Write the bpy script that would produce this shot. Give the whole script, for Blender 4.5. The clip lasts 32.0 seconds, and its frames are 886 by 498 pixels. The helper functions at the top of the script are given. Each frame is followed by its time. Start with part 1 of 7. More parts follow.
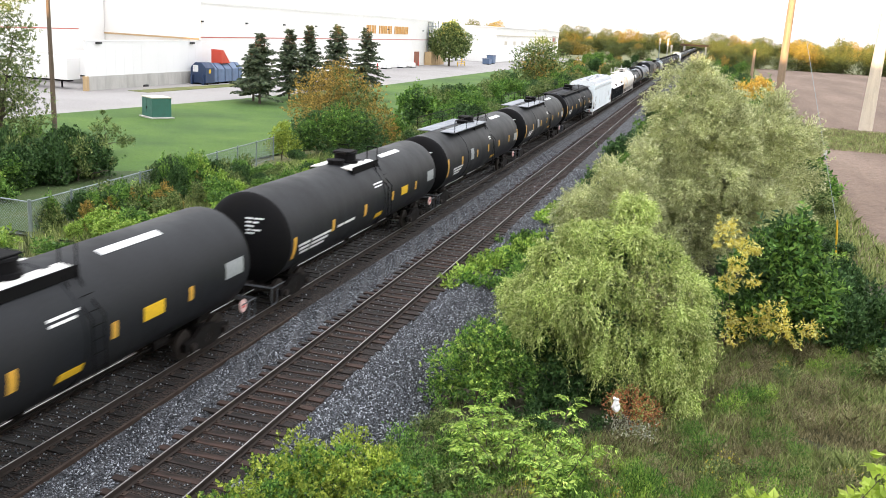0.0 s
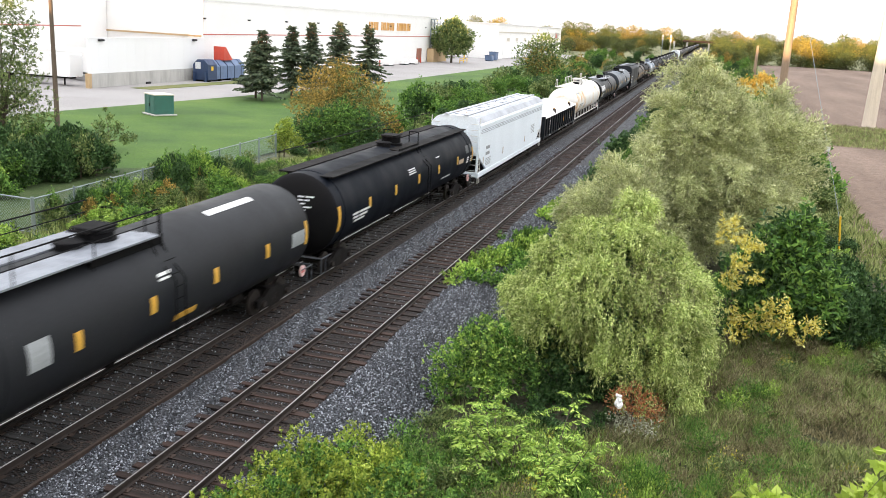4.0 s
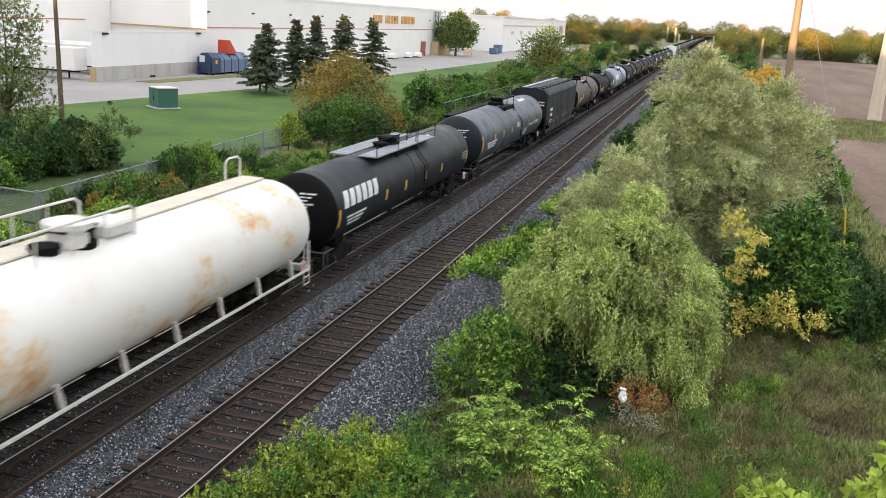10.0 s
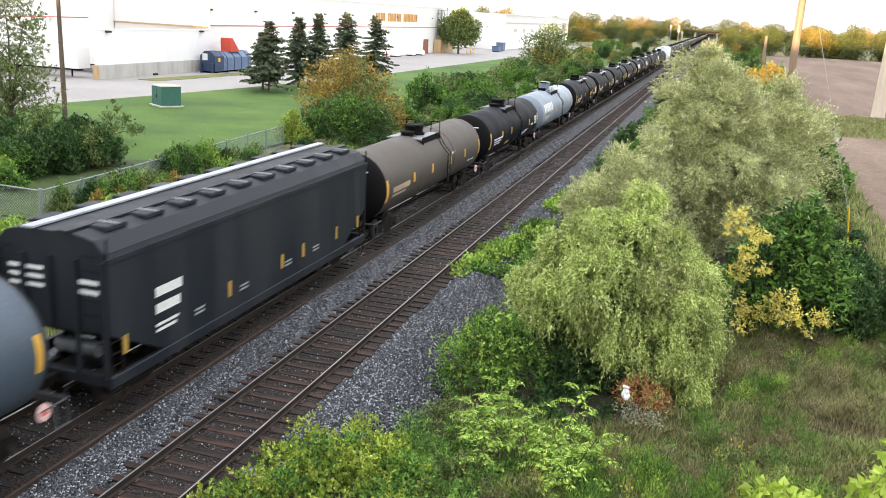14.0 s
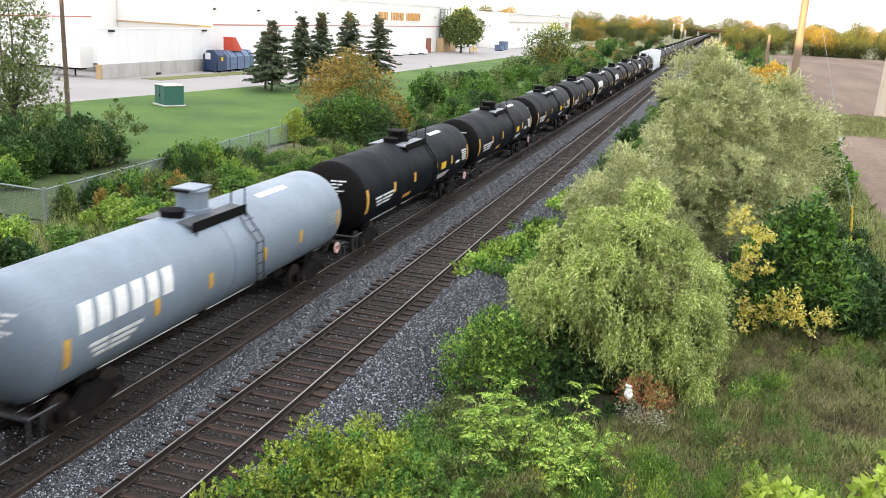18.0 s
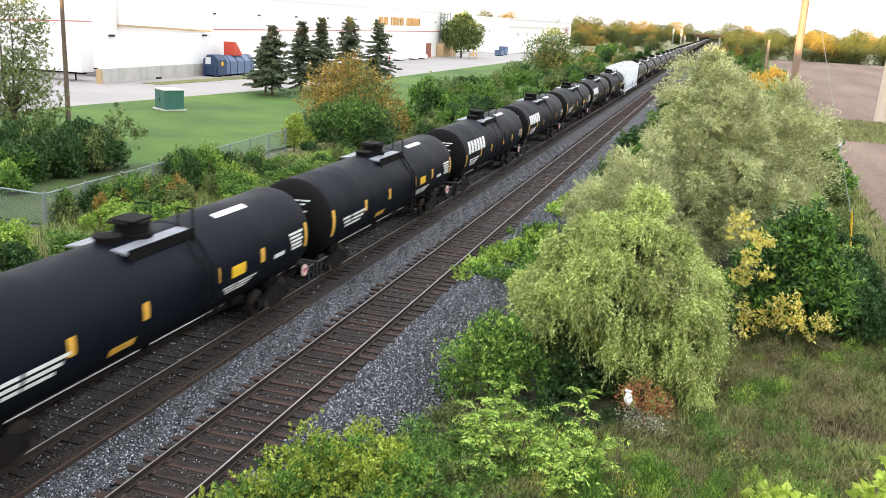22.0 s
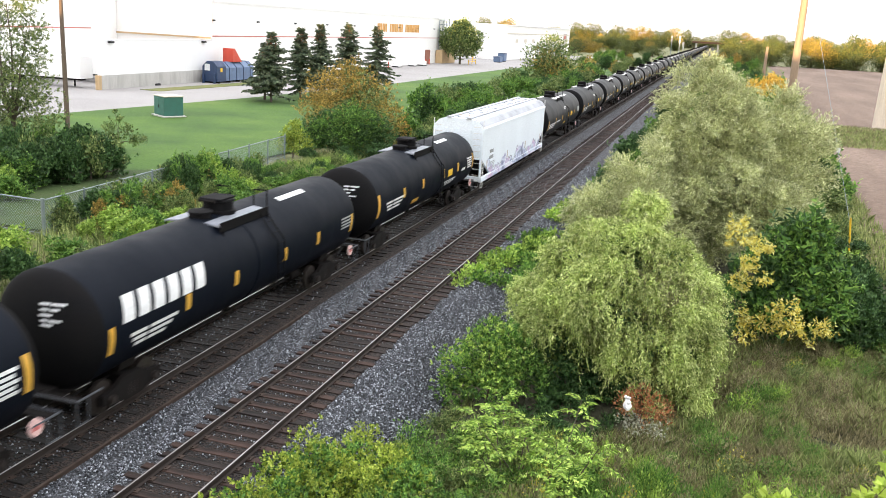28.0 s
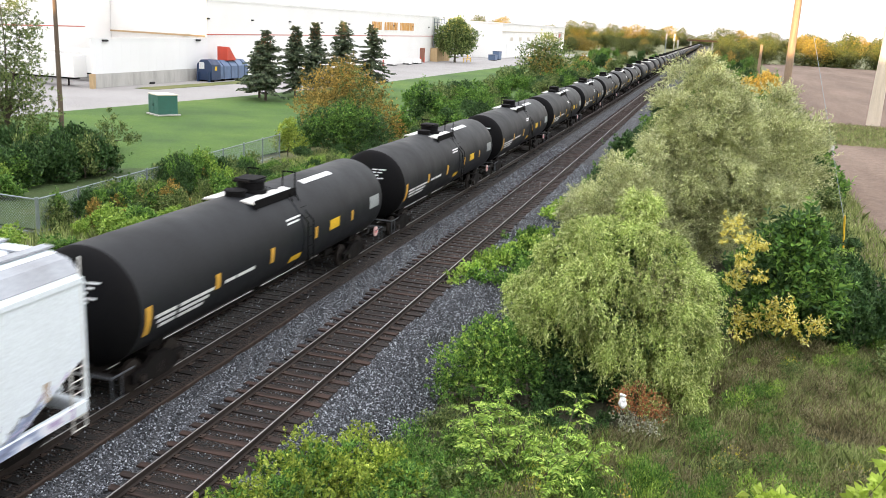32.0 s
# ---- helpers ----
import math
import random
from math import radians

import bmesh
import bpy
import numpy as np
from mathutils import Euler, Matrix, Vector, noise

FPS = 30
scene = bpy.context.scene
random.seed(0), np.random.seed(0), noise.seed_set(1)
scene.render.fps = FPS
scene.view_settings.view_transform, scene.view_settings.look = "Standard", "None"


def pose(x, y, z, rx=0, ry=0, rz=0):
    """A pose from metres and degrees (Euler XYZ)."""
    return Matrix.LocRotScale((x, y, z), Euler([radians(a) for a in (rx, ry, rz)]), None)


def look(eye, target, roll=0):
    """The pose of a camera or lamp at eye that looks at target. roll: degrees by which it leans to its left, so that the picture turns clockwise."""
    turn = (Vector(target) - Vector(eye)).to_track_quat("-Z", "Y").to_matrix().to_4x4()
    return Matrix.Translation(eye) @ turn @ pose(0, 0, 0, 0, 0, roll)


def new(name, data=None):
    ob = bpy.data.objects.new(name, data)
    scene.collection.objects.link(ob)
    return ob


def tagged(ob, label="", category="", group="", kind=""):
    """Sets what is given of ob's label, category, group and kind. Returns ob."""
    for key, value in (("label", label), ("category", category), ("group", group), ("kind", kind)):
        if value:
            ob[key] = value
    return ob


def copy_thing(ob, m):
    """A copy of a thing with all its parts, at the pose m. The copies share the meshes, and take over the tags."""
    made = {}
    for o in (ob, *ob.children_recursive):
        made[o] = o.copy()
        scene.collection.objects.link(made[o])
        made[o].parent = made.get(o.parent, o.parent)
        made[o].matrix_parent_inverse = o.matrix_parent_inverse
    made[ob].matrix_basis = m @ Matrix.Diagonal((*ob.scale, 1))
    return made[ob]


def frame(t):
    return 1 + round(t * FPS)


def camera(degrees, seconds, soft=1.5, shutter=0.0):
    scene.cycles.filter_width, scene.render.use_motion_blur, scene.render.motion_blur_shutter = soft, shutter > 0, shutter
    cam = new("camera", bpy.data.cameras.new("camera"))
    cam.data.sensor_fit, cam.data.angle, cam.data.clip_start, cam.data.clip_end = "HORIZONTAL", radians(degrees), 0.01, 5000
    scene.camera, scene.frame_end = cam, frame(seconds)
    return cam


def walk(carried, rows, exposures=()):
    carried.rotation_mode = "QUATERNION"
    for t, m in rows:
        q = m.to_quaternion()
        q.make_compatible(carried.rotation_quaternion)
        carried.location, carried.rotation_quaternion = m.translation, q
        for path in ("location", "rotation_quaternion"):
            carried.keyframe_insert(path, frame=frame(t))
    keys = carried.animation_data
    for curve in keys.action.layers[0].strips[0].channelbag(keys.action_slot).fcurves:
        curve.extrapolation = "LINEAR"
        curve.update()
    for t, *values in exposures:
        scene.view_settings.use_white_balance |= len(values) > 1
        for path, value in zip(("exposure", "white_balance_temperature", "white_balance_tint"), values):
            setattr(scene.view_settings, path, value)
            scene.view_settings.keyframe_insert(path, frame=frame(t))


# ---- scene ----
EYE = Vector((10.272, 0.0, 9.965))
cam = camera(53.0, 32.0, soft=0.85, shutter=0.4)


def view(yaw, pitch, roll):
    """The camera's pose on the bridge, from degrees to the left of the track, up, and roll."""
    a, b = radians(yaw), radians(pitch)
    ahead = Vector((-math.sin(a) * math.cos(b), math.cos(a) * math.cos(b), math.sin(b)))
    return look(EYE, EYE + ahead, roll)


TURNS = [
    (0.0, 15.486, -13.973, 3.380),
    (0.5, 15.520, -14.001, 3.327),
    (1.0, 15.534, -14.048, 3.309),
    (1.5, 15.539, -14.049, 3.309),
    (2.0, 15.556, -14.009, 3.357),
    (2.5, 15.568, -14.024, 3.360),
    (3.0, 15.576, -14.079, 3.356),
    (3.5, 15.632, -14.168, 3.296),
    (5.5, 15.691, -14.216, 3.320),
    (6.0, 15.721, -14.273, 3.318),
    (6.5, 15.762, -14.347, 3.245),
    (7.0, 15.803, -14.401, 3.225),
    (7.5, 15.799, -14.415, 3.217),
    (8.0, 15.816, -14.415, 3.235),
    (8.5, 15.834, -14.438, 3.249),
    (9.0, 15.843, -14.463, 3.244),
    (9.5, 15.867, -14.540, 3.194),
    (10.0, 15.897, -14.624, 3.236),
    (10.5, 15.908, -14.649, 3.196),
    (11.0, 15.921, -14.686, 3.228),
    (11.5, 15.962, -14.706, 3.191),
    (12.0, 16.033, -14.720, 3.145),
    (12.5, 16.041, -14.762, 3.164),
    (13.0, 16.082, -14.776, 3.142),
    (13.5, 16.082, -14.776, 3.142),
    (14.0, 16.077, -14.768, 3.173),
    (14.5, 16.081, -14.725, 3.159),
    (16.5, 16.218, -14.784, 3.122),
    (17.0, 16.218, -14.789, 3.126),
    (17.5, 16.231, -14.786, 3.150),
    (18.0, 16.257, -14.840, 3.118),
    (18.5, 16.282, -14.839, 3.130),
    (19.0, 16.258, -14.796, 3.157),
    (19.5, 16.225, -14.696, 3.206),
    (20.0, 16.208, -14.587, 3.204),
    (20.5, 16.250, -14.578, 3.169),
    (21.0, 16.293, -14.568, 3.185),
    (21.5, 16.283, -14.537, 3.193),
    (22.0, 16.257, -14.536, 3.192),
    (22.5, 16.244, -14.560, 3.154),
    (23.0, 16.249, -14.620, 3.106),
    (23.5, 16.267, -14.714, 3.062),
    (24.0, 16.232, -14.730, 3.125),
    (24.5, 16.192, -14.678, 3.133),
    (25.0, 16.197, -14.683, 3.096),
    (25.5, 16.225, -14.709, 3.045),
    (27.5, 16.240, -14.432, 3.154),
    (28.0, 16.209, -14.131, 3.191),
    (28.5, 16.126, -13.992, 3.165),
    (29.0, 16.036, -14.080, 3.104),
    (29.5, 15.942, -14.229, 3.145),
    (30.0, 15.925, -14.226, 3.159),
    (30.5, 15.878, -14.184, 3.211),
    (31.0, 15.881, -14.181, 3.195),
    (31.5, 15.875, -14.191, 3.231),
    (32.0, 15.885, -14.225, 3.157),
]
EXPOSURES = [(0, 1.74), (3.5, 1.72), (5.5, 1.40), (6.2, 1.22), (7, 1.12), (8, 1.2), (9, 1.25), (10, 1.22), (11, 1.74), (12, 1.78), (14, 1.76), (16.5, 1.8), (17.3, 1.75), (18, 1.70), (18.5, 1.72), (19.2, 1.8), (28.5, 1.82), (29.5, 1.58), (30.2, 1.27), (30.5, 1.15), (31, 1.2), (31.5, 1.26), (32, 1.68)]
walk(cam, [(t, view(a, b, c)) for t, a, b, c in TURNS], EXPOSURES)

# ---- world and sun: a very low sun behind the bridge, and a sky of thin bright high cloud ----
SUN_ELEVATION, SUN_TURN = radians(0.5), radians(188)
world = bpy.data.worlds.new("evening_sky")
scene.world = world
world.use_nodes = True
wn, wl = world.node_tree.nodes, world.node_tree.links
wn.clear()
sky = wn.new("ShaderNodeTexSky")
sky.sky_type, sky.sun_disc = "NISHITA", False
sky.sun_elevation, sky.sun_rotation = SUN_ELEVATION, SUN_TURN
sky.air_density, sky.dust_density, sky.ozone_density = 1.0, 0.6, 1.0
glow = wn.new("ShaderNodeBackground")
glow.inputs["Strength"].default_value = 0.085
haze = wn.new("ShaderNodeBackground")
haze.inputs["Color"].default_value = (0.97, 0.97, 1.0, 1)
# cloud is brighter overhead than near the horizon
place = wn.new("ShaderNodeTexCoord")
split = wn.new("ShaderNodeSeparateXYZ")
rise = wn.new("ShaderNodeMapRange")
rise.inputs["From Min"].default_value, rise.inputs["From Max"].default_value = 0.0, 1.0
rise.inputs["To Min"].default_value, rise.inputs["To Max"].default_value = 0.42, 0.86
wl.new(place.outputs["Generated"], split.inputs[0])
wl.new(split.outputs["Z"], rise.inputs["Value"])
wl.new(rise.outputs[0], haze.inputs["Strength"])
both = wn.new("ShaderNodeAddShader")
wout = wn.new("ShaderNodeOutputWorld")
wl.new(sky.outputs[0], glow.inputs["Color"])
wl.new(glow.outputs[0], both.inputs[0])
wl.new(haze.outputs[0], both.inputs[1])
wl.new(both.outputs[0], wout.inputs["Surface"])
sun = new("sun", bpy.data.lights.new("sun", "SUN"))
sun.data.energy, sun.data.angle, sun.data.color = 5.0, radians(0.6), (1.0, 0.66, 0.34)
to_sun = Vector((math.sin(SUN_TURN) * math.cos(SUN_ELEVATION), math.cos(SUN_TURN) * math.cos(SUN_ELEVATION), math.sin(SUN_ELEVATION)))
sun.matrix_world = look(to_sun * 300, (0, 0, 0))


# ---- materials ----
def shader(name):
    m = bpy.data.materials.new(name)
    m.use_nodes = True
    nt = m.node_tree
    b = nt.nodes["Principled BSDF"]
    return m, nt, b


def noise_node(nt, scale, detail=4.0, rough=0.6, coord="Object", stretch=None):
    tc = nt.nodes.new("ShaderNodeTexCoord")
    n = nt.nodes.new("ShaderNodeTexNoise")
    n.inputs["Scale"].default_value, n.inputs["Detail"].default_value, n.inputs["Roughness"].default_value = scale, detail, rough
    if stretch:
        mp = nt.nodes.new("ShaderNodeMapping")
        mp.inputs["Scale"].default_value = stretch
        nt.links.new(tc.outputs[coord], mp.inputs["Vector"])
        nt.links.new(mp.outputs[0], n.inputs["Vector"])
    else:
        nt.links.new(tc.outputs[coord], n.inputs["Vector"])
    return n


def ramp_node(nt, source, stops):
    r = nt.nodes.new("ShaderNodeValToRGB")
    e = r.color_ramp.elements
    while len(e) < len(stops):
        e.new(0.5)
    for k, (p, c) in zip(e, stops):
        k.position, k.color = p, (*c, 1)
    nt.links.new(source, r.inputs["Fac"])
    return r


def mix_node(nt, kind, fac, a, b):
    m = nt.nodes.new("ShaderNodeMix")
    m.data_type, m.blend_type = "RGBA", kind
    for sock, v in ((m.inputs["Factor"], fac), (m.inputs["A"], a), (m.inputs["B"], b)):
        if hasattr(v, "default_value"):
            nt.links.new(v, sock)
        elif isinstance(v, (int, float)):
            sock.default_value = v
        else:
            sock.default_value = (*v, 1)
    return m.outputs["Result"]


def bump_node(nt, b, source, strength, distance):
    u = nt.nodes.new("ShaderNodeBump")
    u.inputs["Strength"].default_value, u.inputs["Distance"].default_value = strength, distance
    nt.links.new(source, u.inputs["Height"])
    nt.links.new(u.outputs[0], b.inputs["Normal"])


def paint(name, col, dirt=(0.05, 0.04, 0.03), amount=0.35, rough=0.45, metal=0.0, scale=0.7, grain=14.0, stretch=(1, 1, 1), bump=0.15, vary=0.0, spec=0.5):
    """A painted or bare surface with broad stains and fine grain."""
    m, nt, b = shader(name)
    big = noise_node(nt, scale, 5, 0.62, stretch=stretch)
    fine = noise_node(nt, grain, 3, 0.6)
    stain = ramp_node(nt, big.outputs["Fac"], [(0.42, (0, 0, 0)), (0.72, (amount,) * 3)])
    c = mix_node(nt, "MIX", stain.outputs["Color"], col, dirt)
    speck = ramp_node(nt, fine.outputs["Fac"], [(0.25, (0.82,) * 3), (0.75, (1.12,) * 3)])
    c = mix_node(nt, "MULTIPLY", 1.0, c, speck.outputs["Color"])
    if vary:
        info = nt.nodes.new("ShaderNodeObjectInfo")
        v = ramp_node(nt, info.outputs["Random"], [(0, (1 - vary,) * 3), (1, (1 + vary,) * 3)])
        c = mix_node(nt, "MULTIPLY", 1.0, c, v.outputs["Color"])
    nt.links.new(c, b.inputs["Base Color"])
    rr = ramp_node(nt, big.outputs["Fac"], [(0.3, (max(rough - 0.1, 0.02),) * 3), (0.75, (min(rough + 0.2, 1),) * 3)])
    nt.links.new(rr.outputs["Color"], b.inputs["Roughness"])
    b.inputs["Metallic"].default_value = metal
    b.inputs["Specular IOR Level"].default_value = spec
    if bump:
        bump_node(nt, b, fine.outputs["Fac"], bump, 0.01)
    return m


def foliage(name, dark, mid, light, clear=0.3, rough=0.55):
    """Leaves that differ one from another, and let some light through."""
    m, nt, b = shader(name)
    geo = nt.nodes.new("ShaderNodeNewGeometry")
    patch = noise_node(nt, 0.95, 3, 0.6)
    r = ramp_node(nt, geo.outputs["Random Per Island"], [(0.0, dark), (0.5, mid), (1.0, light)])
    v = ramp_node(nt, patch.outputs["Fac"], [(0.3, (0.58,) * 3), (0.7, (1.32,) * 3)])
    c = mix_node(nt, "MULTIPLY", 1.0, r.outputs["Color"], v.outputs["Color"])
    nt.links.new(c, b.inputs["Base Color"])
    b.inputs["Roughness"].default_value, b.inputs["Specular IOR Level"].default_value = rough, 0.25
    tr = nt.nodes.new("ShaderNodeBsdfTranslucent")
    nt.links.new(c, tr.inputs["Color"])
    ms = nt.nodes.new("ShaderNodeMixShader")
    ms.inputs["Fac"].default_value = clear
    nt.links.new(b.outputs[0], ms.inputs[1])
    nt.links.new(tr.outputs[0], ms.inputs[2])
    nt.links.new(ms.outputs[0], nt.nodes["Material Output"].inputs["Surface"])
    return m


def soil(name, stops, scale=0.35, grain=9.0, bump=0.6, stretch=(1, 1, 1), depth=0.05, rough=0.95):
    m, nt, b = shader(name)
    big = noise_node(nt, scale, 6, 0.65, stretch=stretch)
    fine = noise_node(nt, grain, 4, 0.7)
    c = ramp_node(nt, big.outputs["Fac"], stops)
    s = ramp_node(nt, fine.outputs["Fac"], [(0.25, (0.62,) * 3), (0.75, (1.3,) * 3)])
    c = mix_node(nt, "MULTIPLY", 1.0, c.outputs["Color"], s.outputs["Color"])
    nt.links.new(c, b.inputs["Base Color"])
    b.inputs["Roughness"].default_value = rough
    bump_node(nt, b, fine.outputs["Fac"], bump, depth)
    return m


def stony(name, stops):
    """Crushed stone: cells of differing grey."""
    m, nt, b = shader(name)
    tc = nt.nodes.new("ShaderNodeTexCoord")
    v = nt.nodes.new("ShaderNodeTexVoronoi")
    v.inputs["Scale"].default_value = 17
    nt.links.new(tc.outputs["Object"], v.inputs["Vector"])
    sep = nt.nodes.new("ShaderNodeSeparateColor")
    nt.links.new(v.outputs["Color"], sep.inputs[0])
    c = ramp_node(nt, sep.outputs[0], stops)
    big = noise_node(nt, 0.5, 4, 0.6)
    w = ramp_node(nt, big.outputs["Fac"], [(0.3, (0.6, 0.56, 0.52)), (0.65, (1.1,) * 3)])
    c = mix_node(nt, "MULTIPLY", 1.0, c.outputs["Color"], w.outputs["Color"])
    nt.links.new(c, b.inputs["Base Color"])
    b.inputs["Roughness"].default_value = 0.85
    bump_node(nt, b, v.outputs["Distance"], 1.0, 0.06)
    return m


def stones_mat(name, stops):
    m, nt, b = shader(name)
    geo = nt.nodes.new("ShaderNodeNewGeometry")
    r = ramp_node(nt, geo.outputs["Random Per Island"], stops)
    nt.links.new(r.outputs["Color"], b.inputs["Base Color"])
    b.inputs["Roughness"].default_value = 0.75
    return m


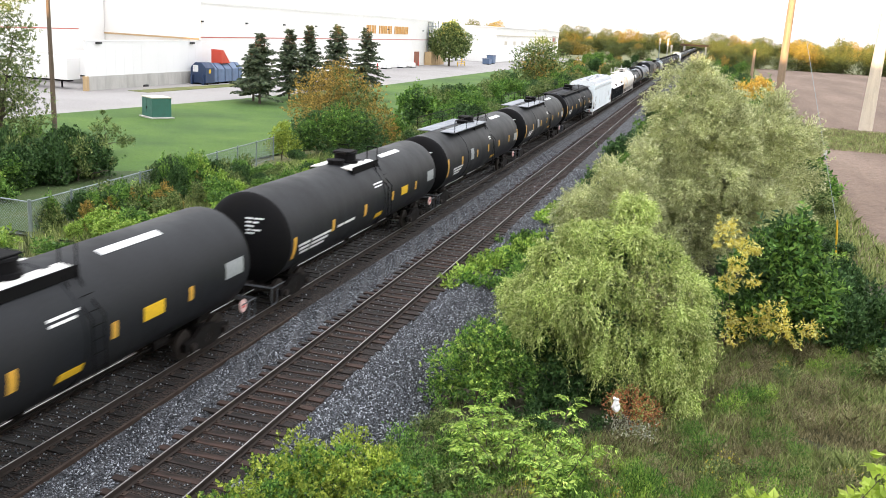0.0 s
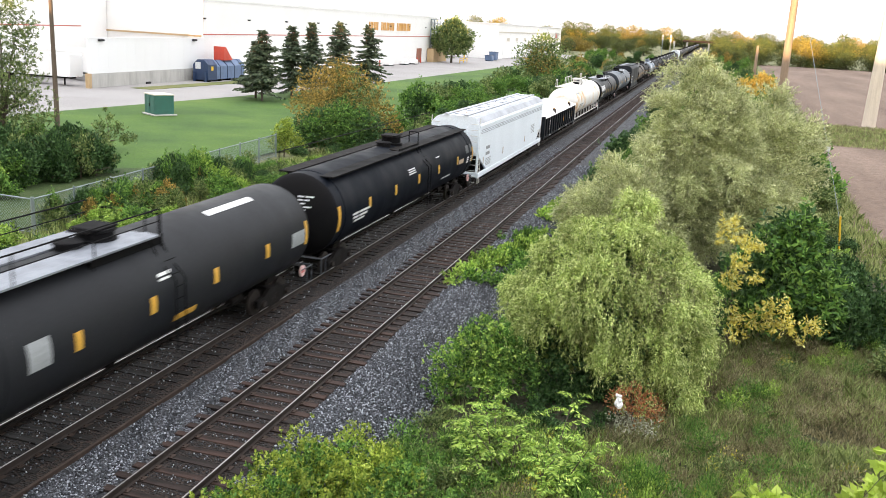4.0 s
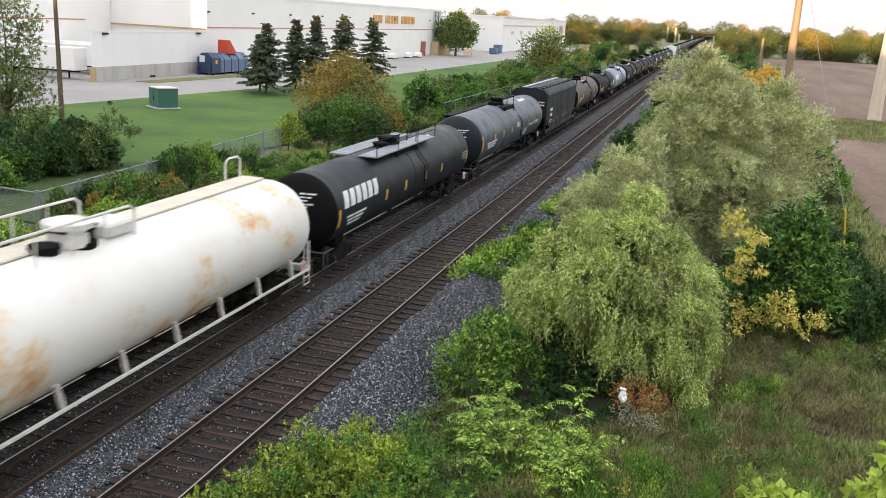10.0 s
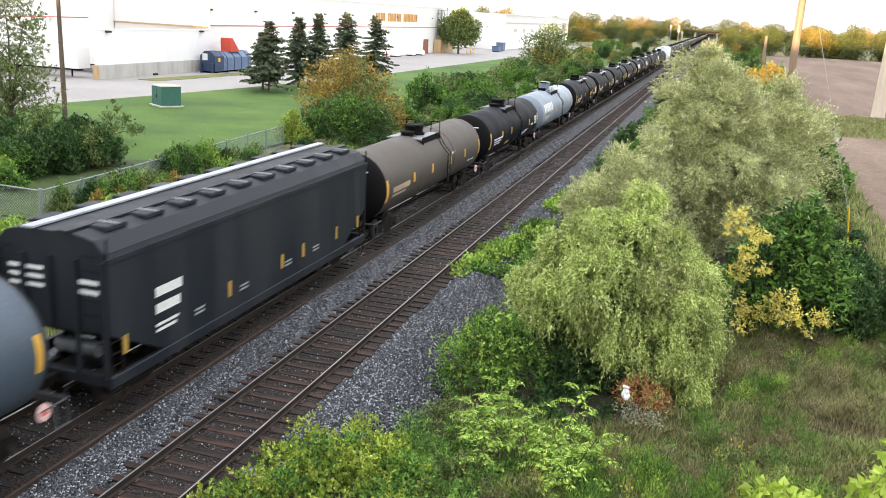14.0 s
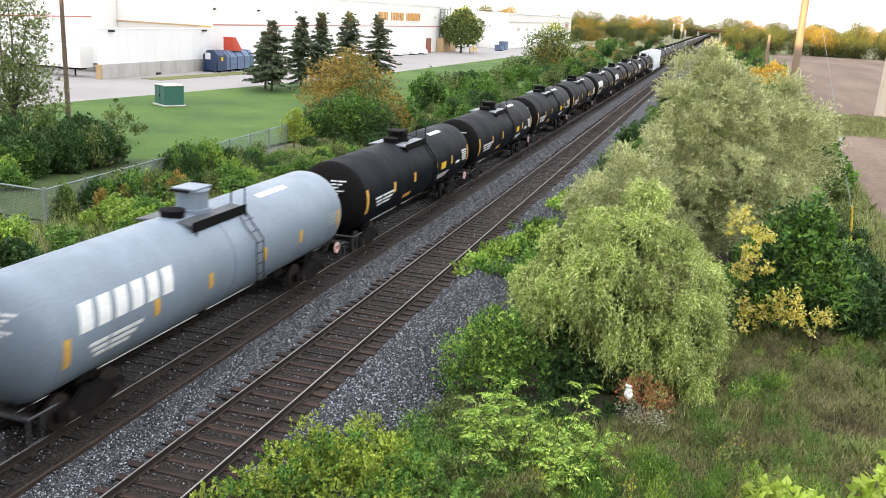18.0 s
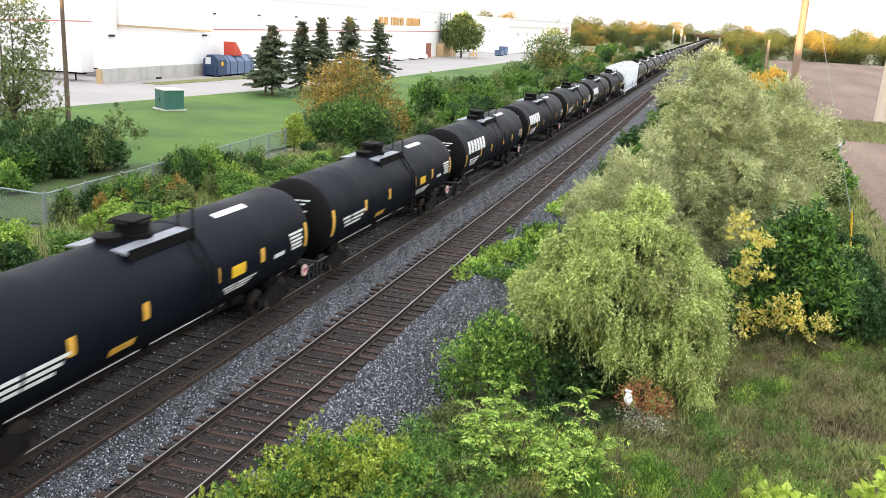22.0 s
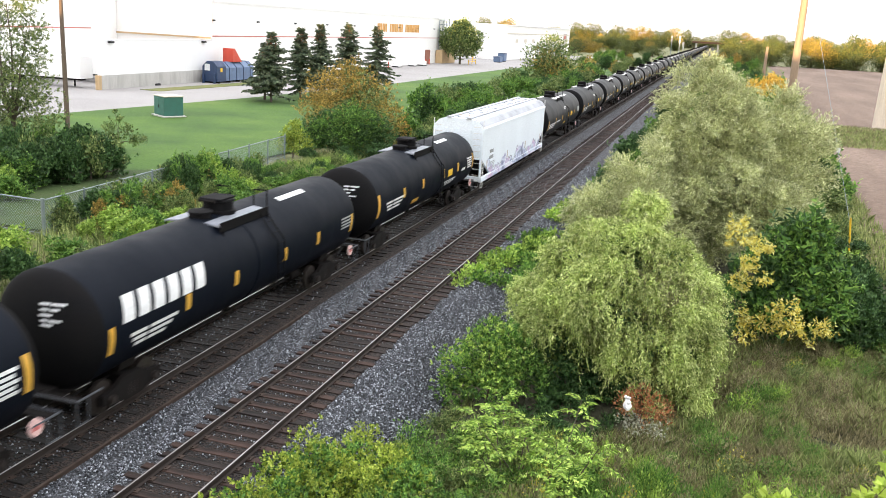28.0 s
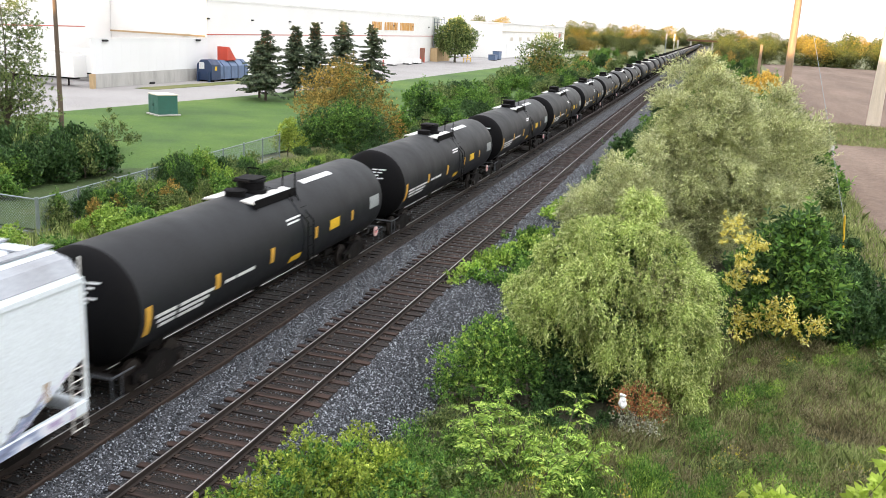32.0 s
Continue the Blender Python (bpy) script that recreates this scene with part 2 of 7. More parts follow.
M = {
    "ground": soil("weedy_ground", [(0.3, (0.10, 0.115, 0.045)), (0.5, (0.155, 0.165, 0.07)), (0.7, (0.23, 0.19, 0.10))], grain=22.0, bump=1.0),
    "verge_soil": soil("dark_weedy_soil", [(0.3, (0.028, 0.030, 0.014)), (0.5, (0.050, 0.050, 0.024)), (0.7, (0.085, 0.070, 0.038))], scale=0.6, grain=22.0, bump=1.0),
    "lawn": soil("mown_lawn", [(0.25, (0.022, 0.058, 0.007)), (0.45, (0.045, 0.105, 0.010)), (0.6, (0.070, 0.140, 0.013)), (0.78, (0.125, 0.180, 0.030))], scale=0.09, grain=5.0, bump=0.6),
    "rough_grass": soil("rough_grass", [(0.3, (0.09, 0.12, 0.03)), (0.55, (0.16, 0.17, 0.05)), (0.75, (0.22, 0.19, 0.08))], scale=0.2),
    "shade_grass": soil("shade_painted_grass", [(0.3, (0.022, 0.042, 0.010)), (0.5, (0.042, 0.075, 0.015)), (0.72, (0.075, 0.085, 0.03))], scale=0.3, grain=8.0, bump=0.9),
    "field": soil("ploughed_field", [(0.3, (0.115, 0.076, 0.056)), (0.5, (0.165, 0.112, 0.083)), (0.7, (0.225, 0.160, 0.122))], scale=0.09, grain=2.2, bump=1.0, stretch=(1.0, 0.16, 1.0), depth=0.16),
    "asphalt": soil("worn_asphalt", [(0.3, (0.27, 0.255, 0.25)), (0.6, (0.32, 0.305, 0.30)), (0.8, (0.35, 0.335, 0.33))], scale=0.1, grain=6.0, bump=0.2, rough=0.8),
    "concrete": paint("weathered_concrete", (0.50, 0.49, 0.465), (0.20, 0.19, 0.17), 0.5, 0.85, scale=0.5, stretch=(1, 1.6, 0.35)),
    "wall_white": paint("painted_block_wall", (0.86, 0.855, 0.84), (0.66, 0.65, 0.64), 0.25, 0.7, scale=0.15),
    "panel_grey": paint("pale_metal_panel", (0.84, 0.845, 0.85), (0.70, 0.70, 0.70), 0.25, 0.55, scale=0.2, stretch=(1, 1, 0.2)),
    "roof_red": paint("red_trim", (0.50, 0.13, 0.10), amount=0.1, rough=0.6),
    "sign_orange": paint("orange_sign", (0.66, 0.36, 0.11), amount=0.08, rough=0.5),
    "ballast": stony("ballast_bed", [(0.0, (0.010, 0.0108, 0.013)), (0.5, (0.038, 0.041, 0.048)), (1.0, (0.15, 0.16, 0.185))]),
    "ballast_dark": stony("dark_ballast_bed", [(0.0, (0.003, 0.0020, 0.0016)), (0.6, (0.013, 0.0070, 0.0048)), (1.0, (0.045, 0.027, 0.019))]),
    "stones": stones_mat("ballast_stones", [(0.0, (0.010, 0.011, 0.014)), (0.45, (0.042, 0.046, 0.055)), (0.8, (0.125, 0.135, 0.155)), (1.0, (0.50, 0.53, 0.58))]),
    "tie": paint("creosoted_tie", (0.0285, 0.0128, 0.0080), (0.0045, 0.0032, 0.0027), 0.95, 0.85, scale=1.8, grain=18, stretch=(0.6, 3, 3), bump=0.8, vary=0.65),
    # track A's ties, with the shade under the train in their colour
    "tie_shade": paint("train_shade_tie", (0.0085, 0.0058, 0.0045), (0.003, 0.0024, 0.0021), 0.8, 0.85, scale=2.0, grain=18, stretch=(0.4, 3, 3), bump=0.6, vary=0.4),
    "rail_side": paint("rusty_rail_web", (0.022, 0.0135, 0.010), (0.011, 0.007, 0.0055), 0.6, 0.8, 0.0, scale=1.2, grain=30),
    "rail_top": paint("polished_rail_head", (0.37, 0.36, 0.36), (0.17, 0.145, 0.13), 0.5, 0.40, 1.0, scale=0.5, bump=0.02),
    "rust": paint("brown_rust", (0.045, 0.027, 0.019), (0.024, 0.015, 0.011), 0.6, 0.85, scale=2.5, grain=30),
    "tank_black": paint("black_tank_paint", (0.0040, 0.0062, 0.0115), (0.009, 0.011, 0.0145), 0.35, 0.5, scale=0.5, stretch=(1, 1, 0.4), bump=0.05, spec=0.07),
    "tank_brown": paint("dark_grey_tank_paint", (0.0150, 0.0168, 0.0205), (0.028, 0.027, 0.027), 0.4, 0.50, scale=0.45, stretch=(1, 1, 0.4), bump=0.05, spec=0.16),
    "tank_dusk": paint("dusky_blue_grey_tank_paint", (0.0135, 0.0185, 0.0250), (0.024, 0.027, 0.031), 0.45, 0.45, scale=0.5, stretch=(1, 1, 0.3), bump=0.05, spec=0.2),
    "tank_mud": paint("grimy_brown_tank_paint", (0.060, 0.053, 0.048), (0.105, 0.088, 0.074), 0.6, 0.55, scale=0.6, stretch=(1, 1, 0.35), bump=0.08, spec=0.3),
    "tank_slate": paint("slate_tank_paint", (0.075, 0.082, 0.095), (0.05, 0.048, 0.046), 0.45, 0.45, scale=0.45, stretch=(1, 1, 0.3), bump=0.05, spec=0.25),
    "tank_blue": paint("blue_grey_tank_paint", (0.062, 0.086, 0.118), (0.032, 0.040, 0.050), 0.55, 0.40, scale=0.7, stretch=(1, 1, 0.22), bump=0.05, spec=0.35),
    "tank_pale": paint("pale_grey_tank_paint", (0.20, 0.255, 0.325), (0.12, 0.14, 0.16), 0.4, 0.42, scale=0.5, stretch=(1, 1, 0.3), bump=0.05),
    "tank_head": paint("dull_black_head", (0.006, 0.006, 0.007), (0.014, 0.013, 0.012), 0.5, 0.7, scale=0.9, spec=0.08),
    "tank_white": None,
    "hopper_white": paint("white_hopper_paint", (0.80, 0.865, 0.925), (0.58, 0.61, 0.64), 0.22, 0.5, scale=0.3, stretch=(1, 1, 0.25), bump=0.05),
    "hopper_roof": paint("galvanised_roof", (0.38, 0.405, 0.45), (0.20, 0.20, 0.21), 0.6, 0.5, 0.2, scale=0.5),
    "hopper_dark": paint("charcoal_hopper_paint", (0.0105, 0.0145, 0.0215), (0.034, 0.037, 0.042), 0.6, 0.55, scale=0.8, stretch=(1, 1.2, 0.12), bump=0.05, spec=0.25),
    "gondola": paint("black_gondola_paint", (0.007, 0.009, 0.013), (0.018, 0.018, 0.018), 0.4, 0.6, scale=0.8, spec=0.2),
    "tarp": paint("white_tarpaulin", (0.85, 0.85, 0.85), (0.6, 0.6, 0.6), 0.25, 0.7, scale=0.6, grain=3, bump=0.5),
    "steel_dark": paint("sooty_steel", (0.006, 0.005, 0.005), (0.016, 0.011, 0.009), 0.5, 0.8, scale=2.0, spec=0.2),
    "steel_white": paint("white_painted_steel", (0.68, 0.68, 0.66), (0.35, 0.25, 0.17), 0.4, 0.6, scale=2.0),
    "steel_grey": paint("grey_walkway_steel", (0.25, 0.27, 0.31), (0.12, 0.12, 0.12), 0.4, 0.5, 0.4, scale=2.0),
    "wheel": paint("wheel_steel", (0.022, 0.016, 0.013), (0.012, 0.009, 0.008), 0.6, 0.7, 0.2, scale=3),
    "amber": paint("amber_reflector", (0.64, 0.36, 0.05), (0.4, 0.22, 0.06), 0.2, 0.45, scale=3, bump=0),
    "amber_dull": paint("dirty_amber_reflector", (0.42, 0.26, 0.05), (0.15, 0.11, 0.06), 0.5, 0.5, scale=3, bump=0),
    "yellow": paint("yellow_paint", (0.74, 0.46, 0.02), (0.5, 0.38, 0.05), 0.1, 0.5, bump=0),
    "white_mark": paint("white_stencil", (0.72, 0.73, 0.74), (0.4, 0.4, 0.4), 0.3, 0.6, scale=4, bump=0),
    "red_mark": paint("faded_red_disc", (0.62, 0.16, 0.15), amount=0.2, rough=0.6),
    "pink_mark": paint("pale_pink_disc", (0.74, 0.50, 0.48), (0.5, 0.3, 0.28), 0.3, 0.6, scale=4),
    "tan_mark": paint("tan_panel", (0.45, 0.35, 0.26), amount=0.3, rough=0.6),
    "grey_mark": paint("grey_stencil", (0.30, 0.32, 0.33), amount=0.2, rough=0.6),
    "spray": None,
    "violet": paint("faded_violet_spray_paint", (0.42, 0.40, 0.58), (0.65, 0.6, 0.7), 0.5, 0.6, scale=1.5),
    "wood_pole": paint("weathered_pole", (0.30, 0.22, 0.15), (0.12, 0.09, 0.07), 0.6, 0.85, scale=1.5, stretch=(3, 3, 0.3)),
    "wood_dark": paint("dark_weathered_pole", (0.13, 0.095, 0.07), (0.06, 0.045, 0.035), 0.6, 0.85, scale=1.5, stretch=(3, 3, 0.3)),
    "wood_pale": paint("pale_weathered_pole", (0.66, 0.58, 0.48), (0.42, 0.35, 0.28), 0.5, 0.85, scale=1.0, stretch=(3, 3, 0.3)),
    "bark": paint("grey_bark", (0.12, 0.095, 0.075), (0.05, 0.04, 0.035), 0.6, 0.9, scale=4, stretch=(2, 2, 0.5), bump=0.6),
    "green_box": paint("green_utility_paint", (0.035, 0.14, 0.11), (0.06, 0.1, 0.08), 0.3, 0.5, scale=1.5),
    "pale_top": paint("pale_lid", (0.62, 0.57, 0.48), (0.4, 0.36, 0.3), 0.4, 0.6, scale=2),
    "blue_bin": paint("navy_compactor_paint", (0.02, 0.045, 0.11), (0.05, 0.06, 0.08), 0.4, 0.5, scale=1.0),
    "blue_pale": paint("grey_blue_container_paint", (0.12, 0.18, 0.30), (0.1, 0.12, 0.16), 0.4, 0.55, scale=1.0),
    "red_paint": paint("red_paint", (0.55, 0.06, 0.03), amount=0.15, rough=0.5),
    "galv": paint("galvanised_steel", (0.27, 0.315, 0.335), (0.2, 0.22, 0.23), 0.3, 0.45, 0.6, scale=3),
    "timber": paint("tan_timber", (0.50, 0.36, 0.20), (0.3, 0.2, 0.1), 0.4, 0.8, scale=1.5, stretch=(2, 2, 0.4)),
    "dark": paint("dark_opening", (0.02, 0.02, 0.022), amount=0.2, rough=0.8),
    "brick_red": paint("red_brick", (0.30, 0.12, 0.08), (0.2, 0.09, 0.06), 0.5, 0.85, scale=1.0),
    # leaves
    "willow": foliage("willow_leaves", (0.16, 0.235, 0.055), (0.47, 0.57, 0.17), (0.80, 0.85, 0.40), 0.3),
    "willow_grey": foliage("grey_willow_leaves", (0.22, 0.27, 0.105), (0.54, 0.575, 0.265), (0.83, 0.83, 0.55), 0.32),
    "leaf_green": foliage("green_leaves", (0.035, 0.095, 0.022), (0.12, 0.25, 0.048), (0.30, 0.48, 0.10), 0.24),
    # for dark shrubs, and for shade painted as willow core and undergrowth
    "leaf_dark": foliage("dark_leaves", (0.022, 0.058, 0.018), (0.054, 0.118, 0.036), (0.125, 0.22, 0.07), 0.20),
    "leaf_lime": foliage("lime_leaves", (0.09, 0.18, 0.028), (0.29, 0.46, 0.075), (0.53, 0.67, 0.155), 0.22),
    "leaf_bank": foliage("yellow_green_bank_leaves", (0.11, 0.18, 0.025), (0.29, 0.39, 0.055), (0.54, 0.60, 0.12), 0.24),
    "leaf_bright": foliage("bright_lime_leaves", (0.30, 0.42, 0.06), (0.48, 0.62, 0.10), (0.64, 0.75, 0.20), 0.3),
    "leaf_mix": foliage("mixed_shrub_leaves", (0.046, 0.082, 0.026), (0.16, 0.235, 0.072), (0.37, 0.42, 0.16), 0.22),
    "leaf_yellow": foliage("yellow_leaves", (0.56, 0.46, 0.07), (0.80, 0.71, 0.17), (0.87, 0.83, 0.36), 0.32),
    "leaf_orange": foliage("autumn_leaves", (0.12, 0.12, 0.036), (0.36, 0.27, 0.075), (0.66, 0.44, 0.11), 0.3),
    "leaf_gold": foliage("golden_leaves", (0.56, 0.36, 0.05), (0.82, 0.56, 0.10), (0.88, 0.70, 0.22), 0.35),
    "leaf_rust": foliage("rusty_dead_leaves", (0.246, 0.090, 0.034), (0.403, 0.168, 0.067), (0.560, 0.291, 0.146), 0.2),
    "leaf_pale": foliage("pale_flower_heads", (0.30, 0.32, 0.22), (0.42, 0.44, 0.33), (0.58, 0.58, 0.48), 0.2),
    "needles": foliage("spruce_needles", (0.032, 0.052, 0.032), (0.075, 0.108, 0.06), (0.18, 0.205, 0.115), 0.1, 0.6),
    # brown-red that stands for low sun on the spruce tops
    "sun_tip": foliage("spruce_sun_tip", (0.179, 0.078, 0.039), (0.269, 0.123, 0.056), (0.336, 0.168, 0.078), 0.1, 0.7),
    "far_leaf": foliage("distant_leaves", (0.035, 0.06, 0.018), (0.085, 0.12, 0.032), (0.22, 0.21, 0.05), 0.2),
    "far_autumn": foliage("distant_autumn_leaves", (0.12, 0.12, 0.03), (0.28, 0.22, 0.045), (0.46, 0.32, 0.06), 0.2),
    "grass_blade": foliage("tall_grass_blades", (0.11, 0.16, 0.045), (0.28, 0.34, 0.11), (0.50, 0.54, 0.24), 0.25),
    "grass_dry": foliage("dry_grass_blades", (0.105, 0.10, 0.045), (0.255, 0.225, 0.115), (0.50, 0.44, 0.27), 0.25),
    "twig": foliage("pale_twigs", (0.20, 0.18, 0.10), (0.30, 0.27, 0.16), (0.42, 0.39, 0.25), 0.1),
    "goldenrod": foliage("goldenrod_blooms", (0.336, 0.291, 0.034), (0.538, 0.470, 0.056), (0.672, 0.616, 0.112), 0.2),
}


def rusty_white():
    """White tank paint with large blurred rust patches along the sunny side."""
    m, nt, b = shader("rust_stained_white_paint")
    n = noise_node(nt, 0.42, 6, 0.6, stretch=(0.6, 0.85, 1.2))
    fine = noise_node(nt, 5, 4, 0.65)
    add = nt.nodes.new("ShaderNodeMath")
    add.operation = "MULTIPLY_ADD"
    nt.links.new(fine.outputs["Fac"], add.inputs[0])
    add.inputs[1].default_value = 0.22
    nt.links.new(n.outputs["Fac"], add.inputs[2])
    c = ramp_node(nt, add.outputs[0], [(0.50, (0.74, 0.735, 0.72)), (0.65, (0.71, 0.69, 0.65)), (0.71, (0.68, 0.55, 0.39)), (0.78, (0.55, 0.30, 0.15))])
    nt.links.new(c.outputs["Color"], b.inputs["Base Color"])
    b.inputs["Roughness"].default_value = 0.55
    return m


M["tank_white"] = rusty_white()


def spray_mat():
    """Blurred spray paint: white, pale blue, violet and pink run into one another."""
    m, nt, b = shader("blended_spray_paint")
    n = noise_node(nt, 0.9, 5, 0.6, stretch=(1, 0.8, 1.8))
    c = ramp_node(nt, n.outputs["Fac"], [(0.30, (0.12, 0.13, 0.18)), (0.40, (0.28, 0.33, 0.50)), (0.47, (0.62, 0.68, 0.80)), (0.53, (0.80, 0.80, 0.86)), (0.59, (0.40, 0.32, 0.55)), (0.66, (0.72, 0.55, 0.66)), (0.74, (0.45, 0.10, 0.16))])
    nt.links.new(c.outputs["Color"], b.inputs["Base Color"])
    b.inputs["Roughness"].default_value = 0.55
    return m


M["spray"] = spray_mat()


# ---- mesh helpers ----
class Geo:
    """Collects vertices and faces of one mesh."""

    def __init__(self):
        self.v, self.f = [], []

    def add(self, verts, faces):
        n = len(self.v)
        self.v.extend(verts)
        self.f.extend(tuple(i + n for i in f) for f in faces)
        return self

    def box(self, x0, x1, y0, y1, z0, z1, c=0.0):
        """A box; c chamfers its upright and long edges."""
        if c <= 0:
            return self.add([(x, y, z) for x in (x0, x1) for y in (y0, y1) for z in (z0, z1)],
                            [(0, 1, 3, 2), (4, 6, 7, 5), (0, 4, 5, 1), (2, 3, 7, 6), (0, 2, 6, 4), (1, 5, 7, 3)])
        ring = [(x0 + c, y0), (x1 - c, y0), (x1, y0 + c), (x1, y1 - c), (x1 - c, y1), (x0 + c, y1), (x0, y1 - c), (x0, y0 + c)]
        mx, my = (x0 + x1) / 2, (y0 + y1) / 2
        sx, sy = 1 - 2 * c / (x1 - x0), 1 - 2 * c / (y1 - y0)
        small = [(mx + (x - mx) * sx, my + (y - my) * sy) for x, y in ring]
        v = [(x, y, z0) for x, y in small] + [(x, y, z0 + c) for x, y in ring] + [(x, y, z1 - c) for x, y in ring] + [(x, y, z1) for x, y in small]
        f = [tuple(range(7, -1, -1)), tuple(range(24, 32))]
        for k in range(3):
            f += [(8 * k + i, 8 * k + (i + 1) % 8, 8 * k + 8 + (i + 1) % 8, 8 * k + 8 + i) for i in range(8)]
        return self.add(v, f)

    def tube(self, p, q, r, n=8, r2=None, caps=True):
        p, q = Vector(p), Vector(q)
        d = (q - p).normalized()
        a = d.orthogonal().normalized()
        b = d.cross(a)
        r2 = r if r2 is None else r2
        v = []
        for c, rr in ((p, r), (q, r2)):
            v += [tuple(c + (a * math.cos(2 * math.pi * i / n) + b * math.sin(2 * math.pi * i / n)) * rr) for i in range(n)]
        f = [(i, (i + 1) % n, n + (i + 1) % n, n + i) for i in range(n)]
        if caps:
            f += [tuple(range(n - 1, -1, -1)), tuple(range(n, 2 * n))]
        return self.add(v, f)

    def pipe(self, points, r, n=6):
        for p, q in zip(points, points[1:]):
            self.tube(p, q, r, n)
        return self

    def lathe_y(self, rows, zc, n=40, xc=0.0, squash=1.0):
        """Rows of (y, radius), turned about the line x = xc, z = zc."""
        v, f = [], []
        for y, r in rows:
            v += [(xc + r * math.cos(2 * math.pi * i / n), y, zc + r * squash * math.sin(2 * math.pi * i / n)) for i in range(n)]
        for k in range(len(rows) - 1):
            f += [(k * n + i, k * n + (i + 1) % n, (k + 1) * n + (i + 1) % n, (k + 1) * n + i) for i in range(n)]
        f += [tuple(range(n)), tuple(range(len(v) - 1, len(v) - n - 1, -1))]
        return self.add(v, f)

    def lathe_z(self, rows, x, y, n=20):
        v, f = [], []
        for z, r in rows:
            v += [(x + r * math.cos(2 * math.pi * i / n), y + r * math.sin(2 * math.pi * i / n), z) for i in range(n)]
        for k in range(len(rows) - 1):
            f += [(k * n + i, k * n + (i + 1) % n, (k + 1) * n + (i + 1) % n, (k + 1) * n + i) for i in range(n)]
        f += [tuple(range(n - 1, -1, -1)), tuple(range(len(v) - n, len(v)))]
        return self.add(v, f)

    def prism_y(self, outline, y0, y1):
        """An (x, z) outline drawn out along y."""
        n = len(outline)
        v = [(x, y0, z) for x, z in outline] + [(x, y1, z) for x, z in outline]
        f = [(i, (i + 1) % n, n + (i + 1) % n, n + i) for i in range(n)] + [tuple(range(n - 1, -1, -1)), tuple(range(n, 2 * n))]
        return self.add(v, f)

    def prism_x(self, outline, x0, x1):
        n = len(outline)
        v = [(x0, y, z) for y, z in outline] + [(x1, y, z) for y, z in outline]
        f = [(i, (i + 1) % n, n + (i + 1) % n, n + i) for i in range(n)] + [tuple(range(n - 1, -1, -1)), tuple(range(n, 2 * n))]
        return self.add(v, f)

    def mesh(self, name, material, smooth=False):
        me = bpy.data.meshes.new(name)
        me.from_pydata(self.v, [], self.f)
        bm = bmesh.new()
        bm.from_mesh(me)
        bmesh.ops.recalc_face_normals(bm, faces=bm.faces)
        bm.to_mesh(me)
        bm.free()
        me.materials.append(material)
        if smooth:
            me.shade_smooth()
            if smooth != "all":
                me.set_sharp_from_angle(angle=radians(40))
        return me


def part(name, geo, material, parent=None, label="", smooth=False, at=None):
    """Links one mesh, from a Geo or ready made, as one object under a thing or part."""
    me = geo.mesh(name, material, smooth) if isinstance(geo, Geo) else geo
    ob = new(name, me)
    if parent:
        ob.parent = parent
    if at is not None:
        ob.matrix_basis = at
    return tagged(ob, label=label)


def thing(name, label, category, group="", kind="", at=None):
    ob = new(name)
    ob.empty_display_size = 0.2
    if at is not None:
        ob.matrix_basis = at
    return tagged(ob, label, category, group, kind)


def raw_mesh(name, v, f, material, smooth=False):
    """A mesh from arrays of vertices and equal-sized faces."""
    me = bpy.data.meshes.new(name)
    v, f = np.asarray(v, np.float32).reshape(-1, 3), np.asarray(f, np.int32)
    k = f.shape[1]
    me.vertices.add(len(v))
    me.vertices.foreach_set("co", v.ravel())
    me.loops.add(f.size)
    me.loops.foreach_set("vertex_index", f.ravel())
    me.polygons.add(len(f))
    me.polygons.foreach_set("loop_start", np.arange(len(f), dtype=np.int32) * k)
    me.update(calc_edges=True)
    me.validate()
    me.materials.append(material)
    if smooth:
        me.shade_smooth()
    return me


# ---- ground and large structure ----
GROUND = -0.72
TRACK_B, TRACK_A = 0.0, -4.30


def sheet(name, corners, z, material, kind="structure", label="", cat="", step=None, rough=0.0):
    """A flat polygon, thick 0.05 m downwards, or a rumpled grid over its bounding box."""
    if step:
        xs, ys = [c[0] for c in corners], [c[1] for c in corners]
        nx, ny = max(2, int((max(xs) - min(xs)) / step)), max(2, int((max(ys) - min(ys)) / step))
        gx, gy = np.meshgrid(np.linspace(min(xs), max(xs), nx + 1), np.linspace(min(ys), max(ys), ny + 1), indexing="ij")
        gz = np.array([noise.noise((x * 0.35, y * 0.35, 3.1)) + 0.5 * noise.noise((x * 1.3, y * 1.3, 7.7)) for x, y in zip(gx.ravel(), gy.ravel())])
        v = np.stack([gx.ravel(), gy.ravel(), z + rough * gz], -1)
        i = np.arange((nx + 1) * (ny + 1)).reshape(nx + 1, ny + 1)
        f = np.stack([i[:-1, :-1], i[1:, :-1], i[1:, 1:], i[:-1, 1:]], -1).reshape(-1, 4)
        me = raw_mesh(name, v, f, material, True)
    else:
        g = Geo()
        n = len(corners)
        g.add([(x, y, z) for x, y in corners] + [(x, y, z - 0.05) for x, y in corners],
              [tuple(range(n)), tuple(range(2 * n - 1, n - 1, -1))] + [(i, (i + 1) % n, n + (i + 1) % n, n + i) for i in range(n)])
        me = g.mesh(name, material)
    return tagged(new(name, me), label, cat, kind=kind)


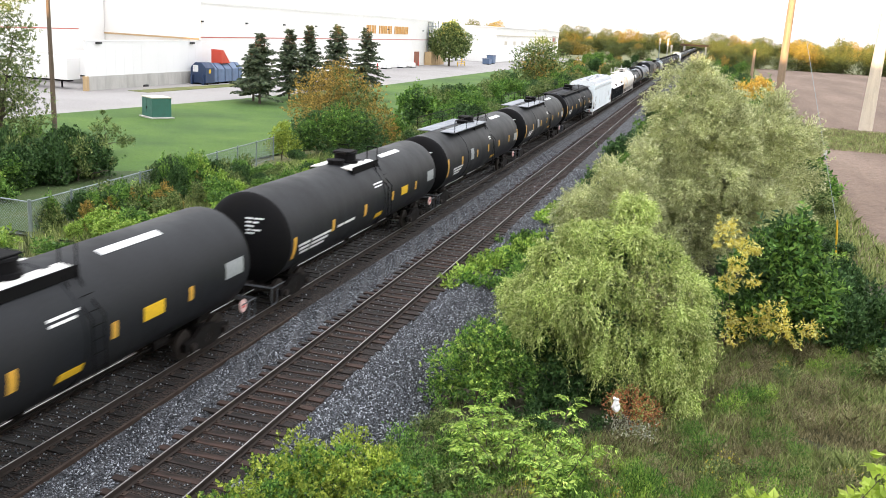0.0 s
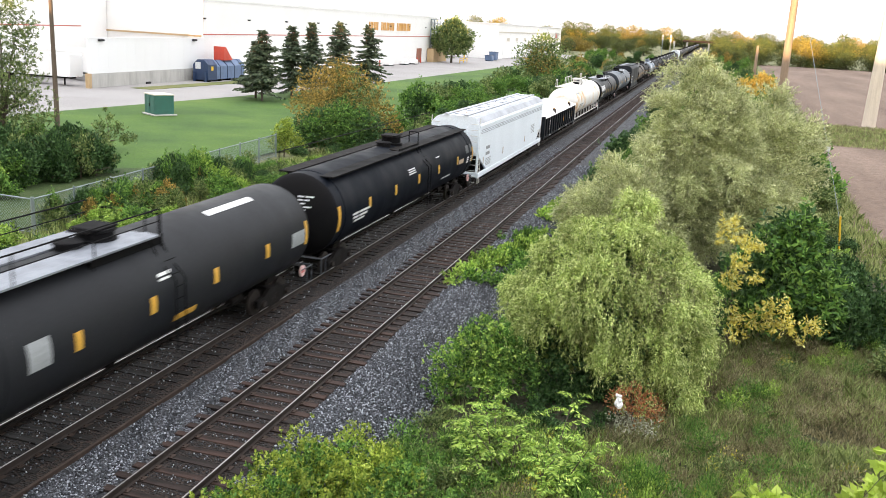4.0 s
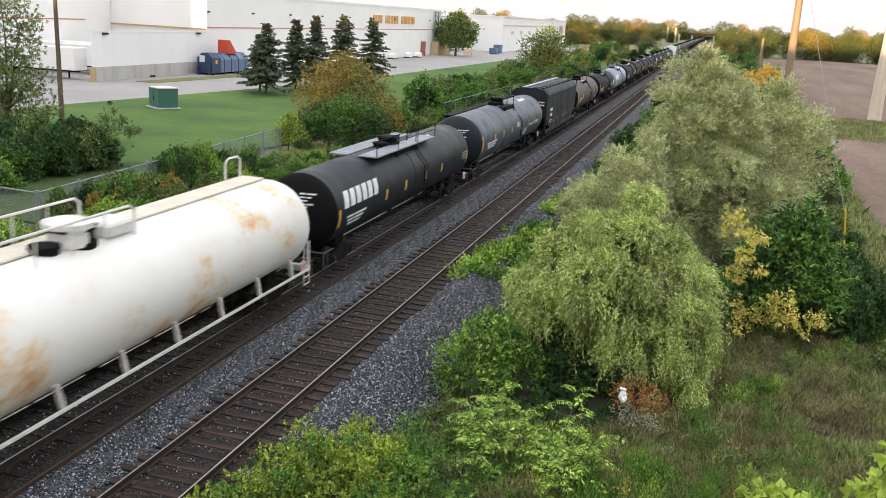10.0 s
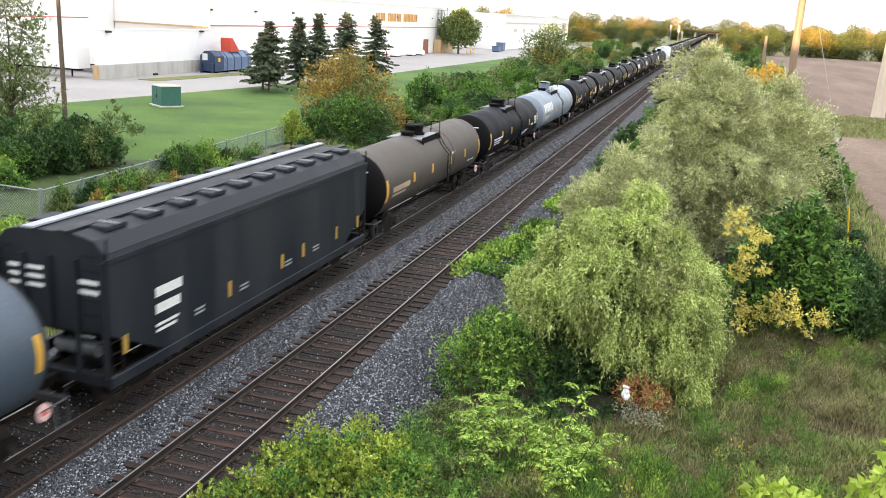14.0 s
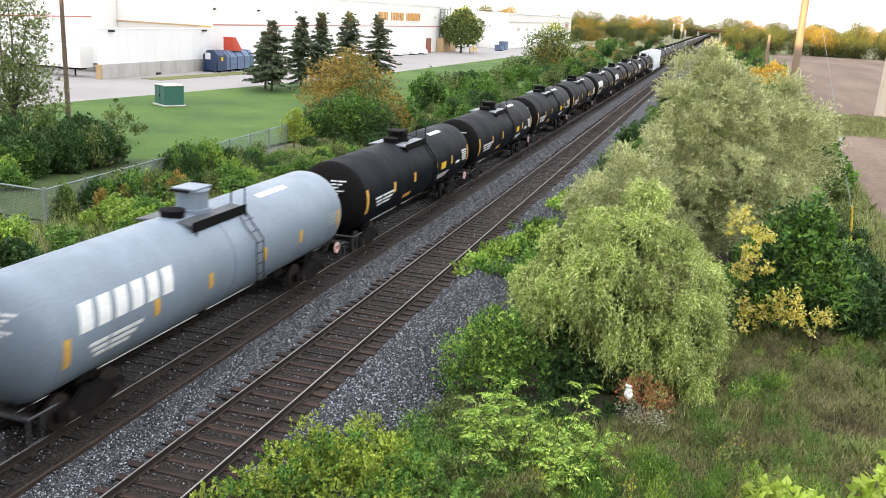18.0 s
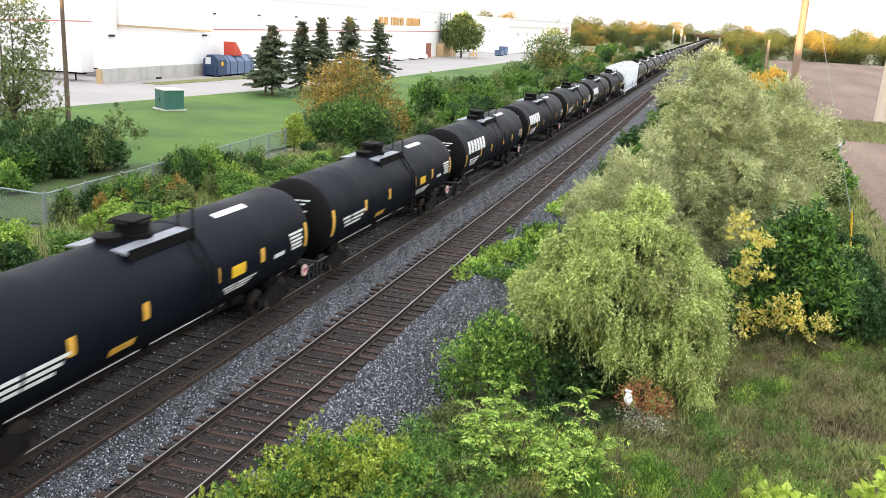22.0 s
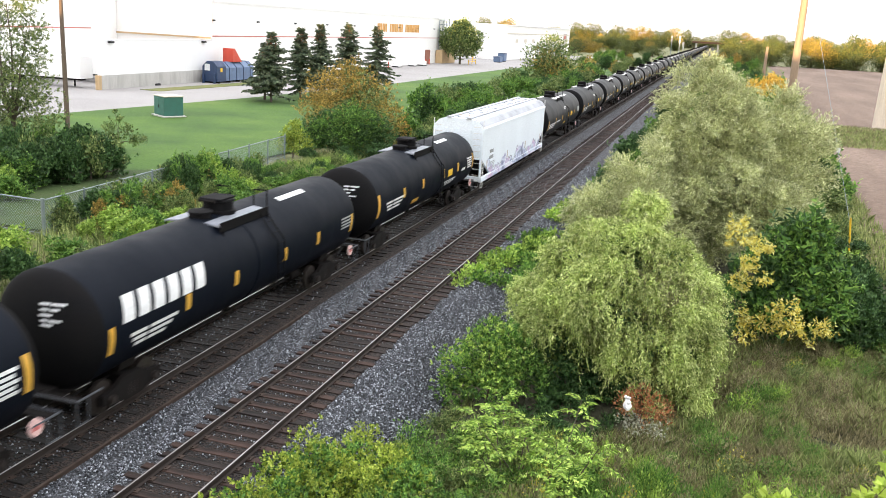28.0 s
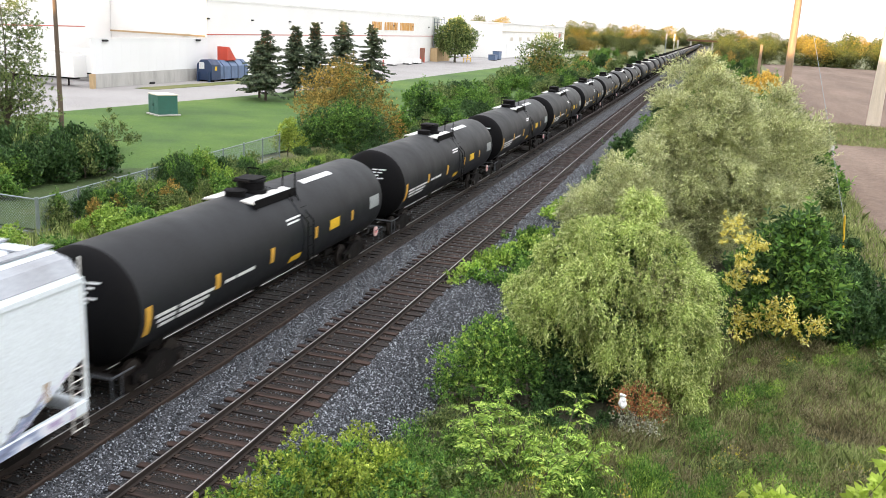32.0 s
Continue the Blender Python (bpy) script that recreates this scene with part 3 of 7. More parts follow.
sheet("ground", [(-3000, -800), (3000, -800), (3000, 4500), (-3000, 4500)], GROUND - 0.06, M["ground"], label="weedy grass ground reaching to the horizon", cat="ground")
sheet("ground_weeds", [(1.8, 10), (30, 10), (30, 70), (1.8, 70)], GROUND, M["verge_soil"], label="rough weedy verge beside the railway", cat="ground", step=0.5, rough=0.10)
sheet("lawn", [(-23, 30), (-51.5, 62), (-51.8, 74.2), (-47.9, 105), (-44.6, 150), (-44.2, 243), (-40, 300), (-14, 300), (-14, 110), (-22, 64)], GROUND + 0.10, M["lawn"], label="mown green lawn sloping beside a car park", cat="lawn")
sheet("car_park", [(-160, 40), (-160, 420), (-44.0, 420), (-44.1, 243), (-44.5, 150), (-47.8, 105), (-51.7, 74.2), (-52.5, 40)], GROUND + 0.06, M["asphalt"], label="pale worn asphalt car park and service road", cat="road")
sheet("field_near", [(18.4, 49), (20.5, 80), (23.0, 108), (90, 112), (140, 40), (60, 25), (26, 40)], GROUND + 0.05, M["field"], label="bare brown ploughed field", cat="field")
sheet("field_far", [(24.6, 131), (26.6, 184), (29.6, 300), (33, 466), (500, 520), (500, 140), (90, 135)], GROUND + 0.06, M["field"], label="bare brown ploughed field", cat="field")
# sheet whose darker colour paints shade onto the lawn's foot
sheet("lawn_edge", [(-37.5, 35.2), (-37.0, 43.0), (-30.5, 47.5), (-25.0, 52.0), (-21.2, 58.0), (-19.6, 34.2)], GROUND + 0.13, M["shade_grass"], label="rough grass along a fence, darkened to paint in shade", cat="grass")
sheet("yard_verge", [(-63.5, 104.0), (-60.4, 104.0), (-58.2, 133.0), (-61.2, 133.0)], GROUND + 0.11, M["rough_grass"], label="thin strip of worn grass in a yard", cat="grass")
sheet("grass_strip", [(20.5, 103), (24.5, 133), (95, 138), (95, 106)], GROUND + 0.02, M["rough_grass"], label="rough grass strip between two ploughed fields", cat="grass")

# ballast: one long ridge in cross-section, and a darker bed under the train's track
bed = Geo().prism_y([(-9.2, GROUND - 0.05), (-6.3, -0.30), (-6.0, -0.24), (2.0, -0.24), (2.35, -0.30), (3.9, GROUND - 0.05)], -60, 1600)
tagged(new("ballast_bed", bed.mesh("ballast_bed", M["ballast"])), "grey crushed-stone ballast bed of two railway tracks", "ballast", kind="structure")
# track A's bed, coloured dark partly for the shade under the train
oily = Geo().prism_y([(-6.0, -0.26), (-5.9, -0.205), (-2.75, -0.205), (-2.6, -0.26)], -60, 1600)
tagged(new("ballast_oily", oily.mesh("ballast_oily", M["ballast_dark"])), "dark ballast under the busy track", "ballast", kind="structure")
oilb = Geo().prism_y([(-1.05, -0.26), (-0.95, -0.212), (1.2, -0.212), (1.3, -0.26)], -60, 1600)
tagged(new("ballast_between_rails", oilb.mesh("ballast_between_rails", M["ballast_dark"])), "dark ballast between the rails", "ballast", kind="structure")

RAIL_WEB = [(-0.07, -0.172), (0.07, -0.172), (0.07, -0.16), (0.012, -0.14), (0.012, -0.045), (0.036, -0.03), (0.036, -0.006), (0.030, -0.002), (-0.030, -0.002), (-0.036, -0.006), (-0.036, -0.03), (-0.012, -0.045), (-0.012, -0.14), (-0.07, -0.16)]
RAIL_HEAD = [(-0.020, -0.0035), (0.022, -0.0035), (0.018, 0.001), (-0.016, 0.001)]


def railway_track(cx, label):
    """Two rails with bright heads; the ties come further down."""
    t = thing("railway_track", label, "railway track", "railway tracks", at=pose(cx, 0, 0))
    for sx in (-1, 1):
        web = part("rail", Geo().prism_y(RAIL_WEB, -60, 1600), M["rail_side"], t, "rusty brown steel rail", at=pose(sx * 0.755, 0, 0))
        part("rail_head", Geo().prism_y(RAIL_HEAD, -60, 1600), M["rail_top"], web, "polished running surface")
    return t


track_b = railway_track(TRACK_B, "empty railway track on dark wooden ties")
track_a = railway_track(TRACK_A, "railway track under a passing goods train")
spare = thing("spare_rail", "loose rusty rail lying beside the track", "rail", at=pose(TRACK_A + 1.72, 0, -0.105))
part("rail_bar", Geo().prism_y(RAIL_WEB, 2, 27.5), M["rust"], spare)

# ---- overpass under and behind the camera (never in view) ----
deck = Geo().box(-70, 70, -12.5, -0.55, 7.35, 8.35, 0.05)
tagged(new("bridge_deck", deck.mesh("bridge_deck", M["concrete"])), "concrete road bridge deck over the railway", "bridge", kind="structure")
# unseen parapet added behind the camera to hold low sun off near plants
tagged(new("bridge_parapet", Geo().box(-70, 70, -12.6, -12.3, 8.35, 9.85, 0.03).mesh("bridge_parapet", M["concrete"])), "unseen concrete parapet, its height set to block low sun", "parapet", kind="structure")
for x0, x1 in ((-70, -14), (18, 70)):
    tagged(new("embankment", Geo().prism_x([(-34, GROUND), (-12.5, 7.3), (-0.6, 7.3), (9 if x0 > 0 else 4, GROUND)], x0, x1).mesh("embankment", M["ground"])), "grassy bridge embankment", "embankment", kind="structure")

# added earth bank, out of view, closing sun leaks under the deck
tagged(new("wooded_bank", Geo().prism_x([(-125, GROUND - 0.05), (-104, 8.7), (-92, 8.7), (-72, GROUND - 0.05)], -320, 320).mesh("wooded_bank", M["ground"])), "unseen bank added behind the bridge to block low sun", "bank", kind="structure")

# ---- store building, yard and far buildings ----
def store():
    t = thing("store_building", "large white flat-roofed warehouse store with a red band", "building")
    x = -67.0
    part("main_wall", Geo().box(x - 95, x, 128, 255, GROUND, 11.5), M["wall_white"], t, "white painted wall of a warehouse store")
    part("rear_wall", Geo().box(x - 95, x - 17.6, 20, 127.9, GROUND, 11.5), M["wall_white"], t, "white painted wall behind the loading dock")
    part("parapet", Geo().box(x - 95.2, x + 0.12, 127.8, 255.2, 11.5, 11.85), M["wall_white"], t)
    part("parapet", Geo().box(x - 95.2, x - 17.48, 19.8, 127.7, 11.5, 11.85), M["wall_white"], t)
    part("red_band", Geo().box(x, x + 0.05, 128, 255, 6.2, 6.36), M["roof_red"], t, "thin red stripe")
    part("red_band", Geo().box(x - 17.6, x - 17.55, 20, 121.5, 6.45, 6.6), M["roof_red"], t, "thin red stripe")
    part("tan_band", Geo().box(x - 17.5, x - 0.1, 127.6, 127.78, 5.86, 6.12), M["timber"], t, "tan board along the dock wall")
    for k in range(9):
        y = 128 + 14.5 * k
        if y > 134:
            part("wall_light", Geo().box(x, x + 0.3, y, y + 0.6, 8.6, 8.85, 0.03), M["dark"], t, "small dark wall lamp")
        else:
            part("wall_light", Geo().box(x, x + 0.3, y, y + 0.6, 8.6, 8.85, 0.03), M["dark"], t, "small dark wall lamp")
    # orange sign: plain upright shapes of the words' size
    sign = part("wall_sign", Geo().box(x + 0.0, x + 0.03, 199.8, 235, 7.3, 9.9), M["wall_white"], t, "wall sign of plain orange blocks")
    y = 200.5
    for word in ((1.6, 2.0, 1.6), (2.0, 2.0, 2.2, 1.6), (1.9, 1.6, 1.7, 2.0, 1.7)):
        for w in word:
            part("sign_block", Geo().box(x + 0.03, x + 0.22, y, y + w * 0.30, 7.65, 9.55, 0.03).box(x + 0.03, x + 0.22, y + w * 0.66, y + w * 0.95, 7.65, 9.55, 0.03), M["sign_orange"], sign)
            y += w + 0.42
        y += 1.9
    # steel racking at the garden end, and its timber base
    for k in range(4):
        part("rack_post", Geo().box(x + 0.4, x + 0.6, 248 + 3.2 * k, 248.2 + 3.2 * k, 3.2, 11.2), M["galv"], t, "grey steel rack post")
    for z in (4.6, 6.4, 8.2, 10.0, 11.0):
        part("rack_beam", Geo().box(x + 0.35, x + 0.65, 248, 257.8, z, z + 0.18), M["galv"], t, "grey steel rack beam")
    for k in range(6):
        part("timber_stack", Geo().box(x + 0.2, x + 2.2, 246.5 + 2.2 * k, 248.5 + 2.2 * k, GROUND + 0.06, 3.0 + 0.1 * (k % 2), 0.04), M["timber"], t, "stack of tan timber")
    part("door", Geo().box(x, x + 0.25, 237.5, 241.2, GROUND + 0.06, 3.1), M["brick_red"], t, "brown-red door")
    return t


def dock_wall():
    t = thing("loading_dock_screen", "long white metal screen wall on a grey concrete base", "wall")
    x = -66.5
    part("concrete_base", Geo().box(x - 0.6, x + 0.08, 99.5, 127.5, GROUND, 1.15), M["concrete"], t, "stained grey concrete base")
    for k in range(14):
        part("panel", Geo().box(x - 0.3, x, 99.6 + 2 * k, 101.59 + 2 * k, 1.15, 5.62), M["panel_grey"], t)
    part("coping", Geo().box(x - 0.35, x + 0.06, 99.5, 127.7, 5.62, 5.74), M["panel_grey"], t)
    part("end_wall", Geo().box(x - 0.8, x - 0.35, 127.2, 127.55, GROUND, 5.6), M["panel_grey"], t)
    part("end_post", Geo().box(x - 0.2, x + 0.4, 99.0, 99.5, GROUND, 1.2), M["timber"], t, "tan wooden bumper")
    for y in (101.5, 124.0):
        part("wall_lamp", Geo().box(x, x + 0.35, y, y + 1.0, 5.3, 5.55, 0.03), M["dark"], t, "small dark lamp")
    part("pipe_cap", Geo().box(x + 0.08, x + 0.4, 111.6, 112.6, GROUND, GROUND + 0.35, 0.05), M["dark"], t, "small dark box at the foot")
    return t


def dock_trailer(y, x):
    t = thing("semi_trailer", "white box semi-trailer parked at a loading dock", "trailer", "parked trailers", at=pose(x, y, GROUND + 0.06))
    part("box_body", Geo().box(-8, 6, -1.3, 1.3, 1.2, 4.1, 0.05), M["wall_white"], t, "white box body")
    part("chassis", Geo().box(-7.5, 5.5, -0.5, 0.5, 0.95, 1.2), M["steel_dark"], t)
    for sy in (-0.8, 0.8):
        part("landing_leg", Geo().box(3.4, 3.55, sy - 0.08, sy + 0.08, 0, 1.0), M["steel_dark"], t)
    for wx in (-6.5, -5.2):
        for sy in (-1.05, 1.05):
            part("wheel", Geo().lathe_y([(sy - 0.14, 0.3), (sy - 0.12, 0.5), (sy + 0.12, 0.5), (sy + 0.14, 0.3)], 0.5, 14, wx), M["dark"], t)
    return t


def goods_stack(x, y):
    t = thing("goods_stack", "white wrapped goods on a pallet beside a shop wall", "pallet goods", "wrapped pallets", at=pose(x, y, GROUND + 0.06))
    part("pallet", Geo().box(-0.8, 0.8, -1.6, 1.6, 0, 0.16).box(-0.8, 0.8, -1.6, -1.4, 0.16, 0.3), M["dark"], t, "dark pallet")
    part("wrapped_load", Geo().prism_x([(-1.5, 0.18), (1.5, 0.18), (1.4, 1.1), (0.2, 1.35), (-1.3, 1.0)], -0.7, 0.7), M["wall_white"], t, "white wrapped load")


def yellow_barrier():
    t = thing("yellow_barrier", "yellow tubular barrier beside stacked timber", "barrier", at=pose(-58.5, 252, GROUND + 0.06))
    for y in (0, 4, 8):
        part("post", Geo().tube((0, y, 0), (0, y, 1.3), 0.12, 8), M["yellow"], t)
    for z in (0.7, 1.25):
        part("rail", Geo().tube((0, 0, z), (0, 8, z), 0.1, 8), M["yellow"], t)
    part("warning_board", Geo().prism_x([(3.2, 1.9), (4.0, 1.1), (4.8, 1.9), (4.0, 2.7)], 0.1, 0.16), M["yellow"], t, "yellow diamond board")


def compactor():
    t = thing("waste_compactor", "navy blue waste compactor container in a yard", "container", at=pose(-64.3, 122.8, GROUND + 0.06))
    ring = lambda w, z0, z1, c: [(-w, z0), (w, z0), (w, z1 - c), (w - c, z1), (-w + c, z1), (-w, z1 - c)]
    part("press_head", Geo().prism_y(ring(1.3, 0.25, 3.3, 0.75), 0.0, 2.6), M["blue_bin"], t, "navy chamfered press head")
    part("container", Geo().prism_y(ring(1.25, 0.3, 3.15, 0.9), 2.65, 11.4), M["blue_pale"], t, "blue-grey container")
    for y in (0.4, 3.6, 6.5, 10.8):
        part("skid", Geo().box(-1.3, 1.3, y, y + 0.35, 0, 0.3), M["steel_dark"], t)
    for k in range(4):
        part("rib", Geo().prism_y(ring(1.31, 0.32, 3.2, 0.9), 3.6 + 2.2 * k, 3.75 + 2.2 * k), M["blue_bin"], t)
    part("tipping_hood", Geo().prism_x([(5.4, 3.1), (8.2, 3.1), (6.0, 5.2), (5.4, 5.2)], -0.9, 0.9), M["red_paint"], t, "red sloping hood")
    part("notice", Geo().box(-0.9, 0.0, -0.03, 0.0, 1.9, 2.9), M["white_mark"], t, "white paper notice")
    part("notice", Geo().box(1.3, 1.33, 0.9, 1.5, 1.7, 2.3), M["yellow"], t, "yellow-green notice")
    for sx in (-0.95, 0.95):
        part("guide_rail", Geo().box(sx - 0.12, sx + 0.12, -0.5, 0.0, 0.0, 1.5, 0.02), M["blue_bin"], t, "navy guide rail")
    return t


def utility_box():
    t = thing("transformer_box", "green electrical transformer box on a concrete pad", "utility box", at=pose(-43.0, 79.8, GROUND + 0.10, 0, 0, -32))
    part("pad", Geo().box(-1.45, 1.45, -1.25, 1.25, 0, 0.14, 0.03), M["concrete"], t, "pale concrete pad")
    part("body", Geo().box(-1.2, 1.2, -1.02, 1.02, 0.14, 2.02, 0.03), M["green_box"], t)
    part("lid", Geo().box(-1.27, 1.27, -1.09, 1.09, 2.02, 2.14, 0.03), M["pale_top"], t, "pale sun-bleached lid")
    for sx in (-0.6, 0.6):
        part("door", Geo().box(sx - 0.55, sx + 0.55, -1.05, -1.02, 0.25, 1.9), M["green_box"], t)
    part("latch", Geo().box(-0.04, 0.04, -1.1, -1.05, 0.9, 1.2), M["steel_dark"], t)
    return t


def far_building():
    t = thing("far_warehouse", "white flat-roofed industrial building beyond the car park", "building")
    part("wall", Geo().box(-120, -60, 306, 440, GROUND, 11.0), M["wall_white"], t)
    part("wall", Geo().box(-140, -75, 268, 306, GROUND, 9.0), M["wall_white"], t)
    part("roof", Geo().box(-120.3, -59.7, 305.7, 440.3, 11.0, 11.3), M["panel_grey"], t)
    part("roof_edge", Geo().box(-59.95, -59.8, 306, 440, 8.2, 8.5), M["pale_top"], t, "pale tan band under the roof")
    for k in range(3):
        part("window", Geo().box(-75.0, -74.9, 272 + 9 * k, 277 + 9 * k, 4.6, 6.4), M["brick_red"], t, "row of small tan windows")
        part("window", Geo().box(-75.0, -74.9, 272 + 9 * k, 277 + 9 * k, 0.8, 3.0), M["dark"], t)
    for k in range(7):
        part("loading_door", Geo().box(-60, -59.92, 314 + 15 * k, 318 + 15 * k, 0.6, 4.2), M["panel_grey"], t, "pale roller door")
        part("window", Geo().box(-60, -59.93, 320 + 15 * k, 324 + 15 * k, 5.2, 6.4), M["pale_top"], t, "small tan window")
    part("end_sign", Geo().box(-60, -59.9, 422, 432, 2.5, 9.0), M["concrete"], t, "grey wall panel")
    part("red_sign", Geo().box(-59.98, -59.85, 424, 428, 6.5, 8.6), M["roof_red"], t, "small dark red sign")
    return t


def blue_bin(x, y, h):
    t = thing("skip_bin", "blue steel skip bin on a car park", "bin", "blue bins", at=pose(x, y, GROUND + 0.06))
    part("box_body", Geo().prism_x([(-1.6, 0.2), (1.6, 0.2), (1.9, h), (-1.9, h)], -1.1, 1.1), M["blue_pale"], t, "blue steel body")
    part("rim", Geo().box(-1.2, 1.2, -2.0, 2.0, h, h + 0.12, 0.03), M["blue_bin"], t, "darker rim")
    for yy in (-1.2, 1.2):
        part("skid", Geo().box(-1.0, 1.0, yy - 0.12, yy + 0.12, 0, 0.2), M["steel_dark"], t)


def red_bollard(x, y):
    t = thing("bollard", "red steel bollard before a shop door", "bollard", "red bollards", at=pose(x, y, GROUND + 0.06))
    part("post", Geo().lathe_z([(0, 0.16), (1.3, 0.16), (1.42, 0.11), (1.46, 0.03)], 0, 0, 10), M["red_paint"], t)


store(), dock_wall(), compactor(), utility_box(), far_building()
dock_trailer(109.5, -77.5), dock_trailer(114.5, -78.5), dock_trailer(100.5, -75.2)
goods_stack(-64.9, 209.5), goods_stack(-64.4, 220.0), goods_stack(-63.9, 226.0), yellow_barrier()
blue_bin(-58.0, 292.0, 2.6), blue_bin(-57.2, 283.0, 1.7)
red_bollard(-65.2, 232.8), red_bollard(-65.2, 236.0), red_bollard(-65.2, 204.0)


def utility_pole(x, y, h, r, lean_x, label, guy=None, wood="wood_pole"):
    t = thing("utility_pole", label, "utility pole", "utility poles", at=pose(x, y, GROUND))
    part("pole", Geo().tube((0, 0, -0.1), (lean_x, 0, h), r, 14, r * 0.7), M[wood], t, smooth=True)
    if guy:
        part("guy_wire", Geo().tube((lean_x * 0.9, 0, h * 0.85), guy, 0.025, 5), M["galv"], t, "thin steel guy wire")
    return t


utility_pole(-40.0, 61.0, 11.5, 0.21, -0.1, "dark brown wooden utility pole on a lawn", wood="wood_dark")
utility_pole(14.97, 62.0, 16.0, 0.29, 0.0, "tall sunlit wooden utility pole beside a field")
utility_pole(19.1, 190.0, 10.0, 0.36, 0.0, "pale wooden utility pole far along the field")
utility_pole(32.7, 136.8, 16.0, 0.92, 0.2, "thick pale pole at the edge of a field", wood="wood_pale")

yellow_post = thing("cable_marker_post", "yellow plastic guy-wire guard leaning in weeds", "marker post", at=pose(17.9, 48.5, GROUND))
part("tube", Geo().tube((0, 0, 0), (-0.25, 0, 2.3), 0.05, 8), M["yellow"], yellow_post)
guy = thing("guy_wire", "thin steel stay running down to the ground", "wire", at=pose(17.9, 48.5, GROUND))
part("wire", Geo().tube((-0.2, 0, 1.9), (-2.9, 13.5, 15.0), 0.014, 5), M["galv"], guy)
part("tag", Geo().box(-0.98, -0.80, 3.44, 3.52, 5.18, 5.42), M["white_mark"], guy, "white tag on the wire")


def fence():
    """Chain-link fence with pipe posts along the lawn's foot."""
    t = thing("chain_link_fence", "galvanised chain-link fence grown over by shrubs", "fence")
    runs = [((-19.0, 33.56), (-20.9, 62.0)), ((-19.0, 33.56), (-38.0, 34.6))]
    wires = Geo()
    for (xa, ya), (xb, yb) in runs:
        d = math.hypot(xb - xa, yb - ya)
        n = int(d / 3.0)
        for k in range(n + 1):
            x, y = xa + (xb - xa) * k / n, ya + (yb - ya) * k / n
            if k or xb == -20.9:
                part("post", Geo().tube((x, y, GROUND), (x, y, 1.15), 0.055 if k else 0.09, 8), M["galv"], t)
        part("top_rail", Geo().tube((xa, ya, 1.05), (xb, yb, 1.05), 0.035, 8), M["galv"], t)
        part("bottom_rail", Geo().tube((xa, ya, GROUND + 0.18), (xb, yb, GROUND + 0.18), 0.02, 6), M["galv"], t)
        m = int(d / 0.16)
        h = 1.75
        for k in range(-12, m):
            for s in (1, -1):
                a, b = k * 0.16, k * 0.16 + h * 1.0
                za, zb = (GROUND + 0.05, 1.03) if s > 0 else (1.03, GROUND + 0.05)
                lo, hi = max(a, 0), min(b, d)
                if hi - lo < 0.05:
                    continue
                p = [xa + (xb - xa) * lo / d, ya + (yb - ya) * lo / d, za + (zb - za) * (lo - a) / (b - a)]
                q = [xa + (xb - xa) * hi / d, ya + (yb - ya) * hi / d, za + (zb - za) * (hi - a) / (b - a)]
                wires.tube(p, q, 0.006, 3, caps=False)
    part("mesh", raw_mesh("mesh", wires.v, wires.f, M["galv"]), None, t, "woven wire mesh")
    return t


fence()


def signal_mast(x, y):
    t = thing("signal_mast", "tall grey railway signal mast far down the line", "signal", at=pose(x, y, GROUND))
    part("mast", Geo().tube((0, 0, 0), (0, 0, 11), 0.16, 8), M["galv"], t)
    for z in (8.4, 10.4):
        part("signal_head", Geo().box(-0.5, 0.5, -0.25, 0.1, z, z + 1.5, 0.05), M["steel_grey"], t, "grey signal head")
    part("ladder", Geo().tube((0.35, 0, 0), (0.35, 0, 10.8), 0.05, 5), M["galv"], t)


signal_mast(-9.5, 470), signal_mast(-18.0, 560)
far_bridge = thing("road_bridge", "low brown road bridge across the line far away", "bridge", at=pose(0, 900, GROUND))
part("deck", Geo().box(-16, 40, -5, 5, 7.0, 8.0, 0.05), M["rust"], far_bridge)
part("parapet", Geo().box(-16, 40, -5.2, -4.8, 8.0, 8.7), M["rust"], far_bridge)
for px in (-24, -12, 8, 20):
    part("pier", Geo().box(px - 0.8, px + 0.8, -4, 4, -0.2, 7.0, 0.05), M["concrete"], far_bridge)


# ---- the train: every car stands on the rails round its own middle, y along the track ----
class Shell:
    """Radius and height of the tank that is being built."""
    r, z = 1.53, 2.36


def shell(r, z):
    Shell.r, Shell.z = r, z


WHEEL_R = 0.457


def on_shell(g, y0, y1, z0, z1, r=None, n=4, lean=0.0):
    """A thin patch that follows the shell's near side between two heights. lean shifts its top along y."""
    r = r or Shell.r + 0.008
    v, f = [], []
    lift = Shell.z - 2.28
    for k in range(n + 1):
        z = lift + z0 + (z1 - z0) * k / n
        a = math.asin(max(-0.999, min(0.999, (z - Shell.z) / r)))
        for rr in (r, r - 0.012):
            for y in (y0, y1):
                v.append((rr * math.cos(a), y + lean * k / n, Shell.z + rr * math.sin(a)))
    for k in range(n):
        b = 4 * k
        f += [(b, b + 1, b + 5, b + 4), (b + 2, b + 6, b + 7, b + 3), (b, b + 4, b + 6, b + 2), (b + 1, b + 3, b + 7, b + 5)]
    f += [(0, 2, 3, 1), (4 * n, 4 * n + 1, 4 * n + 3, 4 * n + 2)]
    return g.add(v, f)


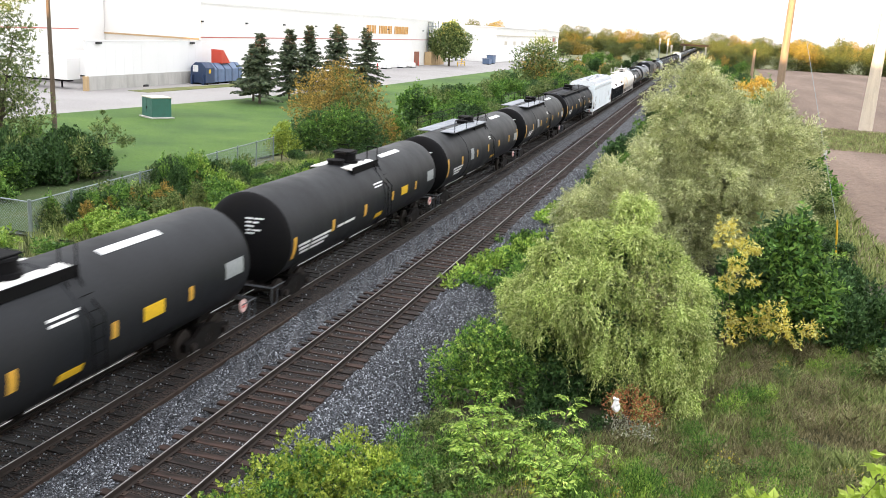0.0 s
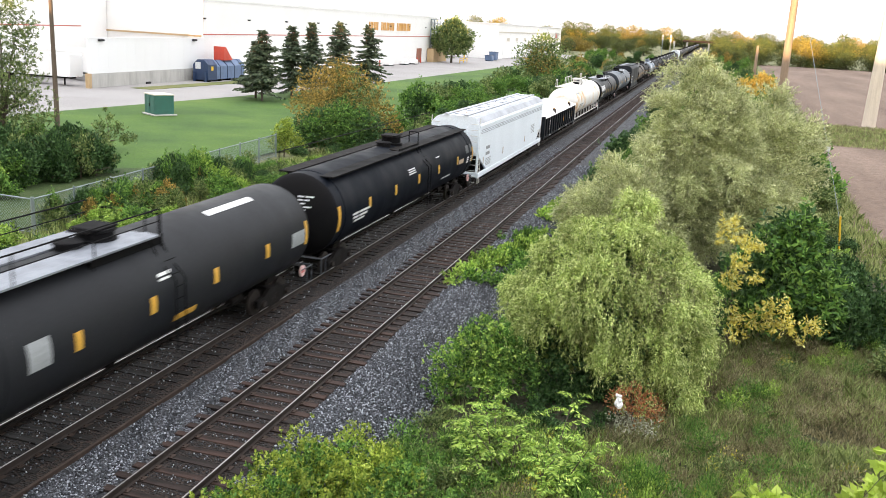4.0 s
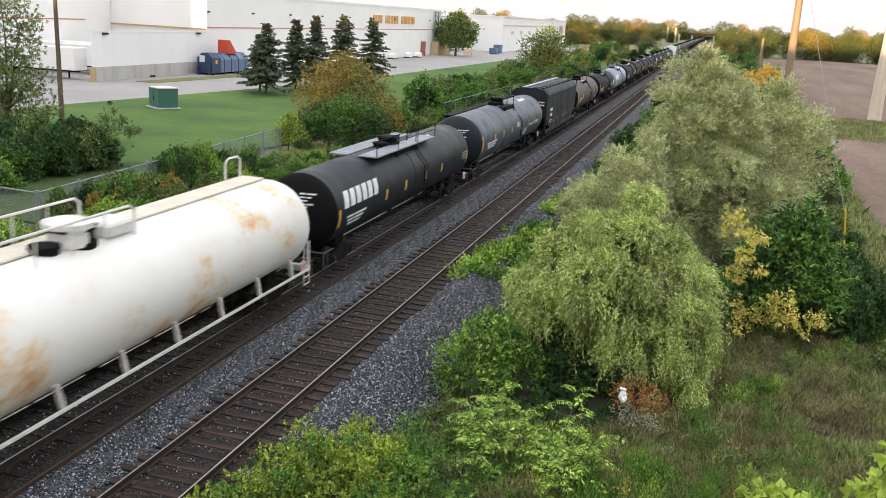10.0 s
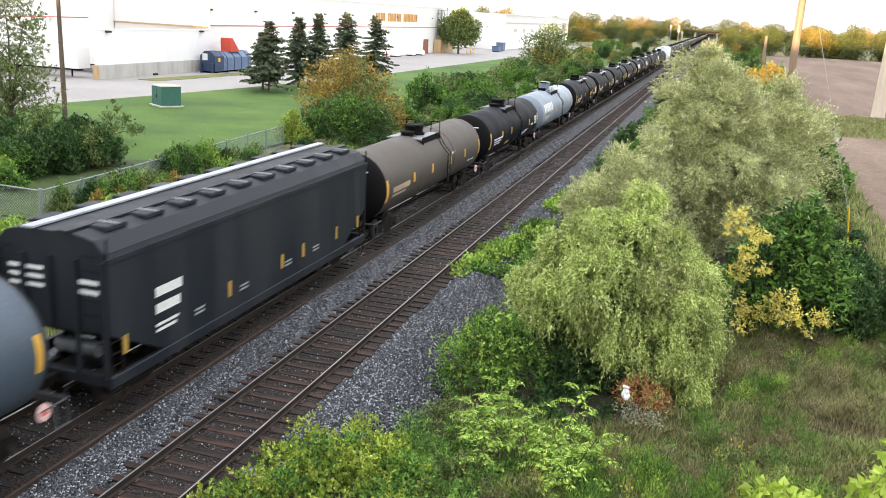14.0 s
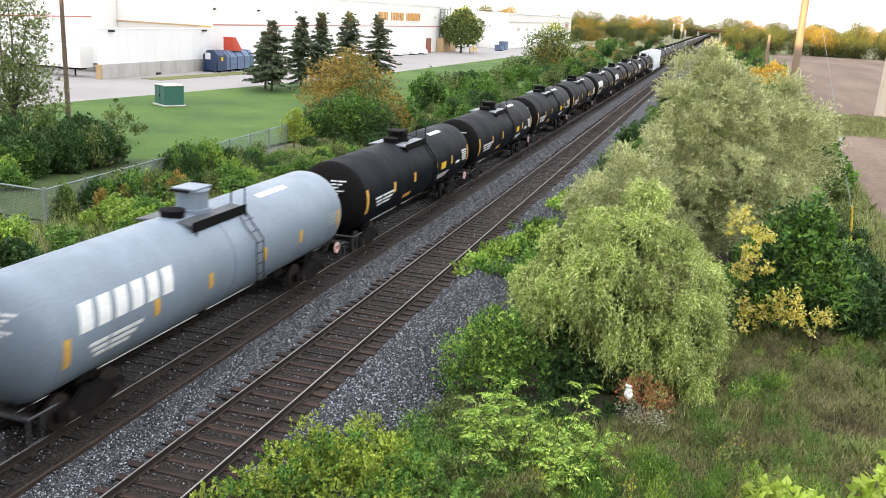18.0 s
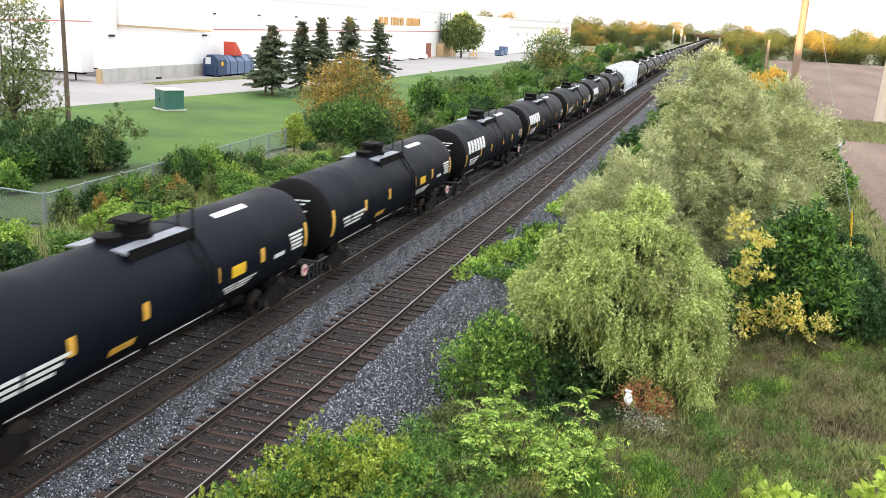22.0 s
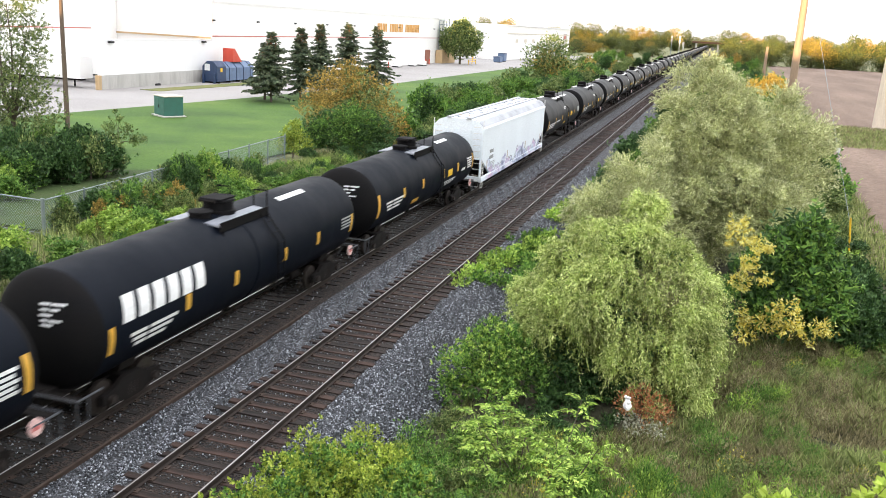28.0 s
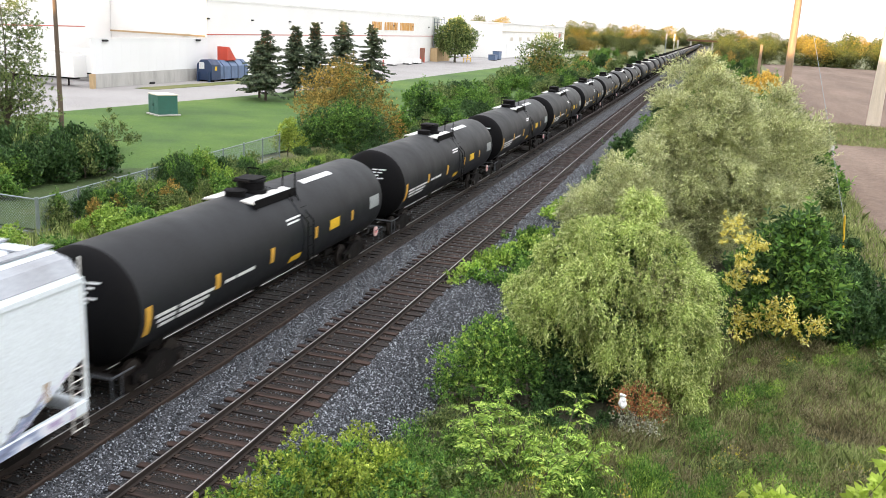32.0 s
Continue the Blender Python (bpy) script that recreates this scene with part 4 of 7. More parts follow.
def bogie(car, y, simple=False):
    """A two-axle truck: side frames, bolster, springs and turning wheelsets."""
    if simple:
        g = Geo().box(-1.05, 1.05, -1.3, 1.3, 0.35, 0.75)
        for a in (-0.89, 0.89):
            g.tube((-0.8, a, WHEEL_R), (0.8, a, WHEEL_R), WHEEL_R, 12)
        return part("bogie", g, M["steel_dark"], car, at=pose(0, y, 0))
    b = part("bogie", Geo().box(-1.0, 1.0, -0.22, 0.22, 0.42, 0.82, 0.03), M["steel_dark"], car, "sooty cast steel truck", at=pose(0, y, 0))
    for s in (-1, 1):
        x = s * 1.02
        g = Geo().prism_x([(-1.2, 0.36), (-1.2, 0.62), (-0.75, 0.66), (-0.35, 0.86), (0.35, 0.86), (0.75, 0.66), (1.2, 0.62), (1.2, 0.36), (0.95, 0.36), (0.55, 0.28), (0.4, 0.2), (-0.4, 0.2), (-0.55, 0.28), (-0.95, 0.36)], x - 0.07, x + 0.07)
        part("side_frame", g, M["steel_dark"], b)
        for d in (-0.14, 0.0, 0.14):
            part("spring", Geo().tube((x, d, 0.3), (x, d, 0.6), 0.075, 8), M["wheel"], b)
        for a in (-0.89, 0.89):
            part("bearing_cap", Geo().tube((x + s * 0.06, a, WHEEL_R), (x + s * 0.17, a, WHEEL_R), 0.11, 10), M["wheel"], b)
    for a in (-0.89, 0.89):
        g = Geo().tube((-0.95, 0, 0), (0.95, 0, 0), 0.075, 8)
        for s in (-1, 1):
            x = s * 0.755
            rows = [(x - 0.07, 0.30), (x - 0.065, WHEEL_R - 0.01), (x + s * 0.0, WHEEL_R), (x + 0.065, WHEEL_R - 0.01), (x + 0.07, 0.30)]
            n, v, f = 24, [], []
            for xx, r in rows:
                v += [(xx, r * math.cos(2 * math.pi * i / n), r * math.sin(2 * math.pi * i / n)) for i in range(n)]
            for k in range(4):
                f += [(k * n + i, k * n + (i + 1) % n, (k + 1) * n + (i + 1) % n, (k + 1) * n + i) for i in range(n)]
            f += [tuple(range(n)), tuple(range(4 * n, 5 * n))]
            g.add(v, f)
            for i in range(4):
                c, q = math.cos(i * math.pi / 2), math.sin(i * math.pi / 2)
                g.tube((x + s * 0.072, 0.2 * c, 0.2 * q), (x + s * 0.085, 0.2 * c, 0.2 * q), 0.05, 6)
        part("wheelset", g, M["wheel"], b, "pair of rusty steel wheels on an axle", at=pose(0, a, WHEEL_R))
    return b


def coupler(car, y, s):
    g = Geo().box(-0.09, 0.09, min(y, y + s * 0.75), max(y, y + s * 0.75), 0.8, 0.98, 0.02)
    g.box(-0.17, 0.17, min(y + s * 0.72, y + s * 0.98), max(y + s * 0.72, y + s * 0.98), 0.74, 1.04, 0.04)
    c = part("coupler", g, M["steel_dark"], car)
    part("air_hose", Geo().pipe([(0.3, y, 0.8), (0.34, y + s * 0.35, 0.45), (0.2, y + s * 0.75, 0.42)], 0.025, 5), M["dark"], c)


def blocks_logo(car, y0, y1, z0, z1):
    """Six plain leaning white blocks in a row."""
    w = (y1 - y0) / 6
    for k in range(6):
        a = y0 + k * w
        part("logo_block", on_shell(Geo(), a, a + 0.70 * w, z0, z1, lean=0.2), M["white_mark"], car, "plain white block shape")


def end_marks(car, yend, hd):
    """Short white bars on the head that faces the camera, at its upper near side."""
    q = lambda x, z: yend - hd * math.sqrt(max(0.0, 1 - (x * x + (z - Shell.z) ** 2) / (Shell.r * Shell.r))) - 0.012
    lift = Shell.z - 2.36
    for z, pieces in ((3.16, ((0.16, 0.26), (0.46, 0.34))), (3.03, ((0.18, 0.2), (0.44, 0.2))), (2.90, ((0.16, 0.32),)), (2.77, ((0.2, 0.18), (0.42, 0.3))), (2.66, ((0.2, 0.3),))):
        for x0, w in pieces:
            g, v, f = Geo(), [], []
            for i in range(5):
                x = x0 + w * i / 4
                for zz in (z + lift, z + lift + 0.05):
                    v += [(x, q(x, zz), zz), (x, q(x, zz) + 0.02, zz)]
            for i in range(4):
                b = 4 * i
                f += [(b, b + 4, b + 6, b + 2), (b + 1, b + 3, b + 7, b + 5), (b, b + 1, b + 5, b + 4), (b + 2, b + 6, b + 7, b + 3)]
            part("end_stencil", g.add(v, f), M["white_mark"], car, "small white stencilled bar")


def dome(car, y, top, style, plate, cap="tank_head"):
    """Fittings on top: hinged manway housing, a platform round it, grab rails."""
    h = 0.66 if cap == "tank_pale" else 0.42 if style != "low" else 0.34
    d = part("manway_housing", Geo().lathe_z([(top - 0.2, 0.55), (top + 0.06, 0.55), (top + 0.08, 0.47), (top + h - 0.08, 0.47), (top + h - 0.06, 0.53), (top + h, 0.5)], 0, y, 18), M[cap], car, "round valve housing", True)
    part("lid", Geo().box(-0.4, 0.4, y - 0.5, y + 0.45, top + h, top + h + 0.05, 0.02), M[cap], d)
    part("hinge", Geo().tube((-0.3, y - 0.66, top + h), (0.3, y - 0.66, top + h), 0.05, 6), M["steel_dark"], d)
    if style in ("plate", "low"):
        for s in (-1, 1):
            g = Geo().prism_y([(s * 0.42, top - 0.1), (s * 0.95, top - 0.16), (s * 0.95, top - 0.11), (s * 0.42, top - 0.05)], y - 1.5, y + 1.5)
            p = part("platform", g, M[plate], car, "metal walkway plate beside the valve housing")
            s > 0 and part("kick_plate", Geo().box(s * 0.96 - 0.02, s * 0.96 + 0.02, y - 1.5, y + 1.5, top - 0.3, top - 0.02), M["tank_head"], p)
            for yy in (y - 1.4, y + 1.4):
                part("bracket", Geo().tube((s * 0.93, yy, top - 0.15), (s * 1.1, yy, Shell.z + 0.9), 0.03, 5), M["tank_head"], p)
        r = Geo()
        for s in (-1, 1):
            r.pipe([(s * 0.93, y + 1.48, top - 0.15), (s * 0.93, y + 1.48, top + 0.5), (s * 0.45, y + 1.48, top + 0.5), (s * 0.45, y + 1.48, top - 0.1)], 0.025, 5)
        part("grab_rail", r, M["tank_head"], car)
        lad = Geo()
        for yy in (y + 0.95, y + 1.4):
            lad.pipe([(0.97, yy, top - 0.15), (1.25, yy, Shell.z + 0.95), (Shell.r + 0.1, yy, Shell.z + 0.5), (Shell.r + 0.12, yy, 1.0)], 0.02, 5)
        for k in range(8):
            z = 1.1 + 0.34 * k
            x = Shell.r + 0.11 if z < Shell.z + 0.5 else Shell.r + 0.11 - 0.62 * (z - Shell.z - 0.5)
            lad.tube((x, y + 0.95, z), (x, y + 1.4, z), 0.014, 4)
        part("side_ladder", lad, M["tank_head"], car)


def tank_car(name_label, L, paint_key, head_key="tank_head", top_style="plate", plate="steel_grey", stripes=(), bars=(), boxes=(), logo=None, top_bar=None, marks=True, bands=(), long_walk=None, simple=False, cap="tank_head"):
    car = thing("tank_car", name_label, "tank car", "cars of the goods train")
    half, hd = L / 2 + 0.12, 0.62
    top = Shell.z + Shell.r
    part("shell", Geo().lathe_y([(-half, Shell.r), (-half * 0.33, Shell.r), (half * 0.33, Shell.r), (half, Shell.r)], Shell.z, 28 if simple else 56), M[paint_key], car, "", "all" if simple else True)
    for s in (-1, 1):
        rows = [(s * (half + hd * math.sin(a)), max(0.02, Shell.r * math.cos(a))) for a in [math.pi / 2 * k / 8 for k in range(9)]]
        part("head", Geo().lathe_y(rows if s > 0 else rows[::-1], Shell.z, 28 if simple else 48), M[head_key], car, "rounded tank end", True)
    st = Geo()
    for s in (-1, 1):
        bogie(car, s * (half - 1.55), simple)
        y0, y1 = s * (half - 2.7), s * (half + hd + 0.35)
        part("stub_sill", Geo().box(-0.33, 0.33, min(y0, y1), max(y0, y1), 0.72, 1.02, 0.02), M["steel_dark"], car)
        coupler(car, s * (half + hd + 0.3), s) if not simple else None
        if not simple:
            part("cradle", Geo().prism_y([(-1.1, 1.45), (-0.9, 0.95), (0.9, 0.95), (1.1, 1.45), (0.6, 1.0), (-0.6, 1.0)], s * (half - 1.9), s * (half - 1.2)), M["steel_dark"], car)
            r = Geo()
            ye = s * (half + hd + 0.28)
            r.pipe([(-1.35, s * half, 1.05), (-1.35, ye, 1.05), (1.35, ye, 1.05), (1.35, s * half, 1.05)], 0.028, 6)
            r.pipe([(1.35, ye, 1.05), (1.35, ye, 0.45), (1.35, ye - s * 0.4, 0.45), (1.35, ye - s * 0.4, 1.05)], 0.022, 5)
            part("end_rail", r, M["tank_slate"], car, "grey end grab rail")
            part("end_platform", Geo().box(-1.35, 1.35, min(ye, ye - s * 0.3), max(ye, ye - s * 0.3), 0.98, 1.02), M["steel_dark"], car)
    if simple:
        part("valve_housing", Geo().tube((0, 0, top - 0.1), (0, 0, top + 0.6), 0.6, 12), M["tank_head"], car)
        part("platform", Geo().box(-1.1, 1.1, -1.7, 1.7, top - 0.02, top + 0.03), M[plate], car)
    else:
        dome(car, 0.0, top, top_style, plate, cap)
        part("fill_hatch", Geo().lathe_z([(top - 0.1, 0.34), (top + 0.12, 0.34), (top + 0.13, 0.38), (top + 0.19, 0.38), (top + 0.22, 0.2)], 0.0, -1.05, 14), M["tank_head"], car, "low black fill hatch", True)
        part("bottom_outlet", Geo().tube((0, 0.3, 1.0), (0, 0.3, 0.5), 0.2, 10), M["steel_dark"], car)
        part("brake_cylinder", Geo().tube((0.45, half - 3.6, 0.75), (0.45, half - 2.9, 0.75), 0.17, 10), M["steel_dark"], car)
        part("brake_pipe", Geo().tube((0.5, -half, 0.72), (0.5, half, 0.72), 0.03, 5), M["steel_dark"], car)
        disc = part("handbrake_disc", Geo().tube((1.3, half + 0.15, 1.0), (1.36, half + 0.15, 1.0), 0.21, 14), M["pink_mark"], car, "faded pink round handbrake mark")
        part("disc_centre", Geo().box(1.36, 1.366, half + 0.02, half + 0.28, 0.94, 1.07), M["red_mark"], disc, "faded red bar")
    for y in bands:
        part("weld_band", Geo().lathe_y([(y - 0.16, Shell.r + 0.002), (y - 0.14, Shell.r + 0.022), (y + 0.14, Shell.r + 0.022), (y + 0.16, Shell.r + 0.002)], Shell.z, 56), M[paint_key], car, "raised jacket band", True)
    for y, z0, z1, w in stripes:
        part("reflector", on_shell(Geo(), y - w / 2, y + w / 2, z0, z1), M["amber"], car, "upright amber reflector strip")
    for y0, y1, z0, z1 in bars:
        for a, b in ((y0, y0 + 0.34 * (y1 - y0)), (y0 + 0.40 * (y1 - y0), y1)) if y1 - y0 > 1.2 else ((y0, y1),):
            part("stencil", on_shell(Geo(), a, b, z0, z1), M["white_mark"], car, "white stencilled bar")
    for y0, y1, z0, z1, mk in boxes:
        part("label_panel", on_shell(Geo(), y0, y1, z0, z1), M[mk], car, "painted label panel")
    if logo:
        blocks_logo(car, *logo)
    if top_bar:
        part("top_label", on_shell(Geo(), *top_bar, n=3), M["white_mark"], car, "white label on the tank's shoulder")
    if marks and not simple:
        end_marks(car, -half, hd)
    if long_walk:
        y0, y1 = long_walk
        w = part("running_board", Geo().box(0.25, 1.15, y0, y1, top - 0.02, top + 0.03), M["steel_grey"], car, "blue-grey steel running board")
        part("running_board", Geo().box(-1.15, -0.25, y0, y1, top - 0.02, top + 0.03), M["steel_grey"], car, "blue-grey steel running board")
        n = max(2, int((y1 - y0) / 2.2))
        for x in (1.13, -1.13):
            r = Geo()
            for k in range(n + 1):
                yy = y0 + (y1 - y0) * k / n
                r.tube((x, yy, top), (x, yy, top + 0.72), 0.022, 5)
            r.tube((x, y0, top + 0.72), (x, y1, top + 0.72), 0.022, 5)
            r.tube((x, y0, top + 0.4), (x, y1, top + 0.4), 0.016, 5)
            part("guard_rail", r, M["tank_head"], w)
    return car


def bars_at(y0, y1, z, rows=3, gap=0.16, h=0.09, shrink=0.12):
    return [(y0 + shrink * k, y1 - shrink * k * 2, z - gap * k, z - gap * k + h) for k in range(rows)]


def striped(L, f):
    """Amber strips: tall ones at the tank's ends, short ones between at the given fractions."""
    h = L / 2 - 0.05
    return [(-h, 1.72, 2.72, 0.26), (h, 1.9, 2.75, 0.2)] + [(y, 2.1, 2.55, 0.26) for y in f]


def black_striped(plain=False):
    shell(1.53, 2.36)
    L = 15.35
    return tank_car("black tank car with amber reflector strips and white stencils", L, "tank_black", stripes=striped(L, (-4.4, -1.62, 1.8, 4.5)),
                    bars=bars_at(-6.75, -4.45, 2.16) + bars_at(2.2, 4.2, 1.78, 3, 0.1, 0.05) + [(5.3, 6.0, 2.0, 2.14)],
                    boxes=([] if plain else [(2.6, 3.4, 2.05, 2.4, "yellow")]) + [(-2.95, -1.95, 1.52, 1.72, "amber")] + [(6.35 + 0.05 * k, 7.35 - 0.1 * (k % 2), 2.52 - 0.13 * k, 2.6 - 0.13 * k, "white_mark") for k in range(5)],
                    top_bar=None if plain else (3.2, 5.1, 3.68, 3.76), bands=(1.7,), plate="tank_slate" if plain else "steel_grey")


def block_logo_car(paint_key, L, label, walk=None):
    shell(1.53, 2.36)
    return tank_car(label, L, paint_key, "tank_head" if paint_key != "tank_pale" else "tank_pale", stripes=[(-L / 2 + 0.1, 1.75, 2.45, 0.2), (-4.1, 1.95, 2.4, 0.22), (-1.5, 1.95, 2.4, 0.22), (1.7, 1.95, 2.4, 0.22), (4.3, 1.95, 2.4, 0.22), (L / 2 - 0.1, 1.8, 2.5, 0.18)],
                    bars=bars_at(-L / 2 + 0.85, -L / 2 + 2.9, 1.98), logo=(-L / 2 + 0.55, -L / 2 + 4.4, 2.42, 3.06), boxes=[(L / 2 - 1.1, L / 2 - 0.2 - 0.08 * (k % 2), 2.42 - 0.12 * k, 2.48 - 0.12 * k, "grey_mark") for k in range(4)],
                    top_bar=(3.0, 5.0, 3.68, 3.76), bands=(0.0,), top_style="low" if walk else "plate", long_walk=walk, plate="steel_grey" if paint_key != "tank_pale" else "tank_slate", cap="tank_head" if paint_key != "tank_pale" else "tank_pale")


def brown_car(L, simple=False):
    shell(1.62, 2.48)
    return tank_car("dark brown-grey tank car with a yellow panel and pale top plate", L, "tank_brown", stripes=[(-L / 2 + 0.2, 1.6, 2.4, 0.26), (-4.9, 1.95, 2.4, 0.26), (-1.5, 1.9, 2.4, 0.26), (1.9, 2.0, 2.42, 0.22), (5.3, 2.0, 2.4, 0.22)] if not simple else [(-L / 2 + 0.2, 1.6, 2.4, 0.26)],
                    bars=(bars_at(-L / 2 + 0.5, -5.1, 1.98) + [(-4.5, -2.7, 2.0, 2.1), (-0.2, 0.9, 3.0, 3.06), (-0.2, 0.7, 2.88, 2.94)]) if not simple else (),
                    boxes=[(3.1, 4.0, 2.04, 2.42, "yellow"), (0.0, 1.0, 1.5, 1.72, "yellow"), (L / 2 - 1.3, L / 2 - 0.25, 2.1, 2.6, "grey_mark")] if not simple else [(3.0, 4.1, 2.02, 2.45, "yellow")],
                    plate="steel_white", top_bar=(2.8, 5.4, 3.767, 3.853), bands=() if simple else (1.0,), marks=not simple, simple=simple)


def walkway_car(L):
    shell(1.62, 2.48)
    return tank_car("dark grey tank car with a long railed running board", L, "tank_brown", stripes=striped(L, (-6.4, -2.8, 0.1, 3.2, 6.4)), bars=bars_at(-L / 2 + 1.2, -6.2, 1.98) + [(0.5, 1.1, 2.95, 3.03), (0.5, 1.0, 2.84, 2.9)],
                    boxes=[(-4.4, -3.7, 2.1, 2.75, "grey_mark"), (1.2, 2.3, 1.5, 1.7, "amber"), (L / 2 - 1.2, L / 2 - 0.2, 2.0, 2.5, "grey_mark")], top_bar=(4.4, 7.2, 3.767, 3.853), long_walk=(-6.8, 1.1), top_style="low", plate="steel_grey", bands=(-4.9,))


def top_board(car, L, x0, x1, board, rail_key):
    """A full-length running board with a thin handrail on its far side."""
    top = Shell.z + Shell.r
    b = part("running_board", Geo().box(x0, x1, -L / 2 + 0.3, L / 2 - 0.3, top - 0.10, top - 0.05), M[board], car, "dark running board along the top")
    rail = Geo().tube((x0 + 0.03, -L / 2 + 0.3, top + 0.68), (x0 + 0.03, L / 2 - 0.3, top + 0.68), 0.018, 6)
    for k in range(8):
        y = -L / 2 + 0.3 + (L - 0.6) * k / 7
        rail.tube((x0 + 0.03, y, top - 0.1), (x0 + 0.03, y, top + 0.68), 0.014, 5)
    part("handrail", rail, M[rail_key], b, "thin handrail")
    for k in range(7):
        y = -L / 2 + 1.0 + (L - 2.0) * k / 6
        part("bracket", Geo().prism_y([(x0, top - 0.1), (x1, top - 0.1), (x1 - 0.15, top - 0.35), (x0 + 0.1, top - 0.35)], y - 0.04, y + 0.04), M["tank_head"], b)


def long_black(L):
    shell(1.62, 2.48)
    car = tank_car("long black insulated tank car with amber strips", L, "tank_black", stripes=striped(L, (-6.9, -3.6, -0.2, 3.2, 6.9)), bars=bars_at(-L / 2 + 1.4, -6.9, 2.1) + [(-1.6, -0.6, 2.9 - 0.1 * k, 2.95 - 0.1 * k) for k in range(3)] + [(4.0, 5.8, 1.66, 1.74), (3.0, 3.6, 2.95, 2.99)] + [(L / 2 - 1.3, L / 2 - 0.25, 1.92 + 0.13 * k, 2.0 + 0.13 * k) for k in range(3)],
                   boxes=[(7.2, 8.2, 2.05, 2.3, "tan_mark"), (L / 2 - 1.5, L / 2 - 0.25, 2.5, 2.95, "tank_slate")], plate="steel_dark", bands=(-9.5, 9.5))
    top_board(car, L, -1.15, -0.55, "steel_dark", "steel_dark")
    part("side_board", Geo().box(0.55, 1.2, -L / 2 + 0.3, L / 2 - 0.3, Shell.z + Shell.r - 0.16, Shell.z + Shell.r - 0.11), M["tank_head"], car, "dark running board along the top")
    return car


def slate_car(L):
    shell(1.62, 2.50)
    car = tank_car("blue-grey tank car with amber reflector strips", L, "tank_blue", "tank_dusk", stripes=striped(L, (-6.6, -4.1, -1.55, 1.3, 4.45, 6.5)), bars=bars_at(-L / 2 + 1.3, -L / 2 + 3.8, 2.1) + [(0.1, 1.0, 2.6 - 0.12 * k, 2.66 - 0.12 * k) for k in range(3)] + [(4.75, 6.2, 2.06, 2.14), (6.8, 8.1, 2.12, 2.22), (7.0, 8.2, 1.98, 2.04)] + [(2.9, 4.0, 1.9 - 0.12 * k, 1.95 - 0.12 * k) for k in range(4)],
                   top_bar=(5.0, 7.0, 3.767, 3.853), plate="steel_dark")
    top_board(car, L, -1.15, -0.6, "steel_dark", "steel_grey")
    return car


def muddy_car(L):
    shell(1.55, 2.38)
    return tank_car("grimy brown-grey tank car with amber strips", L, "tank_mud", stripes=striped(L, (-4.25, -1.36, 1.84, 4.73)), bars=[(5.6, 7.0, 1.7, 1.78), (2.2, 2.8, 2.6, 2.7)],
                    boxes=[(-7.2, -4.9, 2.05, 2.3, "tan_mark"), (-7.2, -5.4, 1.86, 1.96, "tan_mark")], bands=(2.6,))


